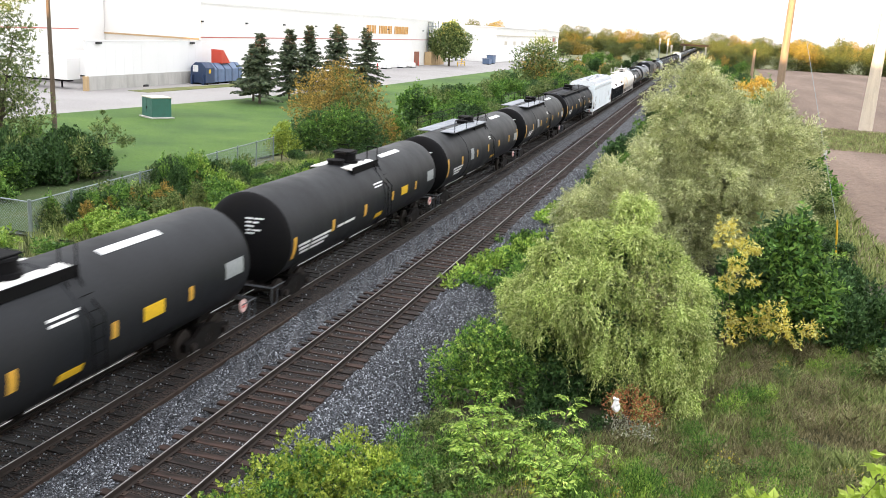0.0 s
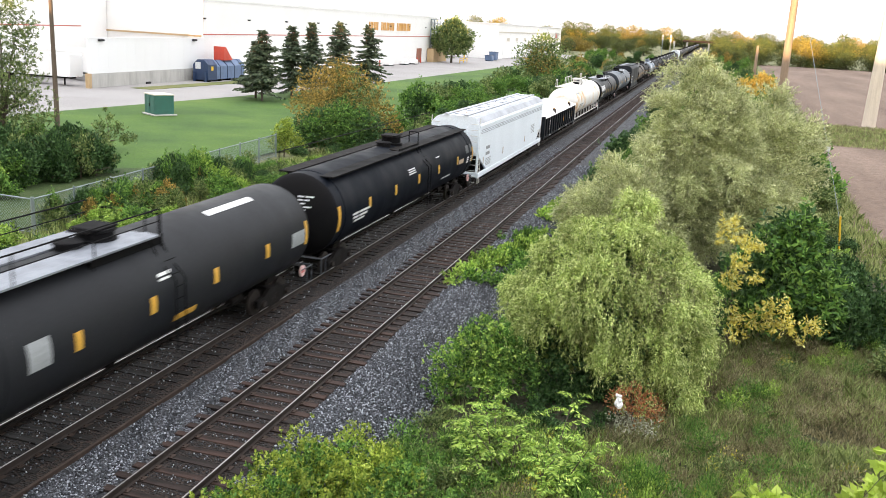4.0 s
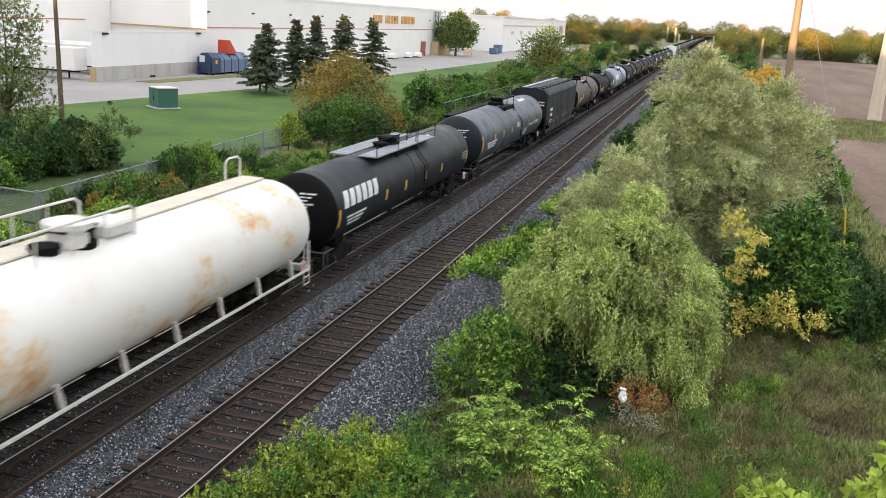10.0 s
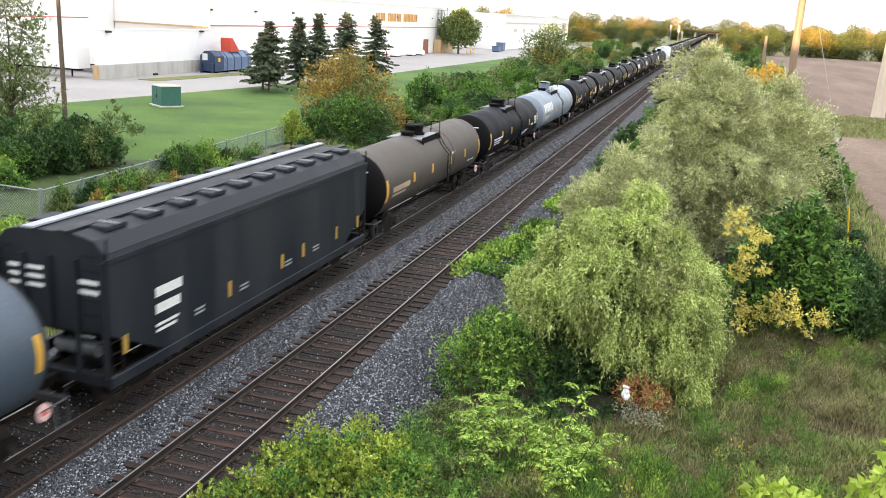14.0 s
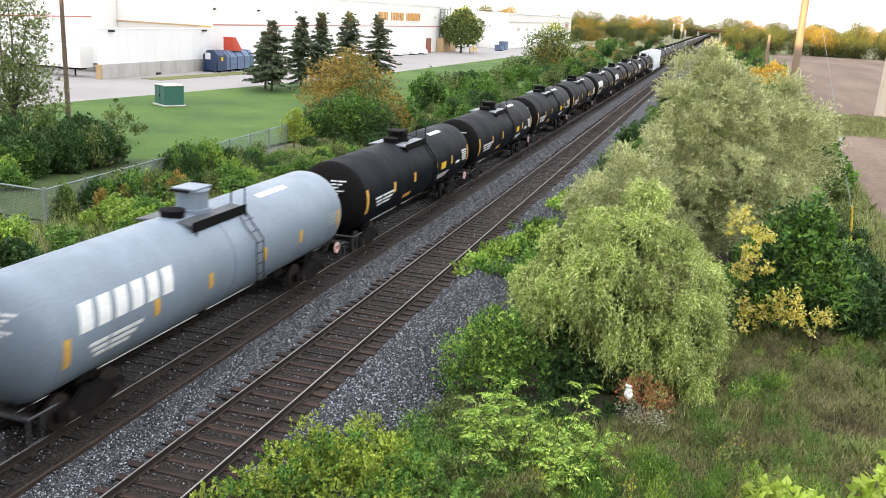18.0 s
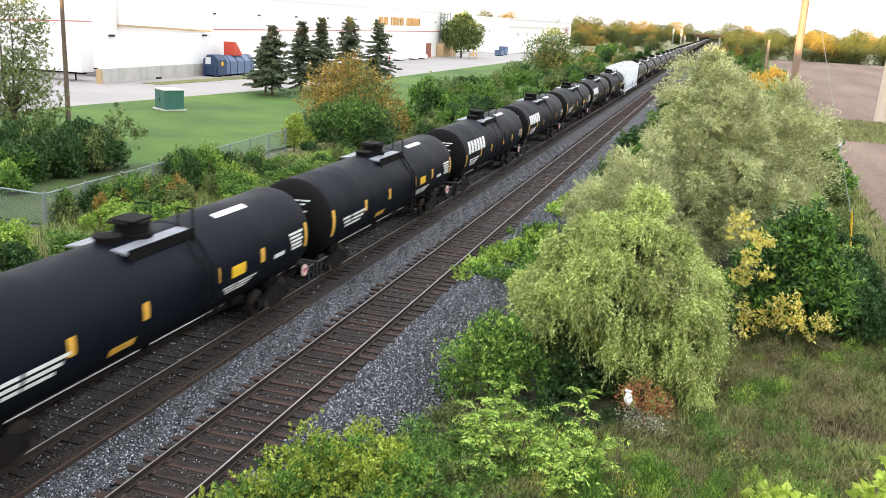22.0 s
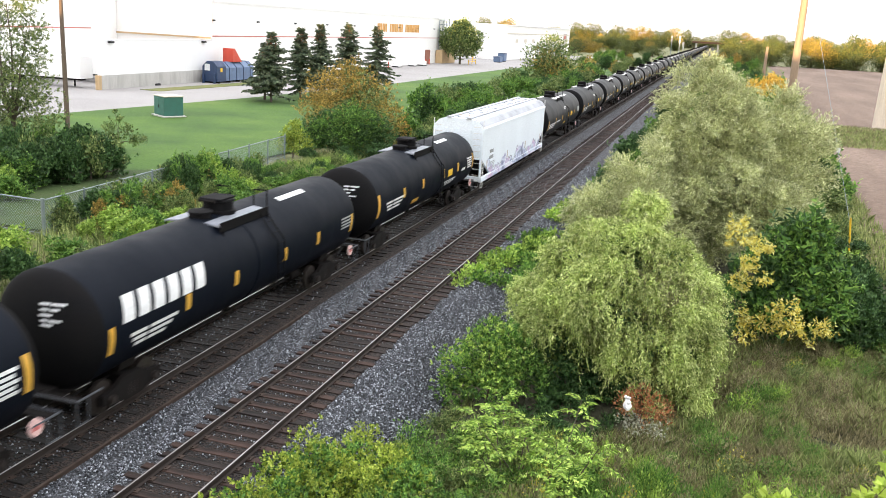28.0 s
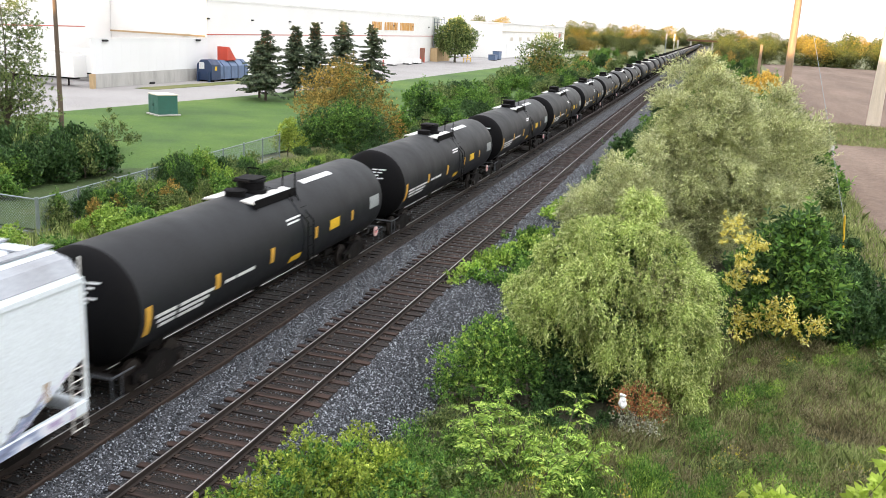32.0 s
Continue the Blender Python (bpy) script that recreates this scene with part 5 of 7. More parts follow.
def white_car(L):
    shell(1.60, 2.46)
    car = tank_car("white rust-stained tank car with a full-length railed catwalk", L, "tank_white", "tank_white", stripes=[(-L / 2 + 0.4, 1.5, 2.3, 0.2)], bars=(), boxes=[(-L / 2 + 2.2, -L / 2 + 5.0, 2.0, 2.12, "grey_mark"), (-L / 2 + 2.0, -L / 2 + 4.6, 1.84, 1.9, "grey_mark"), (-L / 2 + 0.9, -L / 2 + 3.2, 3.22, 3.32, "grey_mark")], top_style="none", marks=False)
    top = Shell.z + Shell.r
    cat = part("catwalk", Geo().box(-0.95, -0.1, -L / 2, L / 2, top + 0.02, top + 0.07), M["pale_top"], car, "dusty tan catwalk along the top")
    for y0, y1 in ((-L / 2 + 0.2, -L / 2 + 1.2), (-3.4, 1.4), (L / 2 - 1.2, L / 2 - 0.2)):
        for x in (-0.93, 0.75):
            if x > 0 and (y0 < -4 or y0 > 4):
                continue
            r = Geo().pipe([(x, y0, top), (x, y0, top + 0.68), (x, y0 + 0.2, top + 0.8), (x, y1 - 0.2, top + 0.8), (x, y1, top + 0.68), (x, y1, top)], 0.036, 6)
            for k in range(1, 4):
                if y1 - y0 > 2:
                    yy = y0 + (y1 - y0) * k / 4
                    r.tube((x, yy, top), (x, yy, top + 0.79), 0.026, 5)
            part("loop_rail", r, M["steel_white"], cat, "cream tubular loop rail")
    part("upper_housing", Geo().lathe_z([(top, 0.5), (top + 0.45, 0.5), (top + 0.47, 0.62), (top + 0.6, 0.62), (top + 0.66, 0.4)], 0, -0.2, 18), M["steel_white"], car, "cream domed valve housing", True)
    part("valve_block", Geo().box(-0.4, 0.5, 0.7, 1.9, top, top + 0.35, 0.06), M["steel_white"], car)
    # open frame along the lower side
    part("side_sill", Geo().box(1.42, 1.5, -L / 2 - 0.4, L / 2 + 0.4, 0.84, 0.9), M["steel_white"], car, "slim white side sill")
    for k in range(9):
        y = -L / 2 + 0.7 + (L - 1.4) * k / 8
        part("strut", Geo().prism_x([(y - 0.05, 0.86), (y + 0.05, 0.86), (y - 0.13, 1.5), (y - 0.23, 1.5)], 1.3, 1.42), M["steel_white"], car, "white strut")
        part("outrigger", Geo().box(0.2, 1.45, y - 0.05, y + 0.05, 0.8, 0.86), M["steel_dark"], car)
    for s in (-1, 1):
        ye = s * (L / 2 + 0.45)
        part("end_frame", Geo().box(-1.45, 1.45, min(ye, ye + s * 0.2), max(ye, ye + s * 0.2), 0.75, 0.98, 0.02).pipe([(1.42, ye, 0.9), (1.42, ye, 1.9), (0.9, ye, 1.9)], 0.03, 5), M["steel_white"], car)
        g = Geo()
        for z in (0.35, 0.62):
            g.tube((1.45, ye - 0.35, z), (1.45, ye + 0.1, z), 0.02, 5)
        for dy in (-0.35, 0.1):
            g.tube((1.45, ye + dy, 0.35), (1.45, ye + dy, 1.9), 0.02, 5)
        part("corner_ladder", g, M["steel_white"], car)
    return car


def hopper_car(L, paint_key, roof_key, label, graffiti=False, dark=False):
    car = thing("hopper_car", label, "hopper car", "cars of the goods train")
    h, w = L / 2, 1.58
    cut = 2.3
    part("body", Geo().prism_x([(-h, 2.15), (-h, 3.98), (h, 3.98), (h, 2.15), (h - cut, 1.02), (-h + cut, 1.02)], -w, w), M[paint_key], car, "smooth ribless hopper side")
    part("roof", Geo().prism_y([(-w, 3.98), (w, 3.98), (w - 0.05, 4.12), (1.25, 4.42), (0.7, 4.56), (-0.7, 4.56), (-1.25, 4.42), (-w + 0.05, 4.12)], -h, h), M[paint_key], car, "pale metal roof")
    for sx in (-1, 1):
        part("roof_slope", Geo().prism_y([(sx * (w - 0.045), 4.125), (sx * 1.25, 4.424), (sx * 0.95, 4.5), (sx * 0.95, 4.508), (sx * 1.25, 4.434), (sx * (w - 0.045), 4.137)], -h + 0.02, h - 0.02), M[roof_key], car, "grey weathered roof slope")
    part("eave_rail", Geo().box(w - 0.02, w + 0.045, -h, h, 3.9, 4.02), M[paint_key], car)
    if not dark and not graffiti:
        for z in (3.50, 3.60, 3.70):
            part("side_bead", Geo().box(w - 0.02, w + 0.022, -h + 0.3, h - 0.3, z, z + 0.03), M["hopper_roof"], car, "thin raised bead")
    for x in (-0.62, 0.35) if dark else (-0.75, 0.5):
        part("roof_walkway", Geo().box(x - 0.02, x + 0.28, -h - 0.1, h + 0.1, 4.58, 4.63), M["hopper_roof" if not dark or x < 0 else "hopper_dark"], car, "grated roof walkway")
    n = 10 if dark else 8
    for k in range(n):
        y = -h + 1.1 + (L - 2.2) * k / (n - 1)
        if dark:
            c = part("roof_hatch", Geo().box(0.62, 1.12, y - 0.42, y + 0.42, 4.48, 4.62, 0.03), M[roof_key], car, "raised hatch cover")
            part("hatch_bar", Geo().box(0.58, 1.16, y - 0.03, y + 0.03, 4.62, 4.65), M["grey_mark"], c)
            part("roof_hatch", Geo().box(-1.1, -0.7, y - 0.42, y + 0.42, 4.46, 4.6, 0.03), M[roof_key], car, "raised hatch cover")
        else:
            c = part("roof_hatch", Geo().lathe_z([(4.54, 0.40), (4.60, 0.40), (4.63, 0.30), (4.64, 0.05)], 0.05, y, 16), M[paint_key], car, "round white hatch cover")
            part("hatch_rim", Geo().pipe([(0.05 + 0.45 * math.cos(math.pi * q / 8), y + 0.45 * math.sin(math.pi * q / 8), 4.58) for q in range(17)], 0.035, 5), M["steel_grey"], c, "grey hatch rim")
            part("hatch_bar", Geo().box(-0.42, 0.52, y + 0.38, y + 0.46, 4.58, 4.64), M["tan_mark" if k % 3 == 0 else "steel_grey"], c)
    part("side_sill", Geo().box(w - 0.12, w + 0.03, -h, h, 0.76, 1.06, 0.02), M[paint_key], car, "straight side sill")
    part("side_sill", Geo().box(-w - 0.03, -w + 0.12, -h, h, 0.76, 1.06, 0.02), M[paint_key], car)
    part("centre_sill", Geo().box(-0.3, 0.3, -h, h, 0.72, 1.02), M["steel_dark"], car)
    for k in range(3):
        y = -L * 0.25 + L * 0.25 * k
        part("discharge_gate", Geo().prism_x([(y - 1.9, 1.05), (y + 1.9, 1.05), (y + 0.5, 0.45), (y - 0.5, 0.45)], -0.9, 0.9), M["steel_dark"], car)
    for s in (-1, 1):
        ye = s * h
        bogie(car, s * (h - 1.75))
        coupler(car, s * (h - 0.15), s)
        part("slope_sheet", Geo().prism_x([(ye, 2.15), (ye - s * 0.05, 2.2), (ye - s * cut, 1.06), (ye - s * cut, 1.0)], -w + 0.1, w - 0.1), M["steel_dark"], car)
        part("end_sill", Geo().box(-w, w, min(ye, ye - s * 0.25), max(ye, ye - s * 0.25), 0.8, 1.08, 0.02), M[paint_key], car)
        for x in (-1.5, -0.75, 0.0, 0.75, 1.5):
            part("end_post", Geo().box(x - 0.05, x + 0.05, min(ye, ye + s * 0.1), max(ye, ye + s * 0.1), 1.05 if abs(x) > 0.5 else 2.2, 3.95), M[paint_key], car)
        for sx in (-1, 1):
            x = sx * (w - 0.02)
            g = Geo()
            for dy in (0.05, 0.5):
                g.tube((x, ye - s * dy, 0.4), (x, ye - s * dy, 4.5 if dy < 0.1 else 2.0), 0.028, 5)
            for k in range(6):
                g.tube((x, ye - s * 0.05, 0.42 + 0.3 * k), (x, ye - s * 0.5, 0.42 + 0.3 * k), 0.018, 5)
            part("corner_ladder", g, M["steel_white" if not dark else "steel_dark"], car, "corner ladder with rungs")
            e = Geo()
            for k in range(11):
                e.tube((sx * 1.45, ye + s * 0.12, 0.5 + 0.36 * k), (sx * 1.0, ye + s * 0.12, 0.5 + 0.36 * k), 0.018, 5)
            part("end_ladder", e, M["steel_white" if not dark else "steel_dark"], car)
        part("air_tank", Geo().tube((-0.6, ye - s * 0.9, 1.35), (0.6, ye - s * 0.9, 1.35), 0.22, 12), M["steel_grey"], car)
    xs = w + 0.006
    flat = lambda y0, y1, z0, z1, mk, lab: part("stencil", Geo().box(w, xs, y0, y1, z0, z1), M[mk], car, lab)
    if dark:
        for k, z in enumerate((2.55, 2.1, 1.75, 1.6)):
            flat(-h + 1.9, -h + 3.1 - 0.1 * k, z, z + (0.26 if k < 2 else 0.08), "white_mark", "white stencilled bar")
        for k in range(3):
            part("end_stencil", Geo().box(-1.2, -0.2, -h - 0.006, -h, 3.55 - 0.22 * k, 3.65 - 0.22 * k), M["white_mark"], car, "white stencilled bar")
        for k in range(2):
            part("end_stencil", Geo().box(0.75, 1.35, -h - 0.006, -h, 3.35 - 0.24 * k, 3.47 - 0.24 * k), M["white_mark"], car, "white stencilled bar")
        for y in (-h + 0.6, -h + 5.6, -h + 9, -h + 10.6, -h + 13.5, h - 0.8):
            part("reflector", Geo().box(w, xs, y - 0.1, y + 0.1, 1.5, 1.98), M["amber_dull"], car, "dirty amber reflector strip")
        for y in (-4.5, -2.0, 1.0, 3.2):
            flat(y, y + 0.5, 1.5, 1.56, "grey_mark", "grey stencilled bar"), flat(y, y + 0.5, 1.62, 1.68, "grey_mark", "grey stencilled bar")
    else:
        for k, z in enumerate((2.35, 1.98)):
            flat(-h + 1.9, -h + 2.9, z, z + 0.2, "grey_mark", "grey stencilled bar")
        for k in range(5):
            flat(-h + 1.9, -h + 3.3, 1.72 - 0.1 * k, 1.76 - 0.1 * k, "grey_mark", "grey stencilled bar")
        for k in range(6):
            flat(h - 4.6, h - 3.2, 2.5 - 0.12 * k, 2.55 - 0.12 * k, "grey_mark", "grey stencilled bar") if not graffiti else None
        for y in (-h + 1.3, -h + 7, h - 7, h - 1.3):
            part("reflector", Geo().box(w, xs, y - 0.09, y + 0.09, 1.5, 1.95), M["tan_mark"], car, "faded amber reflector strip")
    if graffiti:
        rnd = random.Random(5)

        def ribbon(pts, r):
            v = [(x, y, z + d) for x, y, z in pts for d in (-r, r)] + [(x - 0.004, y, z + d) for x, y, z in pts for d in (-r, r)]
            m = 2 * len(pts)
            f = []
            for i in range(0, m - 2, 2):
                f += [(i, i + 2, i + 3, i + 1), (m + i, m + i + 1, m + i + 3, m + i + 2), (i, m + i, m + i + 2, i + 2), (i + 1, i + 3, m + i + 3, m + i + 1)]
            return Geo().add(v, f)

        n = 120
        low, high = [], []
        for k in range(n + 1):
            y = -h + 1.2 + (L - 1.8) * k / n
            near = max(0.0, y - (h - cut))
            low.append((y, max(1.07, 1.05 + (2.15 - 1.02) / cut * near, 1.05 + (2.15 - 1.02) / cut * max(0.0, -h + cut - y))))
            lift = 0.36 + 0.22 * math.sin(y * 1.3) + 0.16 * math.sin(y * 3.1 + 1) + 0.10 * math.sin(y * 6.7) + 0.22 * (math.sin(y * 0.47 + 0.8) > 0.6)
            high.append((y, low[-1][1] + max(0.06, lift)))
        v, f = [], []
        for (y, a), (_, b) in zip(low, high):
            v += [(w - 0.002, y, a), (w - 0.002, y, b), (xs, y, a), (xs, y, b)]
        for k in range(n):
            i = 4 * k
            f += [(i + 2, i + 6, i + 7, i + 3), (i + 1, i + 3, i + 7, i + 5), (i, i + 4, i + 6, i + 2)]
        part("spray_fill", Geo().add(v, f), M["spray"], car, "blurred white, blue and violet spray paint")
        part("spray_band", Geo().box(w + 0.03, w + 0.036, -h + 1.2, h - 0.5, 0.78, 1.04), M["spray"], car, "blurred spray paint along the sill")
        for k in range(0, n - 6, 6):
            pts = [(xs + 0.004, high[k + i][0] + rnd.uniform(-0.06, 0.06), high[k + i][1] + rnd.uniform(-0.07, 0.05)) for i in range(8) if k + i <= n]
            part("spray_stroke", ribbon(pts, rnd.uniform(0.015, 0.04)), M["grey_mark" if rnd.random() < 0.6 else "violet"], car, "grey spray-painted stroke")
            if rnd.random() < 0.6:
                y, z = pts[0][1], low[k][1] + 0.08
                pts = [(xs + 0.004, y + 0.16 * i + rnd.uniform(-0.1, 0.1), z + rnd.uniform(0.0, 0.4)) for i in range(5)]
                part("spray_stroke", ribbon(pts, 0.02), M["violet" if rnd.random() < 0.6 else "grey_mark"], car, "violet spray-painted stroke")
    return car


def gondola_car(L):
    car = thing("gondola_car", "black open gondola car heaped under white tarpaulins", "gondola car", "cars of the goods train")
    h, w = L / 2, 1.5
    part("body", Geo().box(-w, w, -h, h, 0.95, 2.6, 0.02), M["gondola"], car)
    for s in (-1, 1):
        n = 14
        for k in range(n + 1):
            y = -h + 0.1 + (L - 0.2) * k / n
            part("side_post", Geo().box(min(s * w, s * (w + 0.12)), max(s * w, s * (w + 0.12)), y - 0.09, y + 0.09, 0.9, 2.56, 0.015), M["gondola"], car, "upright side rib")
        part("top_chord", Geo().box(min(s * (w - 0.05), s * (w + 0.14)), max(s * (w - 0.05), s * (w + 0.14)), -h, h, 2.56, 2.68, 0.02), M["gondola"], car)
        part("side_sill", Geo().box(min(s * (w - 0.05), s * (w + 0.1)), max(s * (w - 0.05), s * (w + 0.1)), -h, h, 0.78, 0.95, 0.02), M["gondola"], car)
        bogie(car, s * (h - 1.7)), coupler(car, s * (h - 0.1), s)
        g = Geo()
        for k in range(5):
            g.tube((w + 0.1, s * (h - 0.15), 0.45 + 0.35 * k), (w + 0.1, s * (h - 0.6), 0.45 + 0.35 * k), 0.018, 5)
        part("corner_ladder", g, M["steel_dark"], car)
    # tarpaulin heap: a lumpy cover draped over the load
    nx, ny = 14, 90
    v, f = [], []
    for j in range(ny + 1):
        y = -h + 0.1 + (L - 0.2) * j / ny
        e = min(1, 6 * j / ny, 6 * (ny - j) / ny)
        lump = 0.3 + (0.16 + 0.22 * math.sin(y * 2.1 - 1.0) if y > 2.8 else 0.0) + (0.55 * math.exp(-((y + 7.0) / 1.0) ** 2)) + 0.1 * noise.noise((0, y * 0.9, 1.2))
        for i in range(nx + 1):
            u = -1 + 2 * i / nx
            x = u * (w + 0.19)
            z = 2.70 + e * lump * (1 - abs(u) ** 3.0) + 0.04 * noise.noise((x * 1.5, y * 1.5, 5.0))
            if i in (1, nx - 1):
                x, z = math.copysign(w + 0.165, u), 2.715
            if abs(u) > 0.999:
                z = 2.52 + 0.03 * noise.noise((3.0, y * 0.8, 2.0))
            v.append((x, y, z))
    for j in range(ny):
        f += [(j * (nx + 1) + i, j * (nx + 1) + i + 1, (j + 1) * (nx + 1) + i + 1, (j + 1) * (nx + 1) + i) for i in range(nx)]
    part("tarpaulin", Geo().add(v, f), M["tarp"], car, "white wrinkled tarpaulin over the load", "all")
    for y in (-4.2, 4.6):
        part("strap_hook", Geo().box(w + 0.08, w + 0.2, y, y + 0.3, 2.6, 3.0, 0.03), M["rust"], car, "rusty corner hook")
        part("strap_cover", Geo().box(w - 0.1, w + 0.12, y + 0.05, y + 0.4, 2.86, 3.06, 0.04), M["rust"], car, "dark rusty clamp")
        part("strap_tag", Geo().box(w - 0.06, w + 0.1, y + 0.1, y + 0.26, 3.06, 3.13), M["amber"], car, "small yellow tag")
    for k, z in enumerate((2.0, 1.75, 1.5, 1.3)):
        part("stencil", Geo().box(w + 0.0, w + 0.012, -h + 2.75, -h + 3.6, z, z + 0.14), M["white_mark"], car, "white stencilled bar")
    for k, z in enumerate((1.95, 1.72, 1.5, 1.3)):
        part("stencil", Geo().box(w + 0.0, w + 0.012, h - 2.95, h - 2.25 + 0.1 * (k % 2), z, z + 0.12), M["white_mark"], car, "white stencilled bar")
    for y in (-h + 1.45, -2.3, 2.4, h - 1.4):
        part("reflector", Geo().box(w, w + 0.014, y - 0.1, y + 0.1, 1.45, 1.95), M["amber"], car, "upright amber reflector strip")
    for y in (-6, -1, 3.4):
        part("stencil", Geo().box(w + 0.1, w + 0.108, y, y + 0.7, 0.82, 0.9), M["white_mark"], car, "white stencilled bar")
    return car


# the train in order: (place of the middle along the track at 0 s, car)
TRAIN = []


def put(ob, s):
    ob.matrix_basis = pose(TRACK_A, s, 0)
    TRAIN.append((ob, s))
    return ob


def again(ob, s):
    c = copy_thing(ob, pose(TRACK_A, s, 0))
    TRAIN.append((c, s))
    return c


brown = put(brown_car(16.97), 15.58)
again(brown, 35.80)
walkway = put(walkway_car(18.76), 56.32)
again(walkway, 78.59)
put(long_black(20.44), 101.12)
put(hopper_car(21.6, "hopper_white", "hopper_roof", "white covered hopper car with a grey galvanised roof"), 123.85)
put(gondola_car(18.2), 145.28)
put(white_car(20.14), 166.12)
put(block_logo_car("tank_dusk", 18.85, "dark grey tank car with white block logo shapes and catwalk", (-4.5, 4.0)), 188.65)
put(slate_car(19.75), 211.27)
put(hopper_car(16.4, "hopper_dark", "hopper_dark", "charcoal covered hopper car with grey roof hatches", dark=True), 231.62)
put(muddy_car(15.88), 250.47)
put(black_striped(plain=True), 269.13)
put(block_logo_car("tank_pale", 15.18, "pale blue-grey tank car with white block logo shapes"), 287.19)
black = put(black_striped(), 305.35)
for s in (323.41, 341.47, 359.14):
    again(black, s)
logo = put(block_logo_car("tank_black", 14.98, "black tank car with white block logo shapes"), 377.49)
again(logo, 394.96), again(black, 412.92), again(logo, 430.68), again(black, 448.75)
put(hopper_car(19.9, "hopper_white", "hopper_roof", "white covered hopper car with violet spray paint along its foot", graffiti=True), 468.29)
NEAR_BROWN = 8
for k in range(NEAR_BROWN):
    again(brown, 488.94 + 20.29 * k)
far_car = put(brown_car(16.97, simple=True), 488.94 + 20.29 * NEAR_BROWN)
for k in range(NEAR_BROWN + 1, 46):
    again(far_car, 488.94 + 20.29 * k)


# ---- plants ----
RNG = np.random.default_rng(11)


def unit(v):
    return v / np.maximum(np.linalg.norm(v, axis=-1, keepdims=True), 1e-6)


def leaf_quads(p, d, length, width, rng, fold=0.25):
    """Rhombic leaves at p, pointing along d."""
    n = len(p)
    d = unit(d)
    s = unit(np.cross(d, unit(rng.normal(size=(n, 3)))))
    up = np.cross(s, d)
    ln, wd = length * rng.uniform(0.65, 1.25, (n, 1)), width * rng.uniform(0.7, 1.25, (n, 1))
    a, c = p, p + d * ln - up * ln * fold * 0.6
    b, e = p + d * ln * 0.45 + s * wd / 2, p + d * ln * 0.45 - s * wd / 2
    v = np.stack([a, b, c, e], 1).reshape(-1, 3)
    return v, np.arange(4 * n).reshape(n, 4)


def crown_points(rng, blobs, n, inner=0.5, flat=1.0, stray=0.13):
    """Points and outward ways in a crown of overlapping lumps."""
    w = np.array([b[3] ** 2 for b in blobs])
    pick = rng.choice(len(blobs), n, p=w / w.sum())
    b = np.array(blobs, float)[pick]
    d = unit(rng.normal(size=(n, 3)))
    lump = 1 + 0.16 * np.sin(d[:, :1] * 7 + pick[:, None]) + 0.14 * np.sin(d[:, 1:2] * 9 + 2 * pick[:, None]) + 0.12 * np.sin(d[:, 2:3] * 8 + 3 * pick[:, None])
    r = b[:, 3:4] * lump * (inner + (1 - inner) * rng.uniform(0, 1, (n, 1)) ** 0.6)
    r = r * np.where(rng.uniform(size=(n, 1)) < stray, rng.uniform(1.05, 1.4, (n, 1)), 1.0)
    return b[:, :3] + d * r * np.array([1, 1, flat]), d


def crown_mesh(name, seed, blobs, n, length, width, material, out=0.8, lift=0.25, inner=0.5, flat=1.0, floor=None, tuft=1, fan=0.9):
    """Leaves over a lumpy crown; tuft sets so many of them round each twig's tip."""
    rng = np.random.default_rng(seed)
    p, d = crown_points(rng, blobs, max(1, n // tuft), inner, flat, 0.13 if tuft == 1 else 0.03)
    if tuft > 1:
        tip = unit(d * 0.7 + rng.normal(size=p.shape) * 0.3 + np.array([0, 0, 0.35]))
        p, tip = np.repeat(p, tuft, 0), np.repeat(tip, tuft, 0)
        back = rng.uniform(0, 1, (len(p), 1))
        ring = unit(np.cross(tip, rng.normal(size=p.shape)))
        p = p - tip * back * length * 1.6
        d = tip * (1.1 - 0.6 * back) + ring * fan
        if floor is not None:
            keep = p[:, 2] > floor
            p, d = p[keep], d[keep]
        return raw_mesh(name, *leaf_quads(p, d + np.array([0, 0, lift - 0.25]), length, width, rng, 0.4), material)
    if floor is not None:
        keep = p[:, 2] > floor
        p, d = p[keep], d[keep]
    d = d * out + rng.normal(size=p.shape) * 0.55 + np.array([0, 0, lift])
    return raw_mesh(name, *leaf_quads(p, d, length, width, rng), material)


def trunk_geo(g, base, tips, r, rng, kinks=3):
    """A tapered trunk from base, with limbs that bend toward the tips."""
    base = Vector(base)
    mid = sum((Vector(t) for t in tips), Vector()) / len(tips)
    fork = base.lerp(mid, 0.45)
    g.tube(base, fork, r, 9, r * 0.75, caps=False)
    for t in tips:
        a, rr = fork, r * 0.55
        for k in range(1, kinks + 1):
            b = fork.lerp(Vector(t), k / kinks) + Vector(rng.normal(size=3) * 0.08 * r * 8 * (k < kinks))
            g.tube(a, b, rr, 6, rr * 0.6, caps=False)
            a, rr = b, rr * 0.6
    return g


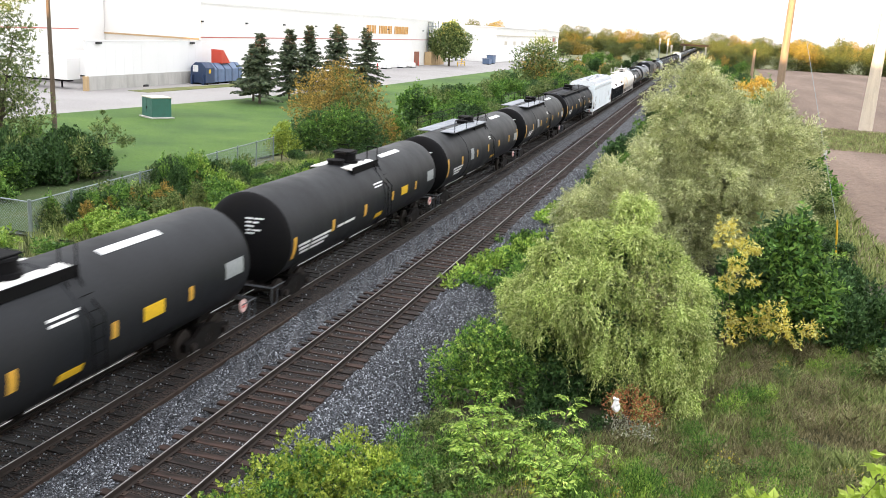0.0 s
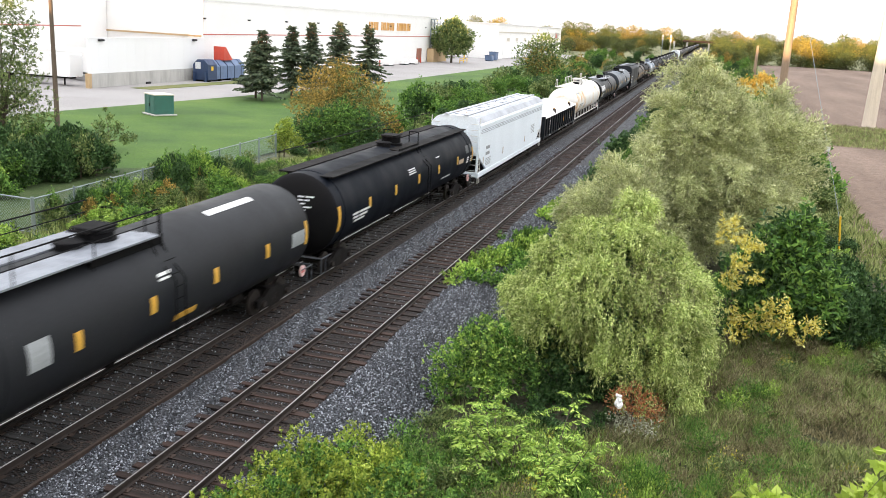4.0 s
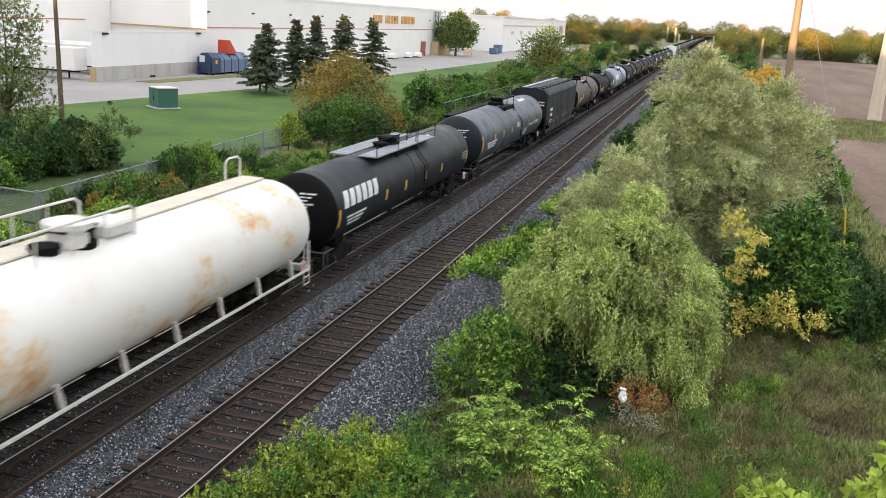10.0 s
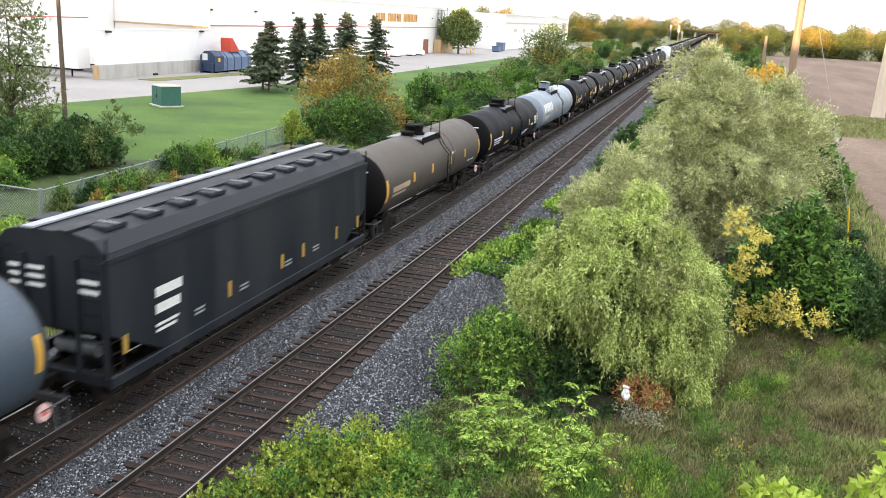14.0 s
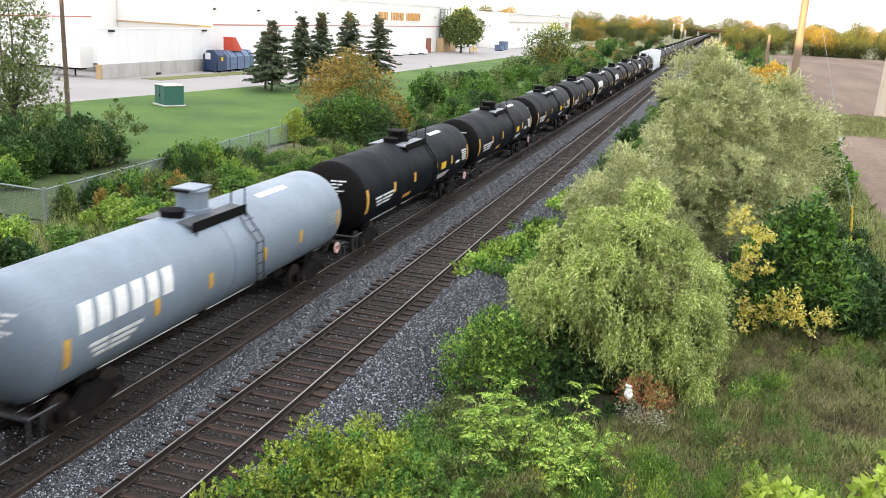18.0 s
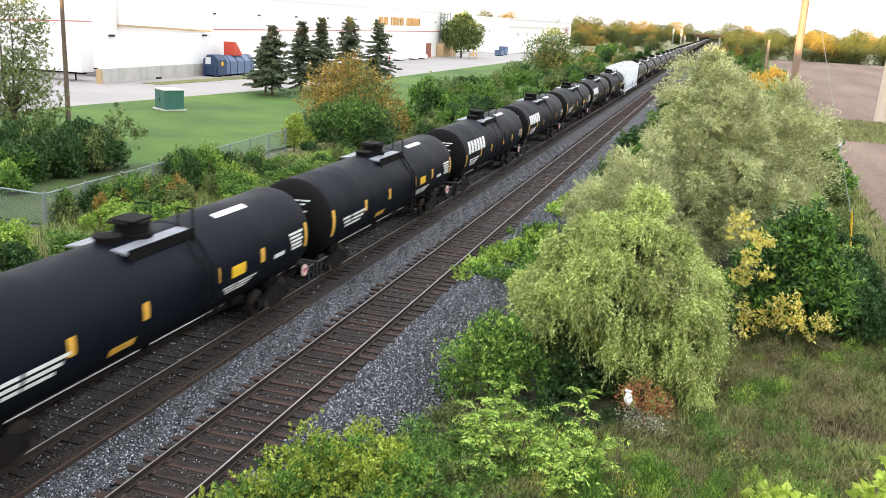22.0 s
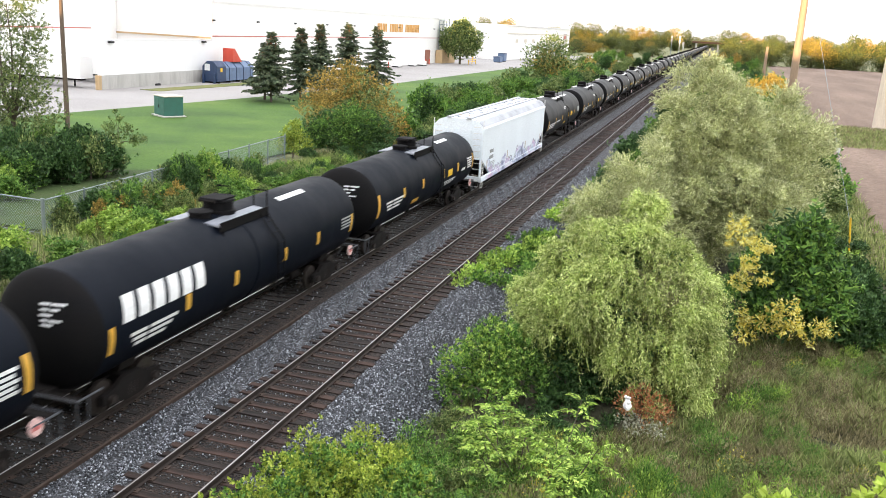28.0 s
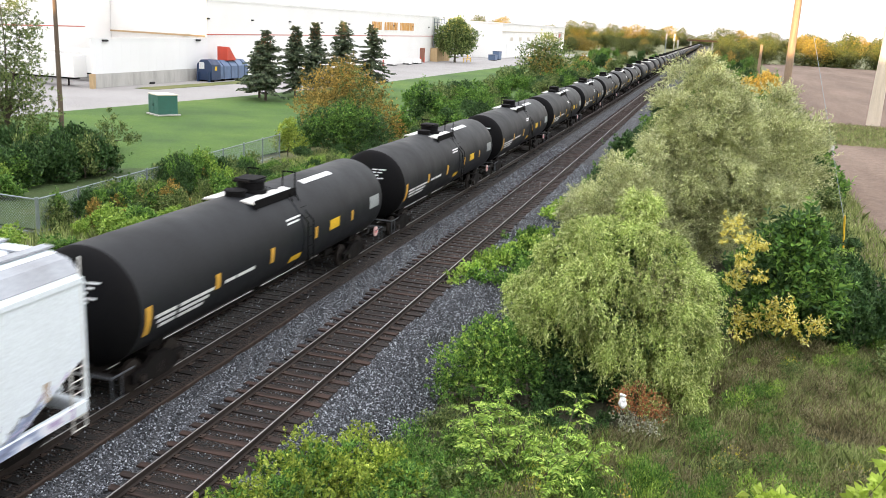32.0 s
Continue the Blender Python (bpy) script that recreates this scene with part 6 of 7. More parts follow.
def plant(name, label, category, x, y, blobs, n, leaf, material, trunk=0.06, seed=1, group="", z=GROUND, second=None, **kw):
    t = thing(name, label, category, group, at=pose(x, y, z))
    rng = np.random.default_rng(seed)
    tips = [b[:3] for b in blobs][:7]
    part("trunk" if trunk > 0.05 else "stem", trunk_geo(Geo(), (0, 0, -0.1), tips, trunk, rng), M["bark"], t, "grey-brown bark", True)
    part("crown", crown_mesh("crown", seed, blobs, n, leaf[0], leaf[1], M[material], **kw), None, t)
    if second:
        mk, blobs2, n2 = second
        spray = part("leaf_spray", crown_mesh("leaf_spray", seed + 5, blobs2, n2, leaf[0], leaf[1], M[mk], **kw), None, t, "leaf sprays in a second colour")
        spray["kind"] = "stuff"
    return t


def round_blobs(rng, r, h, k, squash=1.0):
    """Lumps that fill a bushy crown of half-width r from near the ground to height h."""
    out = []
    for i in range(k):
        a, u = rng.uniform(0, 2 * math.pi), rng.uniform(0.15, 0.9)
        rr = r * 0.62 * math.sqrt(rng.uniform(0.05, 1)) * (1.15 - 0.55 * u)
        out.append((rr * math.cos(a), rr * math.sin(a), h * u * 0.85, r * rng.uniform(0.22, 0.40)))
    return out + [(0, 0, h * 0.5, r * 0.5)]


def strands(rng, starts, ways, length, steps, leaf, width, sag, per=2, curl=0.1):
    """Hanging twigs: from each start a twig leaves along its way, bends down and carries narrow leaves."""
    n = len(starts)
    ln = length * rng.uniform(0.5, 1.2, (n, 1))
    p, d = starts.copy(), unit(ways)
    ps, ds = [], []
    for k in range(steps):
        d = unit(d + np.array([0, 0, -sag]) + rng.normal(size=p.shape) * curl)
        p = p + d * ln / steps
        for _ in range(per):
            ps.append(p + rng.normal(size=p.shape) * 0.02)
            ds.append(d * 0.8 + rng.normal(size=p.shape) * 0.5)
    return leaf_quads(np.concatenate(ps), np.concatenate(ds), leaf, width, rng)


def plumes(rng, blobs, count, twigs, size, up, spread):
    """Starts and ways of twigs that burst from mop-headed plumes set apart over a crown, with gaps between them."""
    c, d = crown_points(rng, blobs, count * 9, 0.92)
    seen = [0]
    gap = size * 1.55
    for k in range(1, len(c)):
        if len(seen) < count and np.min(np.linalg.norm(c[seen] - c[k], axis=1)) > gap * (0.75 + 0.5 * rng.uniform()):
            seen.append(k)
    c, d = c[seen], d[seen]
    c = c + d * rng.uniform(-0.25, 0.35, (len(c), 1)) * size
    big = np.repeat(rng.uniform(0.65, 1.3, (len(c), 1)), twigs, 0)
    e = unit(rng.normal(size=(len(c) * twigs, 3)) + np.repeat(unit(d + np.array([0, 0, up])), twigs, 0) * 0.9)
    p = np.repeat(c, twigs, 0) + e * big * size * rng.uniform(0.2, 0.9, (len(e), 1)) ** 0.5 * np.array([1, 1, 0.8])
    return p, e * spread + np.repeat(d, twigs, 0) * 0.3 + np.array([0, 0, up * 0.6])


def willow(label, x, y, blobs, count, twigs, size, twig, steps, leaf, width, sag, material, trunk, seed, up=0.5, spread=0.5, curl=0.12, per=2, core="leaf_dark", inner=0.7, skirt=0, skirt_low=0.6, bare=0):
    """Plumes of drooping twigs over a leafy core, with hanging strands below; a dark core paints in shade."""
    t = thing("willow_tree", label, "tree", "willows", at=pose(x, y, GROUND))
    rng = np.random.default_rng(seed)
    part("trunk", trunk_geo(Geo(), (0, 0, -0.1), [b[:3] for b in blobs][:9], trunk, rng, 4), M["bark"], t, "grey-brown bark", True)
    p, d = plumes(rng, blobs, count, twigs, size, up, spread)
    keep = p[:, 2] > 0.4
    v, f = strands(rng, p[keep], d[keep], twig, steps, leaf, width, sag, per, curl)
    part("crown", raw_mesh("crown", v, f, M[material]), None, t, "fine drooping leaves")
    if skirt:
        c, d = crown_points(rng, [b for b in blobs if b[2] < 3.2], skirt // 14, 0.9)
        d[:, 2] = np.minimum(d[:, 2], 0.2)
        p = np.repeat(c, 14, 0) + rng.normal(size=(len(c) * 14, 3)) * np.array([0.13, 0.13, 0.3])
        keep = p[:, 2] > skirt_low + 0.9
        v, f = strands(rng, p[keep], np.repeat(d, 14, 0)[keep] + np.array([0, 0, 0.1]), 1.15, 15, leaf * 0.85, width * 0.9, 0.5, 2, 0.24)
        part("twig_curtain", raw_mesh("twig_curtain", v, f, M[material]), None, t, "curly hanging twigs")["kind"] = "stuff"
    if bare:
        q, e = crown_points(rng, [(1.0, -0.7, 3.0, 0.75), (1.6, -0.4, 2.7, 0.6)], bare, 0.7)
        tw = strands(rng, q, e * 0.35 + np.array([0, -0.2, 1.0]), 1.0, 7, 0.20, 0.012, 0.05, 1, 0.12)
        part("twig_spray", raw_mesh("twig_spray", *tw, M["twig"]), None, t, "thin pale leafless twigs")["kind"] = "stuff"
    part("inner_leaves", crown_mesh("inner_leaves", seed + 1, [(a, b, z, r * inner) for a, b, z, r in blobs], count * twigs, leaf * 1.3, width * 1.6, M[core], inner=0.3), None, t, "inner leaves in the core colour")
    return t


# tall bright willow near the ballast, grey willows behind it
dome_blobs = [(0.1, 0.3, 3.9, 1.25), (-0.9, 0.2, 3.5, 1.1), (1.0, 0.0, 3.8, 1.15), (-1.75, -0.1, 2.5, 1.05), (1.7, 0.2, 2.7, 1.15), (0.3, -1.0, 2.9, 1.2), (-0.6, 1.1, 2.8, 1.2), (-1.0, -1.1, 2.3, 0.95), (1.2, -1.1, 2.1, 1.05), (0.9, 1.2, 2.7, 1.2), (2.1, -0.4, 1.7, 1.0), (2.2, -0.9, 1.5, 0.7)]
# its leaf_dark core puts the shade between plumes into leaf colour
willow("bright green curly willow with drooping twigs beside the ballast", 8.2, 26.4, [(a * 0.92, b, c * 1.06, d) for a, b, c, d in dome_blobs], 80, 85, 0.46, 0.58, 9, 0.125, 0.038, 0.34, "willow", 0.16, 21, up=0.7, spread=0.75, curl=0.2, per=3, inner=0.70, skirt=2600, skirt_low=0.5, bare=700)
big = [(0, 0, 7.0, 1.2), (-0.3, 0.5, 5.9, 1.2), (1.0, 0.3, 6.1, 1.2), (0.3, -1.0, 5.1, 1.4), (-0.3, 0.2, 4.2, 1.2), (2.1, 0.2, 4.5, 1.4), (0.5, 0.5, 3.6, 1.9), (-0.3, 0.3, 8.7, 0.6), (0.3, 0.6, 8.0, 0.8), (-0.7, -0.6, 2.4, 1.6), (2.6, -0.6, 2.9, 1.6)]
willow("tall grey-green willow with feathery foliage", 10.05, 43.0, big, 90, 85, 0.60, 0.70, 8, 0.15, 0.036, 0.10, "willow_grey", 0.28, 22, up=0.9, spread=0.7, curl=0.15, per=3, core="willow_grey")
mid = [(0, 0, 4.6, 1.6), (-1.2, 0, 3.4, 1.5), (1.1, 0.2, 3.6, 1.5), (0, -0.8, 2.4, 1.5), (-1.6, -0.4, 1.8, 1.3)]
willow("grey-green willow bush beside the railway", 7.5, 39.5, [(a * 0.85, b, c * 0.8, d * 0.85) for a, b, c, d in mid], 50, 70, 0.55, 0.6, 8, 0.14, 0.036, 0.10, "willow_grey", 0.14, 23, up=0.9, spread=0.7, curl=0.15, per=3, core="willow_grey")
willow("grey-green willow with pale wind-blown tips", 13.2, 46.0, [(a * 0.75, b, c * 1.32, d * 0.9) for a, b, c, d in mid], 50, 75, 0.62, 1.0, 9, 0.17, 0.036, 0.05, "willow_grey", 0.2, 24, up=1.0, spread=0.6, curl=0.12, per=3, core="willow_grey")

# half yellowed young tree, with its green neighbour
plant("young_tree", "young ash tree with bright yellow autumn leaves", "tree", 12.0, 31.8, [(0, 0, 3.3, 0.5), (-0.3, -0.3, 2.4, 0.5), (0.3, 0, 1.6, 0.5), (0.1, -0.2, 1.0, 0.4), (1.2, -0.5, 1.4, 0.5)], 1300, (0.14, 0.06), "leaf_green", 0.06, 31, tuft=7, fan=1.2,
      second=("leaf_yellow", [(-0.3, -0.2, 4.35, 0.5), (0.35, -0.3, 4.0, 0.4), (0.75, -0.2, 3.9, 0.3), (0.1, -0.5, 3.3, 0.42), (-0.1, -0.5, 2.6, 0.42), (0.7, -0.6, 2.9, 0.3), (0.1, -0.7, 1.5, 0.4), (0.9, -0.7, 1.4, 0.4), (1.5, -0.8, 1.3, 0.35), (0.3, -0.8, 0.9, 0.4), (-0.6, -0.2, 4.0, 0.3), (1.9, -1.0, 1.5, 0.35), (2.3, -1.1, 1.1, 0.3), (1.2, -0.8, 1.9, 0.4), (2.7, -1.2, 1.6, 0.4), (1.7, -1.0, 2.1, 0.35)], 2800))
# green sprays over the dark crown paint in leaf highlights
plant("broadleaf_tree", "dense dark green broadleaf tree in the thicket", "tree", 13.5, 33.2, [(0, 0, 3.5, 1.3), (-0.8, -0.3, 2.5, 1.25), (1.0, 0, 2.7, 1.3), (0, -0.8, 1.7, 1.25), (1.4, -0.4, 1.5, 1.1), (-1.1, -0.6, 1.2, 1.0), (0.5, 0, 4.3, 0.9)], 6500, (0.27, 0.10), "leaf_dark", 0.12, 32, tuft=9, fan=1.2, second=("leaf_green", [(0.3, -0.3, 3.7, 1.3), (1.0, -0.3, 2.8, 1.2), (-0.6, -0.9, 1.6, 1.0), (0.9, -0.8, 2.2, 1.1), (0.6, -0.4, 4.4, 0.8), (1.6, -0.6, 1.9, 1.0)], 5200))
plant("broadleaf_shrub", "dense green shrub with glossy leaves at the ballast's edge", "shrub", 4.95, 23.6, [(0, 0, 1.4, 0.9), (-0.7, 0, 0.95, 0.75), (0.6, 0.3, 1.6, 0.85), (0.3, -0.6, 0.8, 0.75), (1.1, 0.4, 1.1, 0.8), (-0.1, 0.3, 2.15, 0.5), (0.5, 0.2, 2.2, 0.4), (-0.9, -0.5, 0.5, 0.55)], 10000, (0.105, 0.055), "leaf_green", 0.05, 33, tuft=8, second=("leaf_lime", [(0, 0, 1.5, 1.0), (-0.8, -0.2, 1.0, 0.85), (0.2, 0, 2.3, 0.55), (0.4, -0.5, 1.3, 0.9)], 2200))
# dark leaves here paint in the shade pocket under the willow
plant("broadleaf_shrub", "shrub under a willow, shade put into its dark leaves", "shrub", 6.7, 24.6, [(0, 0, 1.0, 0.8), (0.9, 0.4, 1.0, 0.8), (1.8, 0.6, 0.9, 0.8), (2.6, 0.4, 0.7, 0.7), (-0.6, 0.6, 1.4, 0.8), (0.2, 0.8, 1.7, 0.8)], 4200, (0.13, 0.075), "leaf_dark", 0.05, 34, tuft=6)
plant("dead_shrub", "dead rust-brown shrub with pale seed heads", "shrub", 9.35, 23.3, [(0, 0, 1.0, 0.45), (-0.35, 0, 0.9, 0.33), (0.4, 0.1, 0.85, 0.4), (0.7, 0.1, 0.65, 0.25)], 1000, (0.075, 0.045), "leaf_rust", 0.03, 35,
      second=("leaf_pale", [(-0.1, -0.3, 0.35, 0.32), (0.3, -0.3, 0.35, 0.3), (-0.3, -0.3, 0.55, 0.25), (0.6, -0.3, 0.4, 0.25)], 480))
bag = thing("plastic_bag", "crumpled white plastic bag caught in a dead shrub", "bag", at=pose(9.05, 22.8, 0.18))
bag_rng = random.Random(9)
film = Geo().lathe_z([(0, 0.03), (0.05, 0.10), (0.12, 0.12), (0.19, 0.12), (0.26, 0.09), (0.32, 0.05), (0.38, 0.09)], 0, 0, 13)
film.v = [(x * bag_rng.uniform(0.5, 1.25), y * bag_rng.uniform(0.5, 1.25), z + bag_rng.uniform(-0.025, 0.025)) for x, y, z in film.v]
part("film", film, M["tarp"], bag)

# low lime hedge in front, rail-side creepers, sumac fronds
def mound(label, x0, x1, y0, y1, h, n, leaf, material, seed, second=None, name="low_shrub", z=GROUND, **kw):
    """A low bank of leaves over a stretch of ground."""
    rng = np.random.default_rng(seed)
    k = int((x1 - x0) * (y1 - y0) * 1.1) + 5
    blobs = [(rng.uniform(x0, x1) - x0, rng.uniform(y0, y1) - y0, h * rng.uniform(0.15, 0.6), h * rng.uniform(0.45, 0.75)) for _ in range(k)]
    return plant(name, label, "shrub", x0, y0, blobs, n, leaf, material, 0.03, seed, second=second, lift=0.5, floor=0.0, z=z, **kw)


mound("low bank of lime-green leaves beside the rail", 1.45, 5.1, 14.3, 18.4, 0.95, 26000, (0.085, 0.055), "leaf_green", 41, tuft=8, inner=0.85, second=("leaf_bank", [(0.6 * k % 3.7, (0.9 * k) % 4.0, 0.62, 0.50) for k in range(22)], 19000))
mound("low bank of yellowing green leaves at the foot of the ballast", 2.6, 4.6, 17.4, 19.6, 0.7, 6000, (0.08, 0.045), "leaf_bank", 42, tuft=7)
mound("creeping green vine spreading onto the ballast", 1.35, 4.6, 33.5, 44.0, 0.6, 9000, (0.14, 0.09), "leaf_green", 43, z=-0.36, tuft=6, second=("leaf_lime", [(0.35 * k % 3.0, (1.3 * k) % 10.2, 0.35, 0.5) for k in range(22)], 7000))
mound("creeping green vine beside the rail", 2.2, 4.0, 47.5, 52.0, 0.6, 2200, (0.17, 0.11), "leaf_lime", 44, z=-0.4)
mound("thin weeds at the ballast's edge", 3.4, 5.6, 26.0, 36.0, 0.75, 3600, (0.12, 0.06), "leaf_mix", 45)
mound("weedy undergrowth in the shade", 3.6, 8.8, 16.6, 21.5, 0.6, 9500, (0.09, 0.045), "leaf_green", 46)
mound("thick green weeds at the foot of the ballast", 4.2, 6.6, 16.2, 20.4, 0.75, 8000, (0.12, 0.035), "leaf_mix", 47, tuft=6, second=("leaf_green", [(0.5 * k % 2.3, (1.1 * k) % 4.1, 0.5, 0.45) for k in range(12)], 4500))
# two dark-leaved mounds that colour in the willow's shade
mound("weeds under a willow, shade put into their dark leaves", 5.4, 8.9, 21.6, 24.6, 0.55, 6500, (0.11, 0.045), "leaf_dark", 48, tuft=5)
mound("undergrowth whose dark leaf colour stands for deep shade", 5.8, 9.2, 23.6, 27.0, 0.8, 9000, (0.12, 0.06), "leaf_dark", 50, tuft=6)
mound("ragged weeds at the toe of the ballast", 3.7, 5.4, 18.8, 23.2, 0.5, 5200, (0.10, 0.035), "leaf_mix", 49, tuft=5)


def frond_plant(label, x, y, n, h, spread, seed, material="leaf_lime", scale=1.0):
    """Stems with long pinnate fronds: many paired leaflets along each arching midrib."""
    t = thing("sumac_sapling", label, "sapling", "sumac saplings", at=pose(x, y, GROUND))
    rng = np.random.default_rng(seed)
    P, D = [], []
    for k in range(n):
        bx, by = rng.normal(size=2) * spread * 0.4
        top = Vector((bx * 1.5, by * 1.5, h * rng.uniform(0.5, 1.05)))
        part("stem", Geo().tube((bx * 0.5, by * 0.5, -0.1), top, 0.02 * scale, 5, 0.009 * scale, caps=False), M["bark"], t)
        for j in range(11):
            a = 2.4 * j + rng.uniform(0, 0.6)
            low = j / 11
            q = np.array(top) - np.array([0, 0, 0.55 * h * low])
            d = np.array([math.cos(a), math.sin(a), 0.95 - 0.5 * low])
            ln = 0.60 * scale * rng.uniform(0.75, 1.15)
            for i in range(14):
                d = unit(d + np.array([0, 0, -0.085]))
                q2 = q + d * ln / 14
                s = unit(np.cross(d, [0, 0, 1.0]))
                for sg in (-1, 1):
                    if i > 1:
                        P.append(q2), D.append((s * sg + d * 0.45 + np.array([0, 0, -0.22])) * (1.0 - 0.35 * abs(i - 7) / 7))
                q = q2
    v, f = leaf_quads(np.array(P), np.array(D), 0.135 * scale, 0.038 * scale, rng, 0.15)
    part("foliage", raw_mesh("foliage", v, f, M[material]), None, t, "lime-green feathered leaves")
    return t


frond_plant("lime-green sumac saplings with feathered fronds", 6.75, 19.0, 8, 1.6, 1.7, 51, scale=1.1)
frond_plant("lime-green sumac saplings with feathered fronds", 7.55, 19.4, 8, 1.9, 1.5, 52, scale=1.1)
frond_plant("lime-green sumac sapling with feathered fronds", 5.9, 20.0, 2, 1.25, 0.7, 53)
plant("sapling", "lime-green leafy sapling close under the bridge", "sapling", 12.4, 14.9, [(-0.55, 0, 2.95, 0.28), (-0.2, 0.1, 3.0, 0.26), (0.1, 0.0, 2.85, 0.3), (0.5, 0, 2.9, 0.26), (1.0, 0.1, 3.3, 0.3), (1.35, 0, 3.5, 0.32), (1.5, 0, 4.0, 0.22), (0.3, 0, 2.4, 0.4), (1.2, 0, 2.7, 0.4)], 620, (0.21, 0.16), "leaf_bright", 0.04, 54, tuft=5, fan=1.3)

# shrubs that repeat: a few forms, set down at many sizes
SHRUBS = {}
for key, mat_key, seed, lab, n, leaf in (("green", "leaf_green", 61, "leafy green shrub in the lineside scrub", 3600, (0.115, 0.06)), ("mix", "leaf_mix", 62, "olive-green shrub in the lineside scrub", 3000, (0.11, 0.06)), ("dark", "leaf_dark", 63, "dark green shrub in the lineside scrub", 3600, (0.115, 0.06)),
                                         ("lime", "leaf_lime", 64, "bright yellow-green shrub in the lineside scrub", 2700, (0.115, 0.065)), ("autumn", "leaf_orange", 65, "orange-brown autumn shrub in the lineside scrub", 2700, (0.11, 0.06))):
    for form in range(2):
        rr = np.random.default_rng(seed * 7 + form)
        b = round_blobs(rr, 1.0, 1.5, 15)
        SHRUBS[key, form] = (trunk_geo(Geo(), (0, 0, -0.1), [q[:3] for q in b][:5], 0.05, rr).mesh("stem", M["bark"]), crown_mesh("crown", seed + form, b, n, leaf[0], leaf[1], M[mat_key], lift=0.35, tuft=6), lab)


def shrub(key, x, y, r, h, z=GROUND, name="shrub"):
    stem, crown, lab = SHRUBS[key, int(RNG.integers(2))]
    m = pose(x, y, z, 0, 0, float(RNG.uniform(0, 360))) @ Matrix.Diagonal((r, r, h / 1.5, 1))
    t = thing(name, lab, "shrub", "lineside scrub", at=m)
    part("stem", stem, None, t), part("crown", crown, None, t)
    return t


def scatter(count, xs, ys, rs, hs, keys, avoid=None, power=1.0, name="shrub"):
    for _ in range(count):
        u = RNG.uniform() ** power
        y = ys[0] + (ys[1] - ys[0]) * u
        x = RNG.uniform(*xs(y)) if callable(xs) else RNG.uniform(*xs)
        if avoid and avoid(x, y):
            continue
        shrub(str(RNG.choice(keys)), float(x), float(y), float(RNG.uniform(*rs)), float(RNG.uniform(*hs)), name=name)


scatter(95, (-20.5, -9.6), (20, 62), (0.8, 1.5), (1.1, 2.1), ["green", "mix", "lime", "lime", "green", "dark"], avoid=lambda x, y: x < -16.5 and 50 < y < 61)
scatter(22, (-18.6, -16.5), (36, 50), (0.8, 1.3), (1.5, 2.3), ["green", "mix", "dark", "lime"])
scatter(9, (-20.9, -18.6), (44, 49), (0.9, 1.5), (1.7, 2.5), ["green", "mix", "dark", "mix"])
scatter(11, (-19.6, -18.2), (44, 50), (0.9, 1.3), (2.3, 2.9), ["green", "mix", "dark", "lime"])
scatter(12, (-18.6, -16.6), (35, 45), (0.7, 1.1), (1.3, 1.8), ["lime", "green", "dark", "autumn"])
scatter(16, (-18.2, -13.5), (50, 61), (0.7, 1.2), (0.9, 1.5), ["green", "mix", "dark", "lime"])
scatter(5, (-19.3, -17.5), (50, 54), (0.7, 1.1), (1.3, 1.9), ["green", "mix"])
scatter(11, (-19.5, -16.0), (38, 50), (0.7, 1.2), (1.2, 2.0), ["autumn", "mix", "mix"])
scatter(50, (-18.0, -9.8), (62, 120), (1.2, 2.2), (1.6, 3.0), ["green", "mix", "dark", "green"])
scatter(34, (-31.5, -25.6), (40.5, 49.5), (1.2, 2.1), (2.2, 3.8), ["dark", "dark", "dark", "green", "mix"])
scatter(7, (-30.0, -25.5), (37.5, 41), (1.0, 1.5), (1.4, 2.2), ["green", "lime"])
scatter(34, (-25.0, -12.0), (92, 180), (1.8, 3.2), (2.6, 4.6), ["green", "mix", "mix", "green", "dark"], name="scrub_tree")
scatter(44, lambda y: (-12 - 0.06 * (y - 180) - 14, -11), (180, 420), (2.4, 4.2), (3.2, 5.4), ["green", "mix", "mix", "green", "dark", "green", "mix", "autumn"], power=1.2, name="hedge_tree")
scatter(26, (3.6, 7.5), (52, 130), (1.0, 1.9), (1.4, 2.6), ["green", "dark", "mix", "green"])
scatter(30, (7.0, 18.0), (54, 130), (2.0, 3.2), (3.0, 6.0), ["mix", "dark", "green"], name="scrub_tree")
scatter(40, lambda y: (6.0, 19 + 0.028 * (y - 130)), (130, 450), (2.4, 4.0), (3.5, 6.5), ["mix", "autumn", "green", "mix", "dark", "green"], name="hedge_tree")
scatter(22, (15.2, 18.4), (31, 60), (0.9, 1.7), (1.0, 2.0), ["mix", "dark", "lime", "mix"])
scatter(16, lambda y: (16.6 + 0.055 * (y - 60), 18.6 + 0.055 * (y - 60)), (60, 125), (1.2, 2.0), (1.6, 3.0), ["mix", "dark", "mix", "green"])
scatter(9, (4.0, 6.0), (44, 56), (0.8, 1.3), (1.1, 1.9), ["green", "lime", "mix"])
for sx, sy, sr, sh in ((16.2, 33.5, 1.3, 2.3), (17.6, 34.6, 1.5, 2.5), (16.8, 37.0, 1.6, 2.6), (18.2, 32.6, 1.2, 1.7), (15.6, 36.0, 1.4, 2.8)):
    shrub("dark", sx, sy, sr, sh)
shrub("dark", 4.4, 58.0, 1.6, 2.6), shrub("dark", 4.6, 74.0, 2.3, 3.4), shrub("green", 4.2, 61.0, 1.7, 2.4), shrub("dark", 4.9, 80.0, 2.0, 3.2)
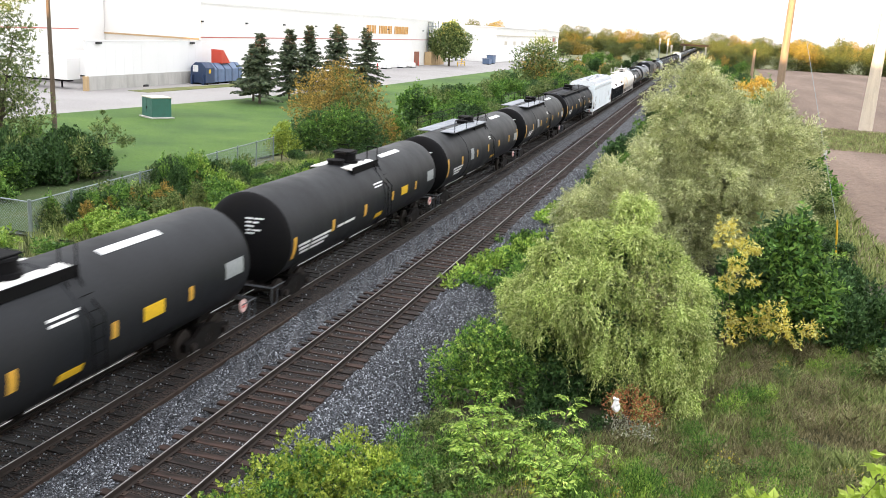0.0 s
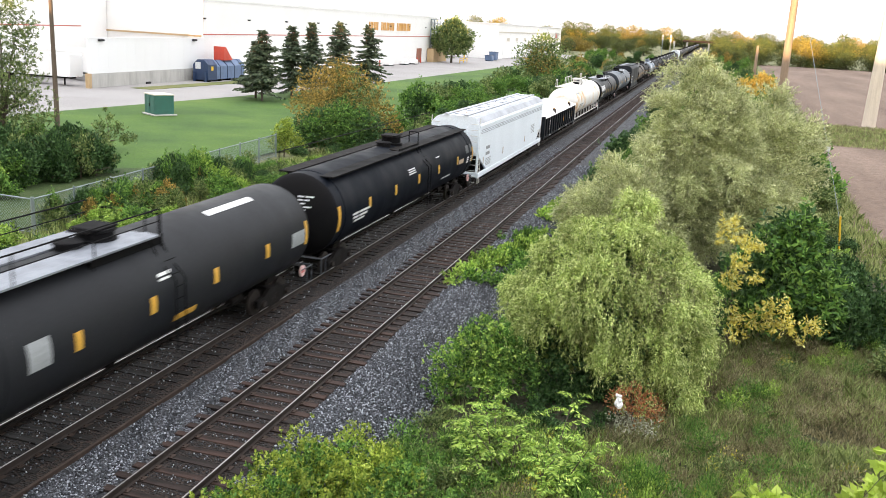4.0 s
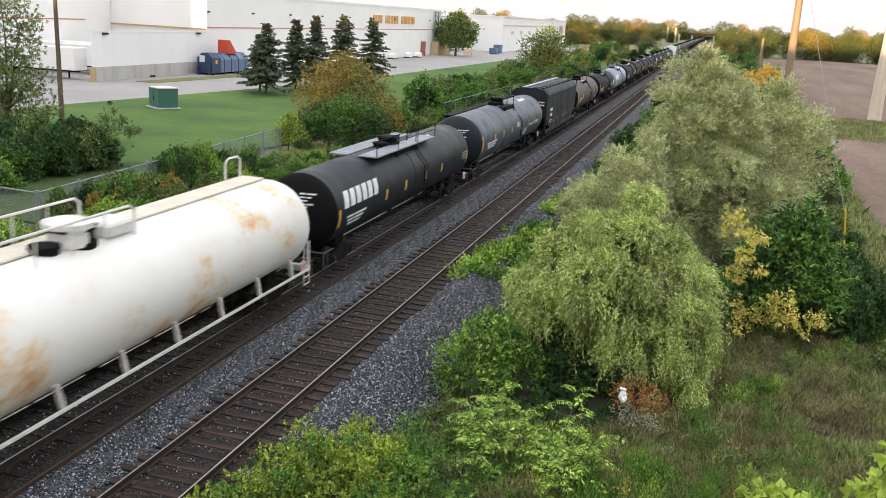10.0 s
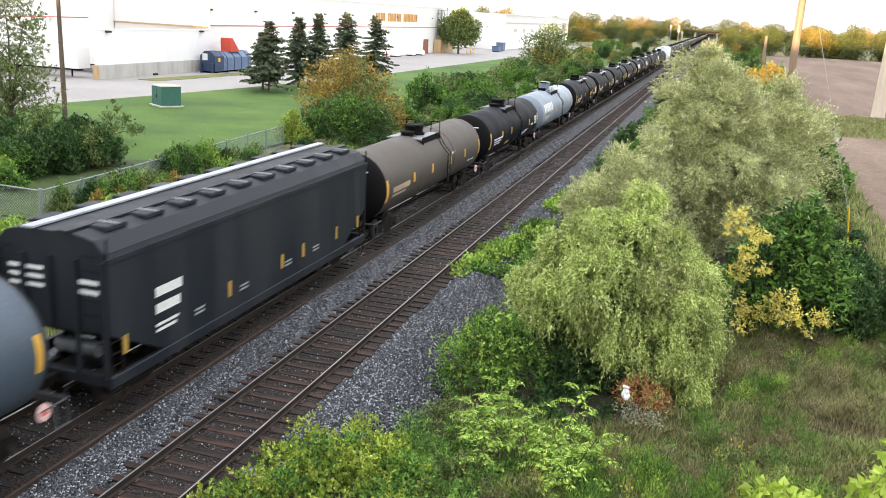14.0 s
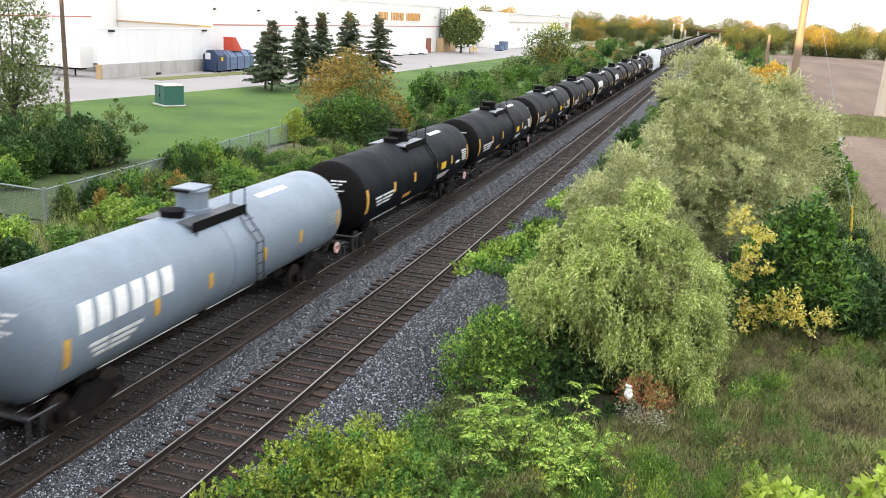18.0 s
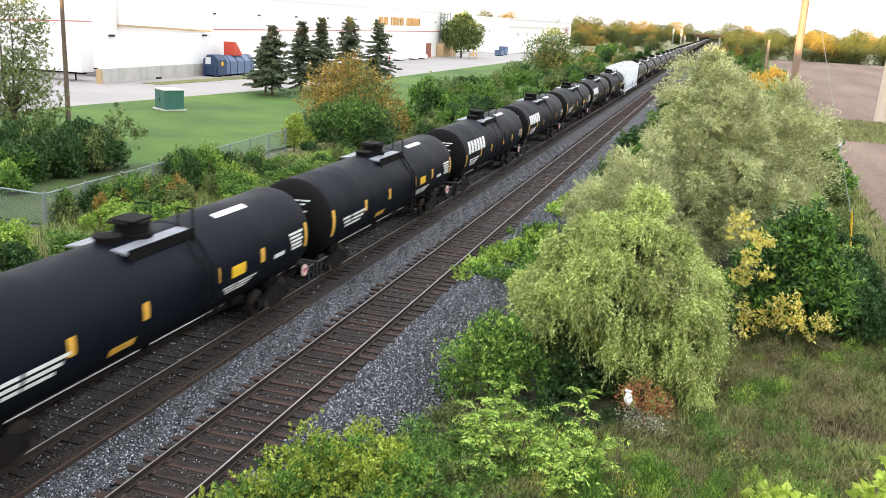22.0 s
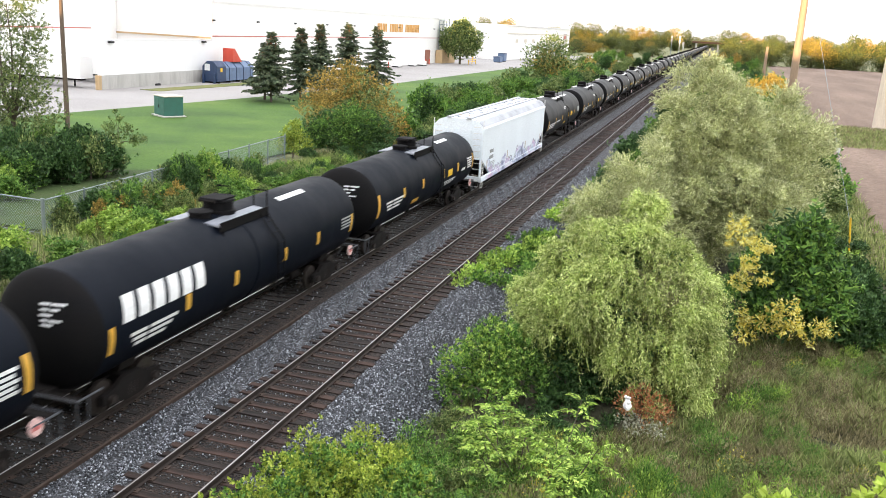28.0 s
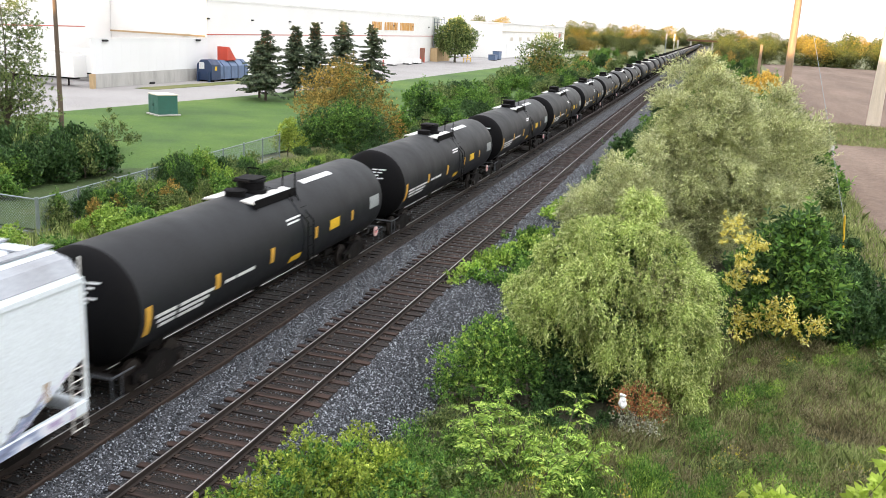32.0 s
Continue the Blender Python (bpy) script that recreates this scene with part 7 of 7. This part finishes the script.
plant("autumn_shrub", "bright golden autumn bush at the field's corner", "shrub", 18.5, 150.0, [(-2.6, 0, 4.2, 1.2), (0, 0, 4.2, 1.4), (-1.8, 0, 3.4, 1.4), (1.9, 0, 3.6, 1.4), (0, -0.5, 2.4, 1.7), (-2.2, 0, 2.0, 1.6), (2.2, 0, 2.1, 1.6), (0.2, 0, 5.4, 0.9), (-1.0, 0, 4.7, 0.9), (1.2, 0, 4.8, 0.9)], 6500, (0.30, 0.18), "leaf_gold", 0.12, 79, tuft=6)

plant("autumn_tree", "broad bushy tree turning orange and brown", "tree", -20.2, 72.5, [(0, 0, 5.5, 2.0), (-1.9, 0.2, 4.7, 2.1), (1.9, 0, 4.5, 2.1), (-2.9, 0, 3.2, 1.9), (3.2, 0, 2.9, 2.0), (0, -1.2, 3.8, 2.2), (0.2, 0.4, 6.2, 1.2), (-1.0, -1.4, 2.2, 2.0), (1.6, -1.2, 2.2, 2.0), (4.2, 0.3, 1.6, 1.6)], 27000, (0.16, 0.09), "leaf_orange", 0.2, 71, tuft=7, second=("leaf_mix", [(1.9, -0.6, 4.2, 2.0), (3.2, -0.3, 2.9, 2.0), (1.0, -1.2, 3.0, 1.8), (0.8, -0.4, 5.6, 1.4)], 7000))
# lighter green sprays over dark leaves paint in lit tips
plant("broadleaf_tree", "dense green bushy tree before an autumn tree", "tree", -17.6, 66.5, [(0, 0, 2.9, 1.5), (-1.7, 0, 2.4, 1.5), (1.8, 0.2, 2.7, 1.5), (3.0, 0.5, 1.8, 1.3), (-2.6, 0, 1.6, 1.3), (0.6, -0.8, 1.6, 1.4), (-1.0, -0.8, 1.3, 1.3), (2.0, -0.8, 1.2, 1.3), (-3.4, -0.3, 1.4, 1.4)], 16000, (0.17, 0.085), "leaf_dark", 0.14, 72, tuft=7, second=("leaf_green", [(0.5, -0.5, 3.1, 1.4), (2.0, -0.3, 2.8, 1.3), (-1.6, -0.6, 2.2, 1.2), (0.8, -1.0, 1.8, 1.2), (-2.6, -0.6, 1.6, 1.1), (0.2, -0.4, 2.6, 1.5)], 9500))
plant("broadleaf_shrub", "yellow-green bush beside a bushy tree", "shrub", -20.6, 62.8, [(0, 0, 1.9, 0.9), (0.7, 0, 1.2, 0.9), (-0.6, 0, 1.1, 0.8), (0.2, 0, 2.7, 0.5)], 4200, (0.15, 0.07), "leaf_bank", 0.06, 73, tuft=7)
# yellow sprays on the crown's top paint in evening sun
plant("broadleaf_tree", "rounded green tree beside timber stacks", "tree", -60.5, 250.0, [(0, 0, 8.6, 3.3), (-2.6, 0, 7.0, 3.2), (2.6, 0, 7.2, 3.2), (0, -1, 5.2, 3.0), (-3.2, 0, 5.0, 2.4), (3.2, 0, 5.2, 2.4), (0.6, 0, 10.4, 1.9)], 7500, (0.75, 0.4), "leaf_mix", 0.35, 74, second=("leaf_yellow", [(0, 0, 10.2, 2.2), (-2.0, 0, 8.8, 2.0), (2.2, 0, 8.8, 2.0)], 500))
plant("broadleaf_tree", "round olive-brown tree by the lineside", "tree", -21.5, 178.0, [(0, 0, 6.6, 2.9), (-2.4, 0, 5.4, 2.8), (2.4, 0, 5.4, 2.8), (0, -1, 3.6, 3.0), (-3.2, 0, 3.0, 2.4), (3.2, 0, 3.0, 2.4), (0.4, 0, 8.2, 1.9)], 4200, (0.55, 0.28), "leaf_mix", 0.3, 75, second=("leaf_orange", [(0, -1, 4.2, 3.0), (2.2, -0.5, 3.0, 2.4)], 900))
plant("edge_tree", "sparse leafy tree with a slim dark trunk", "tree", -32.6, 47.0, [(0, 0, 10.5, 1.5), (-1.0, 0, 9.0, 1.6), (1.2, 0.2, 8.6, 1.2), (0.8, -0.3, 6.6, 1.2), (-1.2, 0, 6.6, 1.5), (1.0, 0, 4.8, 1.3), (-0.8, -0.4, 4.6, 1.4), (0.4, 0, 3.2, 1.5), (-1.6, 0, 2.6, 1.6), (1.6, 0, 11.2, 1.3), (2.2, 0, 5.4, 1.4), (2.5, 0, 3.6, 1.5), (1.8, 0, 7.4, 1.2), (2.0, 0, 9.2, 1.0), (-0.4, 0, 3.8, 1.6), (0.6, 0, 5.8, 1.5)], 36000, (0.14, 0.05), "leaf_mix", 0.22, 76, inner=0.3, tuft=12, fan=0.8)
plant("sapling", "wispy olive-green sapling on the lawn's edge", "sapling", -32.6, 57.0, [(0, 0, 0.9, 0.9), (1.2, 0, 1.9, 0.6), (-0.4, 0, 1.9, 0.7), (1.9, 0, 1.1, 0.6), (0.5, 0, 2.6, 0.4), (2.6, 0, 1.3, 0.4), (0.2, 0, 3.2, 0.25)], 3200, (0.17, 0.05), "leaf_mix", 0.04, 77, inner=0.2, tuft=8)


def spruce(x, y, h, r, seed):
    """Conical tree: whorls of drooping boughs set with needles; a brown tip paints in low sun."""
    t = thing("spruce_tree", "dark green conical spruce, low sun painted brown on its top", "tree", "row of spruces", at=pose(x, y, GROUND + 0.1))
    rng = np.random.default_rng(seed)
    g = Geo().tube((0, 0, -0.1), (0, 0, h), 0.17, 8, 0.02)
    P, D = [], []
    z = 0.22 * h
    while z < h * 0.985:
        u = (z / h - 0.2) / 0.8
        reach = r * 1.22 * (1 - u) ** 0.8 * min(1.0, 0.7 + 1.6 * u) * rng.uniform(0.6, 1.2)
        for k in range(12):
            a = rng.uniform(0, 2 * math.pi)
            ln = max(0.15, reach * rng.uniform(0.40, 1.2))
            tip = np.array([math.cos(a) * ln, math.sin(a) * ln, z - 0.16 * ln + 0.25 * u])
            root = np.array([0, 0, min(h, z + rng.normal() * 0.035 * h)])
            tip = tip + np.array([0, 0, root[2] - z - 0.1 * ln * rng.uniform(0, 1)])
            if k < 3:
                g.tube(root, tip, 0.03, 4, 0.008, caps=False)
            m = max(5, int(32 * ln / r))
            for i in range(m):
                s = (i + 0.6) / m
                q = root + (tip - root) * s + np.array([0, 0, -0.12 * math.sin(s * 3.1)])
                side = unit(np.cross(tip - root, [0, 0, 1.0]))
                for sg in (-1, 1):
                    P.append(q + rng.normal(size=3) * 0.05), D.append(side * sg * 0.9 + unit(tip - root) * 0.7 + np.array([0, 0, -0.35]))
        z += 0.042 * h * (0.8 + 0.5 * (1 - u))
    part("trunk", g, M["bark"], t)
    v, f = leaf_quads(np.array(P), np.array(D), 0.5, 0.2, rng, 0.2)
    part("needle_crown", raw_mesh("needle_crown", v, f, M["needles"]), None, t, "dark blue-green needled boughs")
    q, d = crown_points(rng, [(0, 0, h * 0.96, 0.35), (0, 0, h * 0.90, 0.55), (0, 0, h * 0.84, 0.7)], 190)
    part("crown_tip", raw_mesh("crown_tip", *leaf_quads(q, d * 0.3 + np.array([0, 0, -1.0]), 0.22, 0.10, rng), M["sun_tip"]), None, t, "brown leaves painting low sun on the top")["kind"] = "stuff"
    return t


for i, (x, y, h, r) in enumerate(((-43.0, 102.0, 8.4, 3.2), (-45.2, 104.5, 7.0, 2.2), (-42.8, 110.0, 9.0, 3.0), (-41.6, 113.5, 9.6, 3.2), (-39.6, 118.5, 9.9, 3.6), (-36.8, 122.5, 9.7, 3.6))):
    spruce(x, y, h, r, 80 + i)

# far woods: broad crowns along the horizon
FAR = []
for form, mk in enumerate(("far_leaf", "far_leaf", "far_autumn")):
    rr = np.random.default_rng(90 + form)
    FAR.append((trunk_geo(Geo(), (0, 0, -0.1), [(0.3, 0, 0.7), (-0.3, 0.1, 0.75), (0, -0.2, 0.8)], 0.035, rr).mesh("trunk", M["bark"]), crown_mesh("crown", 90 + form, [(0, 0, 0.62, 0.32), (-0.25, 0, 0.45, 0.28), (0.27, 0.1, 0.47, 0.28), (0, -0.2, 0.35, 0.3), (0.1, 0.1, 0.82, 0.18), (-0.12, 0, 0.75, 0.2), (0.0, 0.0, 0.2, 0.3), (0.25, -0.1, 0.2, 0.25)], 3600, 0.05, 0.03, M[mk])))


def far_tree(x, y, h, w, form):
    t = thing("distant_tree", "broad tree in evening sun; those behind the bridge are added blockers" if form < 2 else "distant orange autumn tree in evening sun", "tree", "distant treeline", at=pose(x, y, GROUND, 0, 0, float(RNG.uniform(0, 360))) @ Matrix.Diagonal((w, w, h, 1)))
    part("trunk", FAR[form][0], None, t), part("crown", FAR[form][1], None, t)


for k in range(46):
    u = k / 45
    far_tree(46 + 230 * u + RNG.uniform(-3, 3), 474 + 20 * u + RNG.uniform(-6, 14), RNG.uniform(9, 17) * (1.0 if RNG.uniform() < 0.6 else 0.55), RNG.uniform(12, 19), int(RNG.choice([0, 1, 2], p=[0.45, 0.33, 0.22])))
for k in range(70):
    y = RNG.uniform(430, 1000)
    side = -1 if k % 5 < 3 else 1
    far_tree(side * (14 + (70 if side < 0 else 36) * RNG.uniform() * y / 700) + (-5 if side < 0 else 2), y, RNG.uniform(6, 11) * (1 + (y - 430) / 1300) * (0.75 if side < 0 else 1), RNG.uniform(9, 15), int(RNG.choice([0, 1, 2], p=[0.5, 0.35, 0.15])))
for k in range(40):
    far_tree(-260 + 500 * k / 39 + RNG.uniform(-4, 4), 1050 + RNG.uniform(0, 80), RNG.uniform(13, 24), RNG.uniform(22, 36), int(RNG.choice([0, 1, 2])))
for k in range(26):
    far_tree(-58 - 90 * k / 25 + RNG.uniform(-3, 3), 470 + RNG.uniform(0, 90), RNG.uniform(6, 10), RNG.uniform(12, 18), int(RNG.choice([0, 1, 2])))
# trees added out of view behind the bridge to throw shade over the near ground
for k in range(44):
    far_tree(-180 + 360 * k / 43, -70 + RNG.uniform(-14, 6), RNG.uniform(7.5, 10.0), RNG.uniform(12, 17), k % 2)


def blades(name, label, count, area, hmin, hmax, width, material, seed, patch=0.0, keep=None):
    """Grass: narrow bent blades in clumps, one object."""
    rng = np.random.default_rng(seed)
    x, y = rng.uniform(area[0], area[1], count), rng.uniform(area[2], area[3], count)
    w = np.array([noise.noise((a * 0.5, b * 0.5, seed)) for a, b in zip(x, y)])
    ok = w > patch
    if keep:
        ok &= keep(x, y)
    x, y, w = x[ok], y[ok], w[ok]
    n = len(x)
    h = rng.uniform(hmin, hmax, n) * (0.7 + 0.6 * np.clip(w - patch, 0, 1))
    a = rng.uniform(0, 2 * math.pi, n)
    s = np.stack([np.cos(a), np.sin(a), np.zeros(n)], -1) * width / 2
    lean = rng.normal(size=(n, 2)) * 0.28
    p = np.stack([x, y, np.full(n, GROUND - 0.04)], -1)
    q = p + np.stack([lean[:, 0] * h * 0.4, lean[:, 1] * h * 0.4, h * 0.6], -1)
    r = p + np.stack([lean[:, 0] * h * 1.3, lean[:, 1] * h * 1.3, h], -1)
    v = np.stack([p - s, p + s, q + s * 0.7, r, q - s * 0.7], 1).reshape(-1, 3)
    i = np.arange(n)[:, None] * 5
    return tagged(new(name, raw_mesh(name, v, i + np.array([[0, 1, 2, 3, 4]]), M[material])), label, "grass", kind="stuff")


inside = lambda x, y: (x > 4.2 + 0.02 * (y - 16)) & ~((x > 18) & (y > 46)) & ~((x - 7.6) ** 2 + (y - 25.0) ** 2 < 5.5)
blades("tall_grass", "tall green grass and weeds on the verge", 110000, (4.2, 19.5, 15.5, 42), 0.15, 0.5, 0.028, "grass_blade", 101, -0.3, inside)
blades("dry_grass", "dry brownish grass and seed heads on the verge", 170000, (7.5, 19.5, 16.5, 39), 0.12, 0.36, 0.026, "grass_dry", 102, -0.45, inside)
blades("field_edge_grass", "rough grass along the field's edge", 16000, (15.5, 21, 44, 100), 0.3, 0.8, 0.045, "grass_blade", 103, -0.4)
blades("strip_grass", "rough tall grass between two fields", 16000, (22, 60, 106, 134), 0.15, 0.45, 0.07, "grass_blade", 104, -0.8)
blades("strip_dry_grass", "dry straw grass between two fields", 16000, (22, 60, 106, 134), 0.15, 0.5, 0.06, "grass_dry", 106, -0.6)
blades("lineside_grass", "weedy grass at the foot of the ballast", 30000, (-19, -9.0, 18, 90), 0.25, 0.7, 0.045, "grass_blade", 105, -0.7)
# weeds standing in the grass: four kinds, set down many times
WEEDS = []
for k, (mk, tipmat, lab, nm) in enumerate((("leaf_mix", "goldenrod", "clump of goldenrod with yellow blooms", "goldenrod"), ("leaf_lime", None, "bright leafy weed in dry grass", "weed"), ("leaf_green", None, "green leafy weed in dry grass", "weed"), ("grass_dry", None, "dry straw-coloured weed in grass", "weed"))):
    b = [(0, 0, 0.3, 0.2), (0.2, 0.1, 0.25, 0.18), (-0.2, 0, 0.28, 0.18), (0.05, -0.2, 0.22, 0.18)]
    tip = crown_mesh("bloom", 311 + k, [(0, 0, 0.58, 0.1), (0.2, 0.1, 0.48, 0.09), (-0.18, 0, 0.5, 0.09)], 45, 0.04, 0.025, M[tipmat]) if tipmat else None
    WEEDS.append((crown_mesh("leaf_clump", 301 + k, b, 460, 0.085, 0.017, M[mk], lift=0.7), tip, lab, nm))
weed_rng = np.random.default_rng(111)
for k in range(250):
    wx, wy = weed_rng.uniform(6.5, 18.5), 17.0 + 22 * weed_rng.uniform() ** 1.2
    if wx < 9 + 0.12 * (wy - 17) and wy > 22:
        continue
    kind = int(weed_rng.choice(4, p=[0.10, 0.22, 0.34, 0.34]))
    body, tip, lab, nm = WEEDS[kind]
    sc = float(weed_rng.uniform(0.7, 1.5))
    w = thing(nm, lab, "weed", "verge weeds", at=pose(float(wx), float(wy), GROUND, 0, 0, float(weed_rng.uniform(0, 360))) @ Matrix.Diagonal((sc, sc, sc, 1)))
    part("leaf_clump", body, None, w)["kind"] = "stuff"
    if tip:
        part("bloom", tip, None, w)["kind"] = "stuff"

for k in range(75):
    body, tip, lab, nm = WEEDS[int(weed_rng.choice([0, 1, 2, 2, 2, 3]))]
    sc = float(weed_rng.uniform(0.9, 1.7))
    w = thing(nm, lab, "weed", "verge weeds", at=pose(float(weed_rng.uniform(7.4, 13.0)), float(weed_rng.uniform(16.2, 20.5)), GROUND, 0, 0, float(weed_rng.uniform(0, 360))) @ Matrix.Diagonal((sc * 0.8, sc * 0.8, sc * 1.25, 1)))
    part("leaf_clump", body, None, w)["kind"] = "stuff"
    if tip:
        part("bloom", tip, None, w)["kind"] = "stuff"


# ---- ties, tie plates and loose ballast stones ----
def tie_mesh(k):
    rng = random.Random(k)
    g = Geo().box(-1.3, 1.3, -0.115, 0.115, -0.36, -0.172, 0.012)
    g.v = [(x + rng.uniform(-0.02, 0.02), y + rng.uniform(-0.008, 0.008), z + rng.uniform(-0.006, 0.0)) for x, y, z in g.v]
    return g.mesh("tie", M["tie" if k < 6 else "tie_shade"])


TIES = [tie_mesh(k) for k in range(12)]
tie_rng = random.Random(4)
TIE_STEP = 0.56
for trk, y0, y1 in ((track_b, 11.5, 110), (track_a, 11.5, 110)):
    y, plates, n = y0, Geo(), 0
    while y < y1:
        m = pose(tie_rng.uniform(-0.10, 0.10), y + tie_rng.uniform(-0.045, 0.045), tie_rng.uniform(-0.02, 0.006), 0, tie_rng.uniform(-0.5, 0.5), tie_rng.uniform(-2.4, 2.4))
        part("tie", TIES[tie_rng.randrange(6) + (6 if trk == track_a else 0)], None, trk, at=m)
        for sx in (-0.755, 0.755):
            plates.box(sx - 0.17, sx + 0.17, y - 0.09, y + 0.09, -0.174, -0.158)
            for dx in (-0.1, 0.1):
                plates.box(sx + dx - 0.015, sx + dx + 0.015, y - 0.05, y - 0.02, -0.158, -0.125)
        y += TIE_STEP
    tagged(part("tie_plate_rest", plates, M["rust"], trk, "rusty tie plates and spikes"), kind="stuff")
    rest = Geo()
    while y < 420:
        rest.box(-1.3, 1.3, y - 0.115, y + 0.115, -0.3, -0.175)
        y += TIE_STEP
    tagged(part("far_tie_rest", rest, M["tie"], trk, "dark wooden ties further along the line"), kind="stuff")


def stones(name, label, count, place, size, seed, material="stones"):
    """Crushed stone: small uneven lumps, one object."""
    rng = np.random.default_rng(seed)
    p = place(rng, count)
    n = len(p)
    base = np.array([(1, 0, 0), (-1, 0, 0), (0, 1, 0), (0, -1, 0), (0, 0, 1), (0, 0, -1)], float)
    tri = np.array([(0, 2, 4), (2, 1, 4), (1, 3, 4), (3, 0, 4), (2, 0, 5), (1, 2, 5), (3, 1, 5), (0, 3, 5)])
    s = size * rng.uniform(0.5, 1.3, (n, 1, 1)) * rng.uniform(0.6, 1.2, (n, 6, 1))
    q = rng.normal(size=(n, 3, 3))
    q, _ = np.linalg.qr(q)
    v = p[:, None, :] + np.einsum("kj,nij->nki", base, q) * s
    f = (np.arange(n)[:, None, None] * 6 + tri[None]).reshape(-1, 3)
    return tagged(new(name, raw_mesh(name, v, f, M[material])), label, "ballast", kind="stuff")


def near_y(rng, n, a, b):
    return a + (b - a) * rng.uniform(0, 1, n) ** 1.5


def between(rng, n):
    x, y = rng.uniform(-2.55, -1.15, n), near_y(rng, n, 12, 80)
    return np.stack([x, y, np.full(n, -0.225) + 0.03 * np.sin(x * 9 + y * 3)], -1)


def shoulder(rng, n):
    x, y = rng.uniform(1.25, 3.9, n), near_y(rng, n, 16, 70)
    z = np.where(x < 2.2, -0.23, -0.25 - (x - 2.2) * 0.27)
    return np.stack([x, y, z], -1)


def cribs(rng, n):
    x, y = rng.uniform(-1.2, 1.2, n), near_y(rng, n, 12, 70)
    return np.stack([x, y, np.full(n, -0.185)], -1)


def crib_spill(rng, n):
    k = rng.integers(0, 100, n)
    return np.stack([rng.normal(0, 0.45, n).clip(-1.2, 1.2), 11.5 + k * TIE_STEP + TIE_STEP / 2 + rng.normal(0, 0.06, n), np.full(n, -0.19)], -1)


stones("ballast_stones", "loose grey ballast stones between the tracks", 46000, between, 0.031, 121)
stones("shoulder_stones", "loose grey ballast stones on the shoulder", 66000, shoulder, 0.033, 122)
stones("crib_stones", "small pale stones between the ties", 4600, crib_spill, 0.022, 123)
stones("dirty_stones", "small dark stones among the ties", 5000, lambda r, n: cribs(r, n) + np.array([TRACK_A, 0, 0]), 0.03, 124)


# ---- what moves: the train rolls toward and past the bridge, its wheels turn ----
def rolled(t):
    """Metres that the train has gone by t seconds; it slows slightly."""
    return 14.999 * t - 0.01746 * t * t


def motions():
    for car, s in TRAIN:
        walk(car, [(t, pose(TRACK_A, s - rolled(t), 0)) for t in np.linspace(0.0, 32.0, 17).tolist()])
    frames = [k / FPS for k in range(32 * FPS + 1)]
    turned = [math.degrees(rolled(t) / WHEEL_R) for t in frames]
    for car, s in TRAIN:
        if s > 545:
            continue
        for b in car.children:
            for w in b.children:
                if w.name.startswith("wheelset"):
                    y = w.matrix_basis.translation.y
                    walk(w, [(t, pose(0, y, WHEEL_R, a)) for t, a in zip(frames, turned)])


motions()
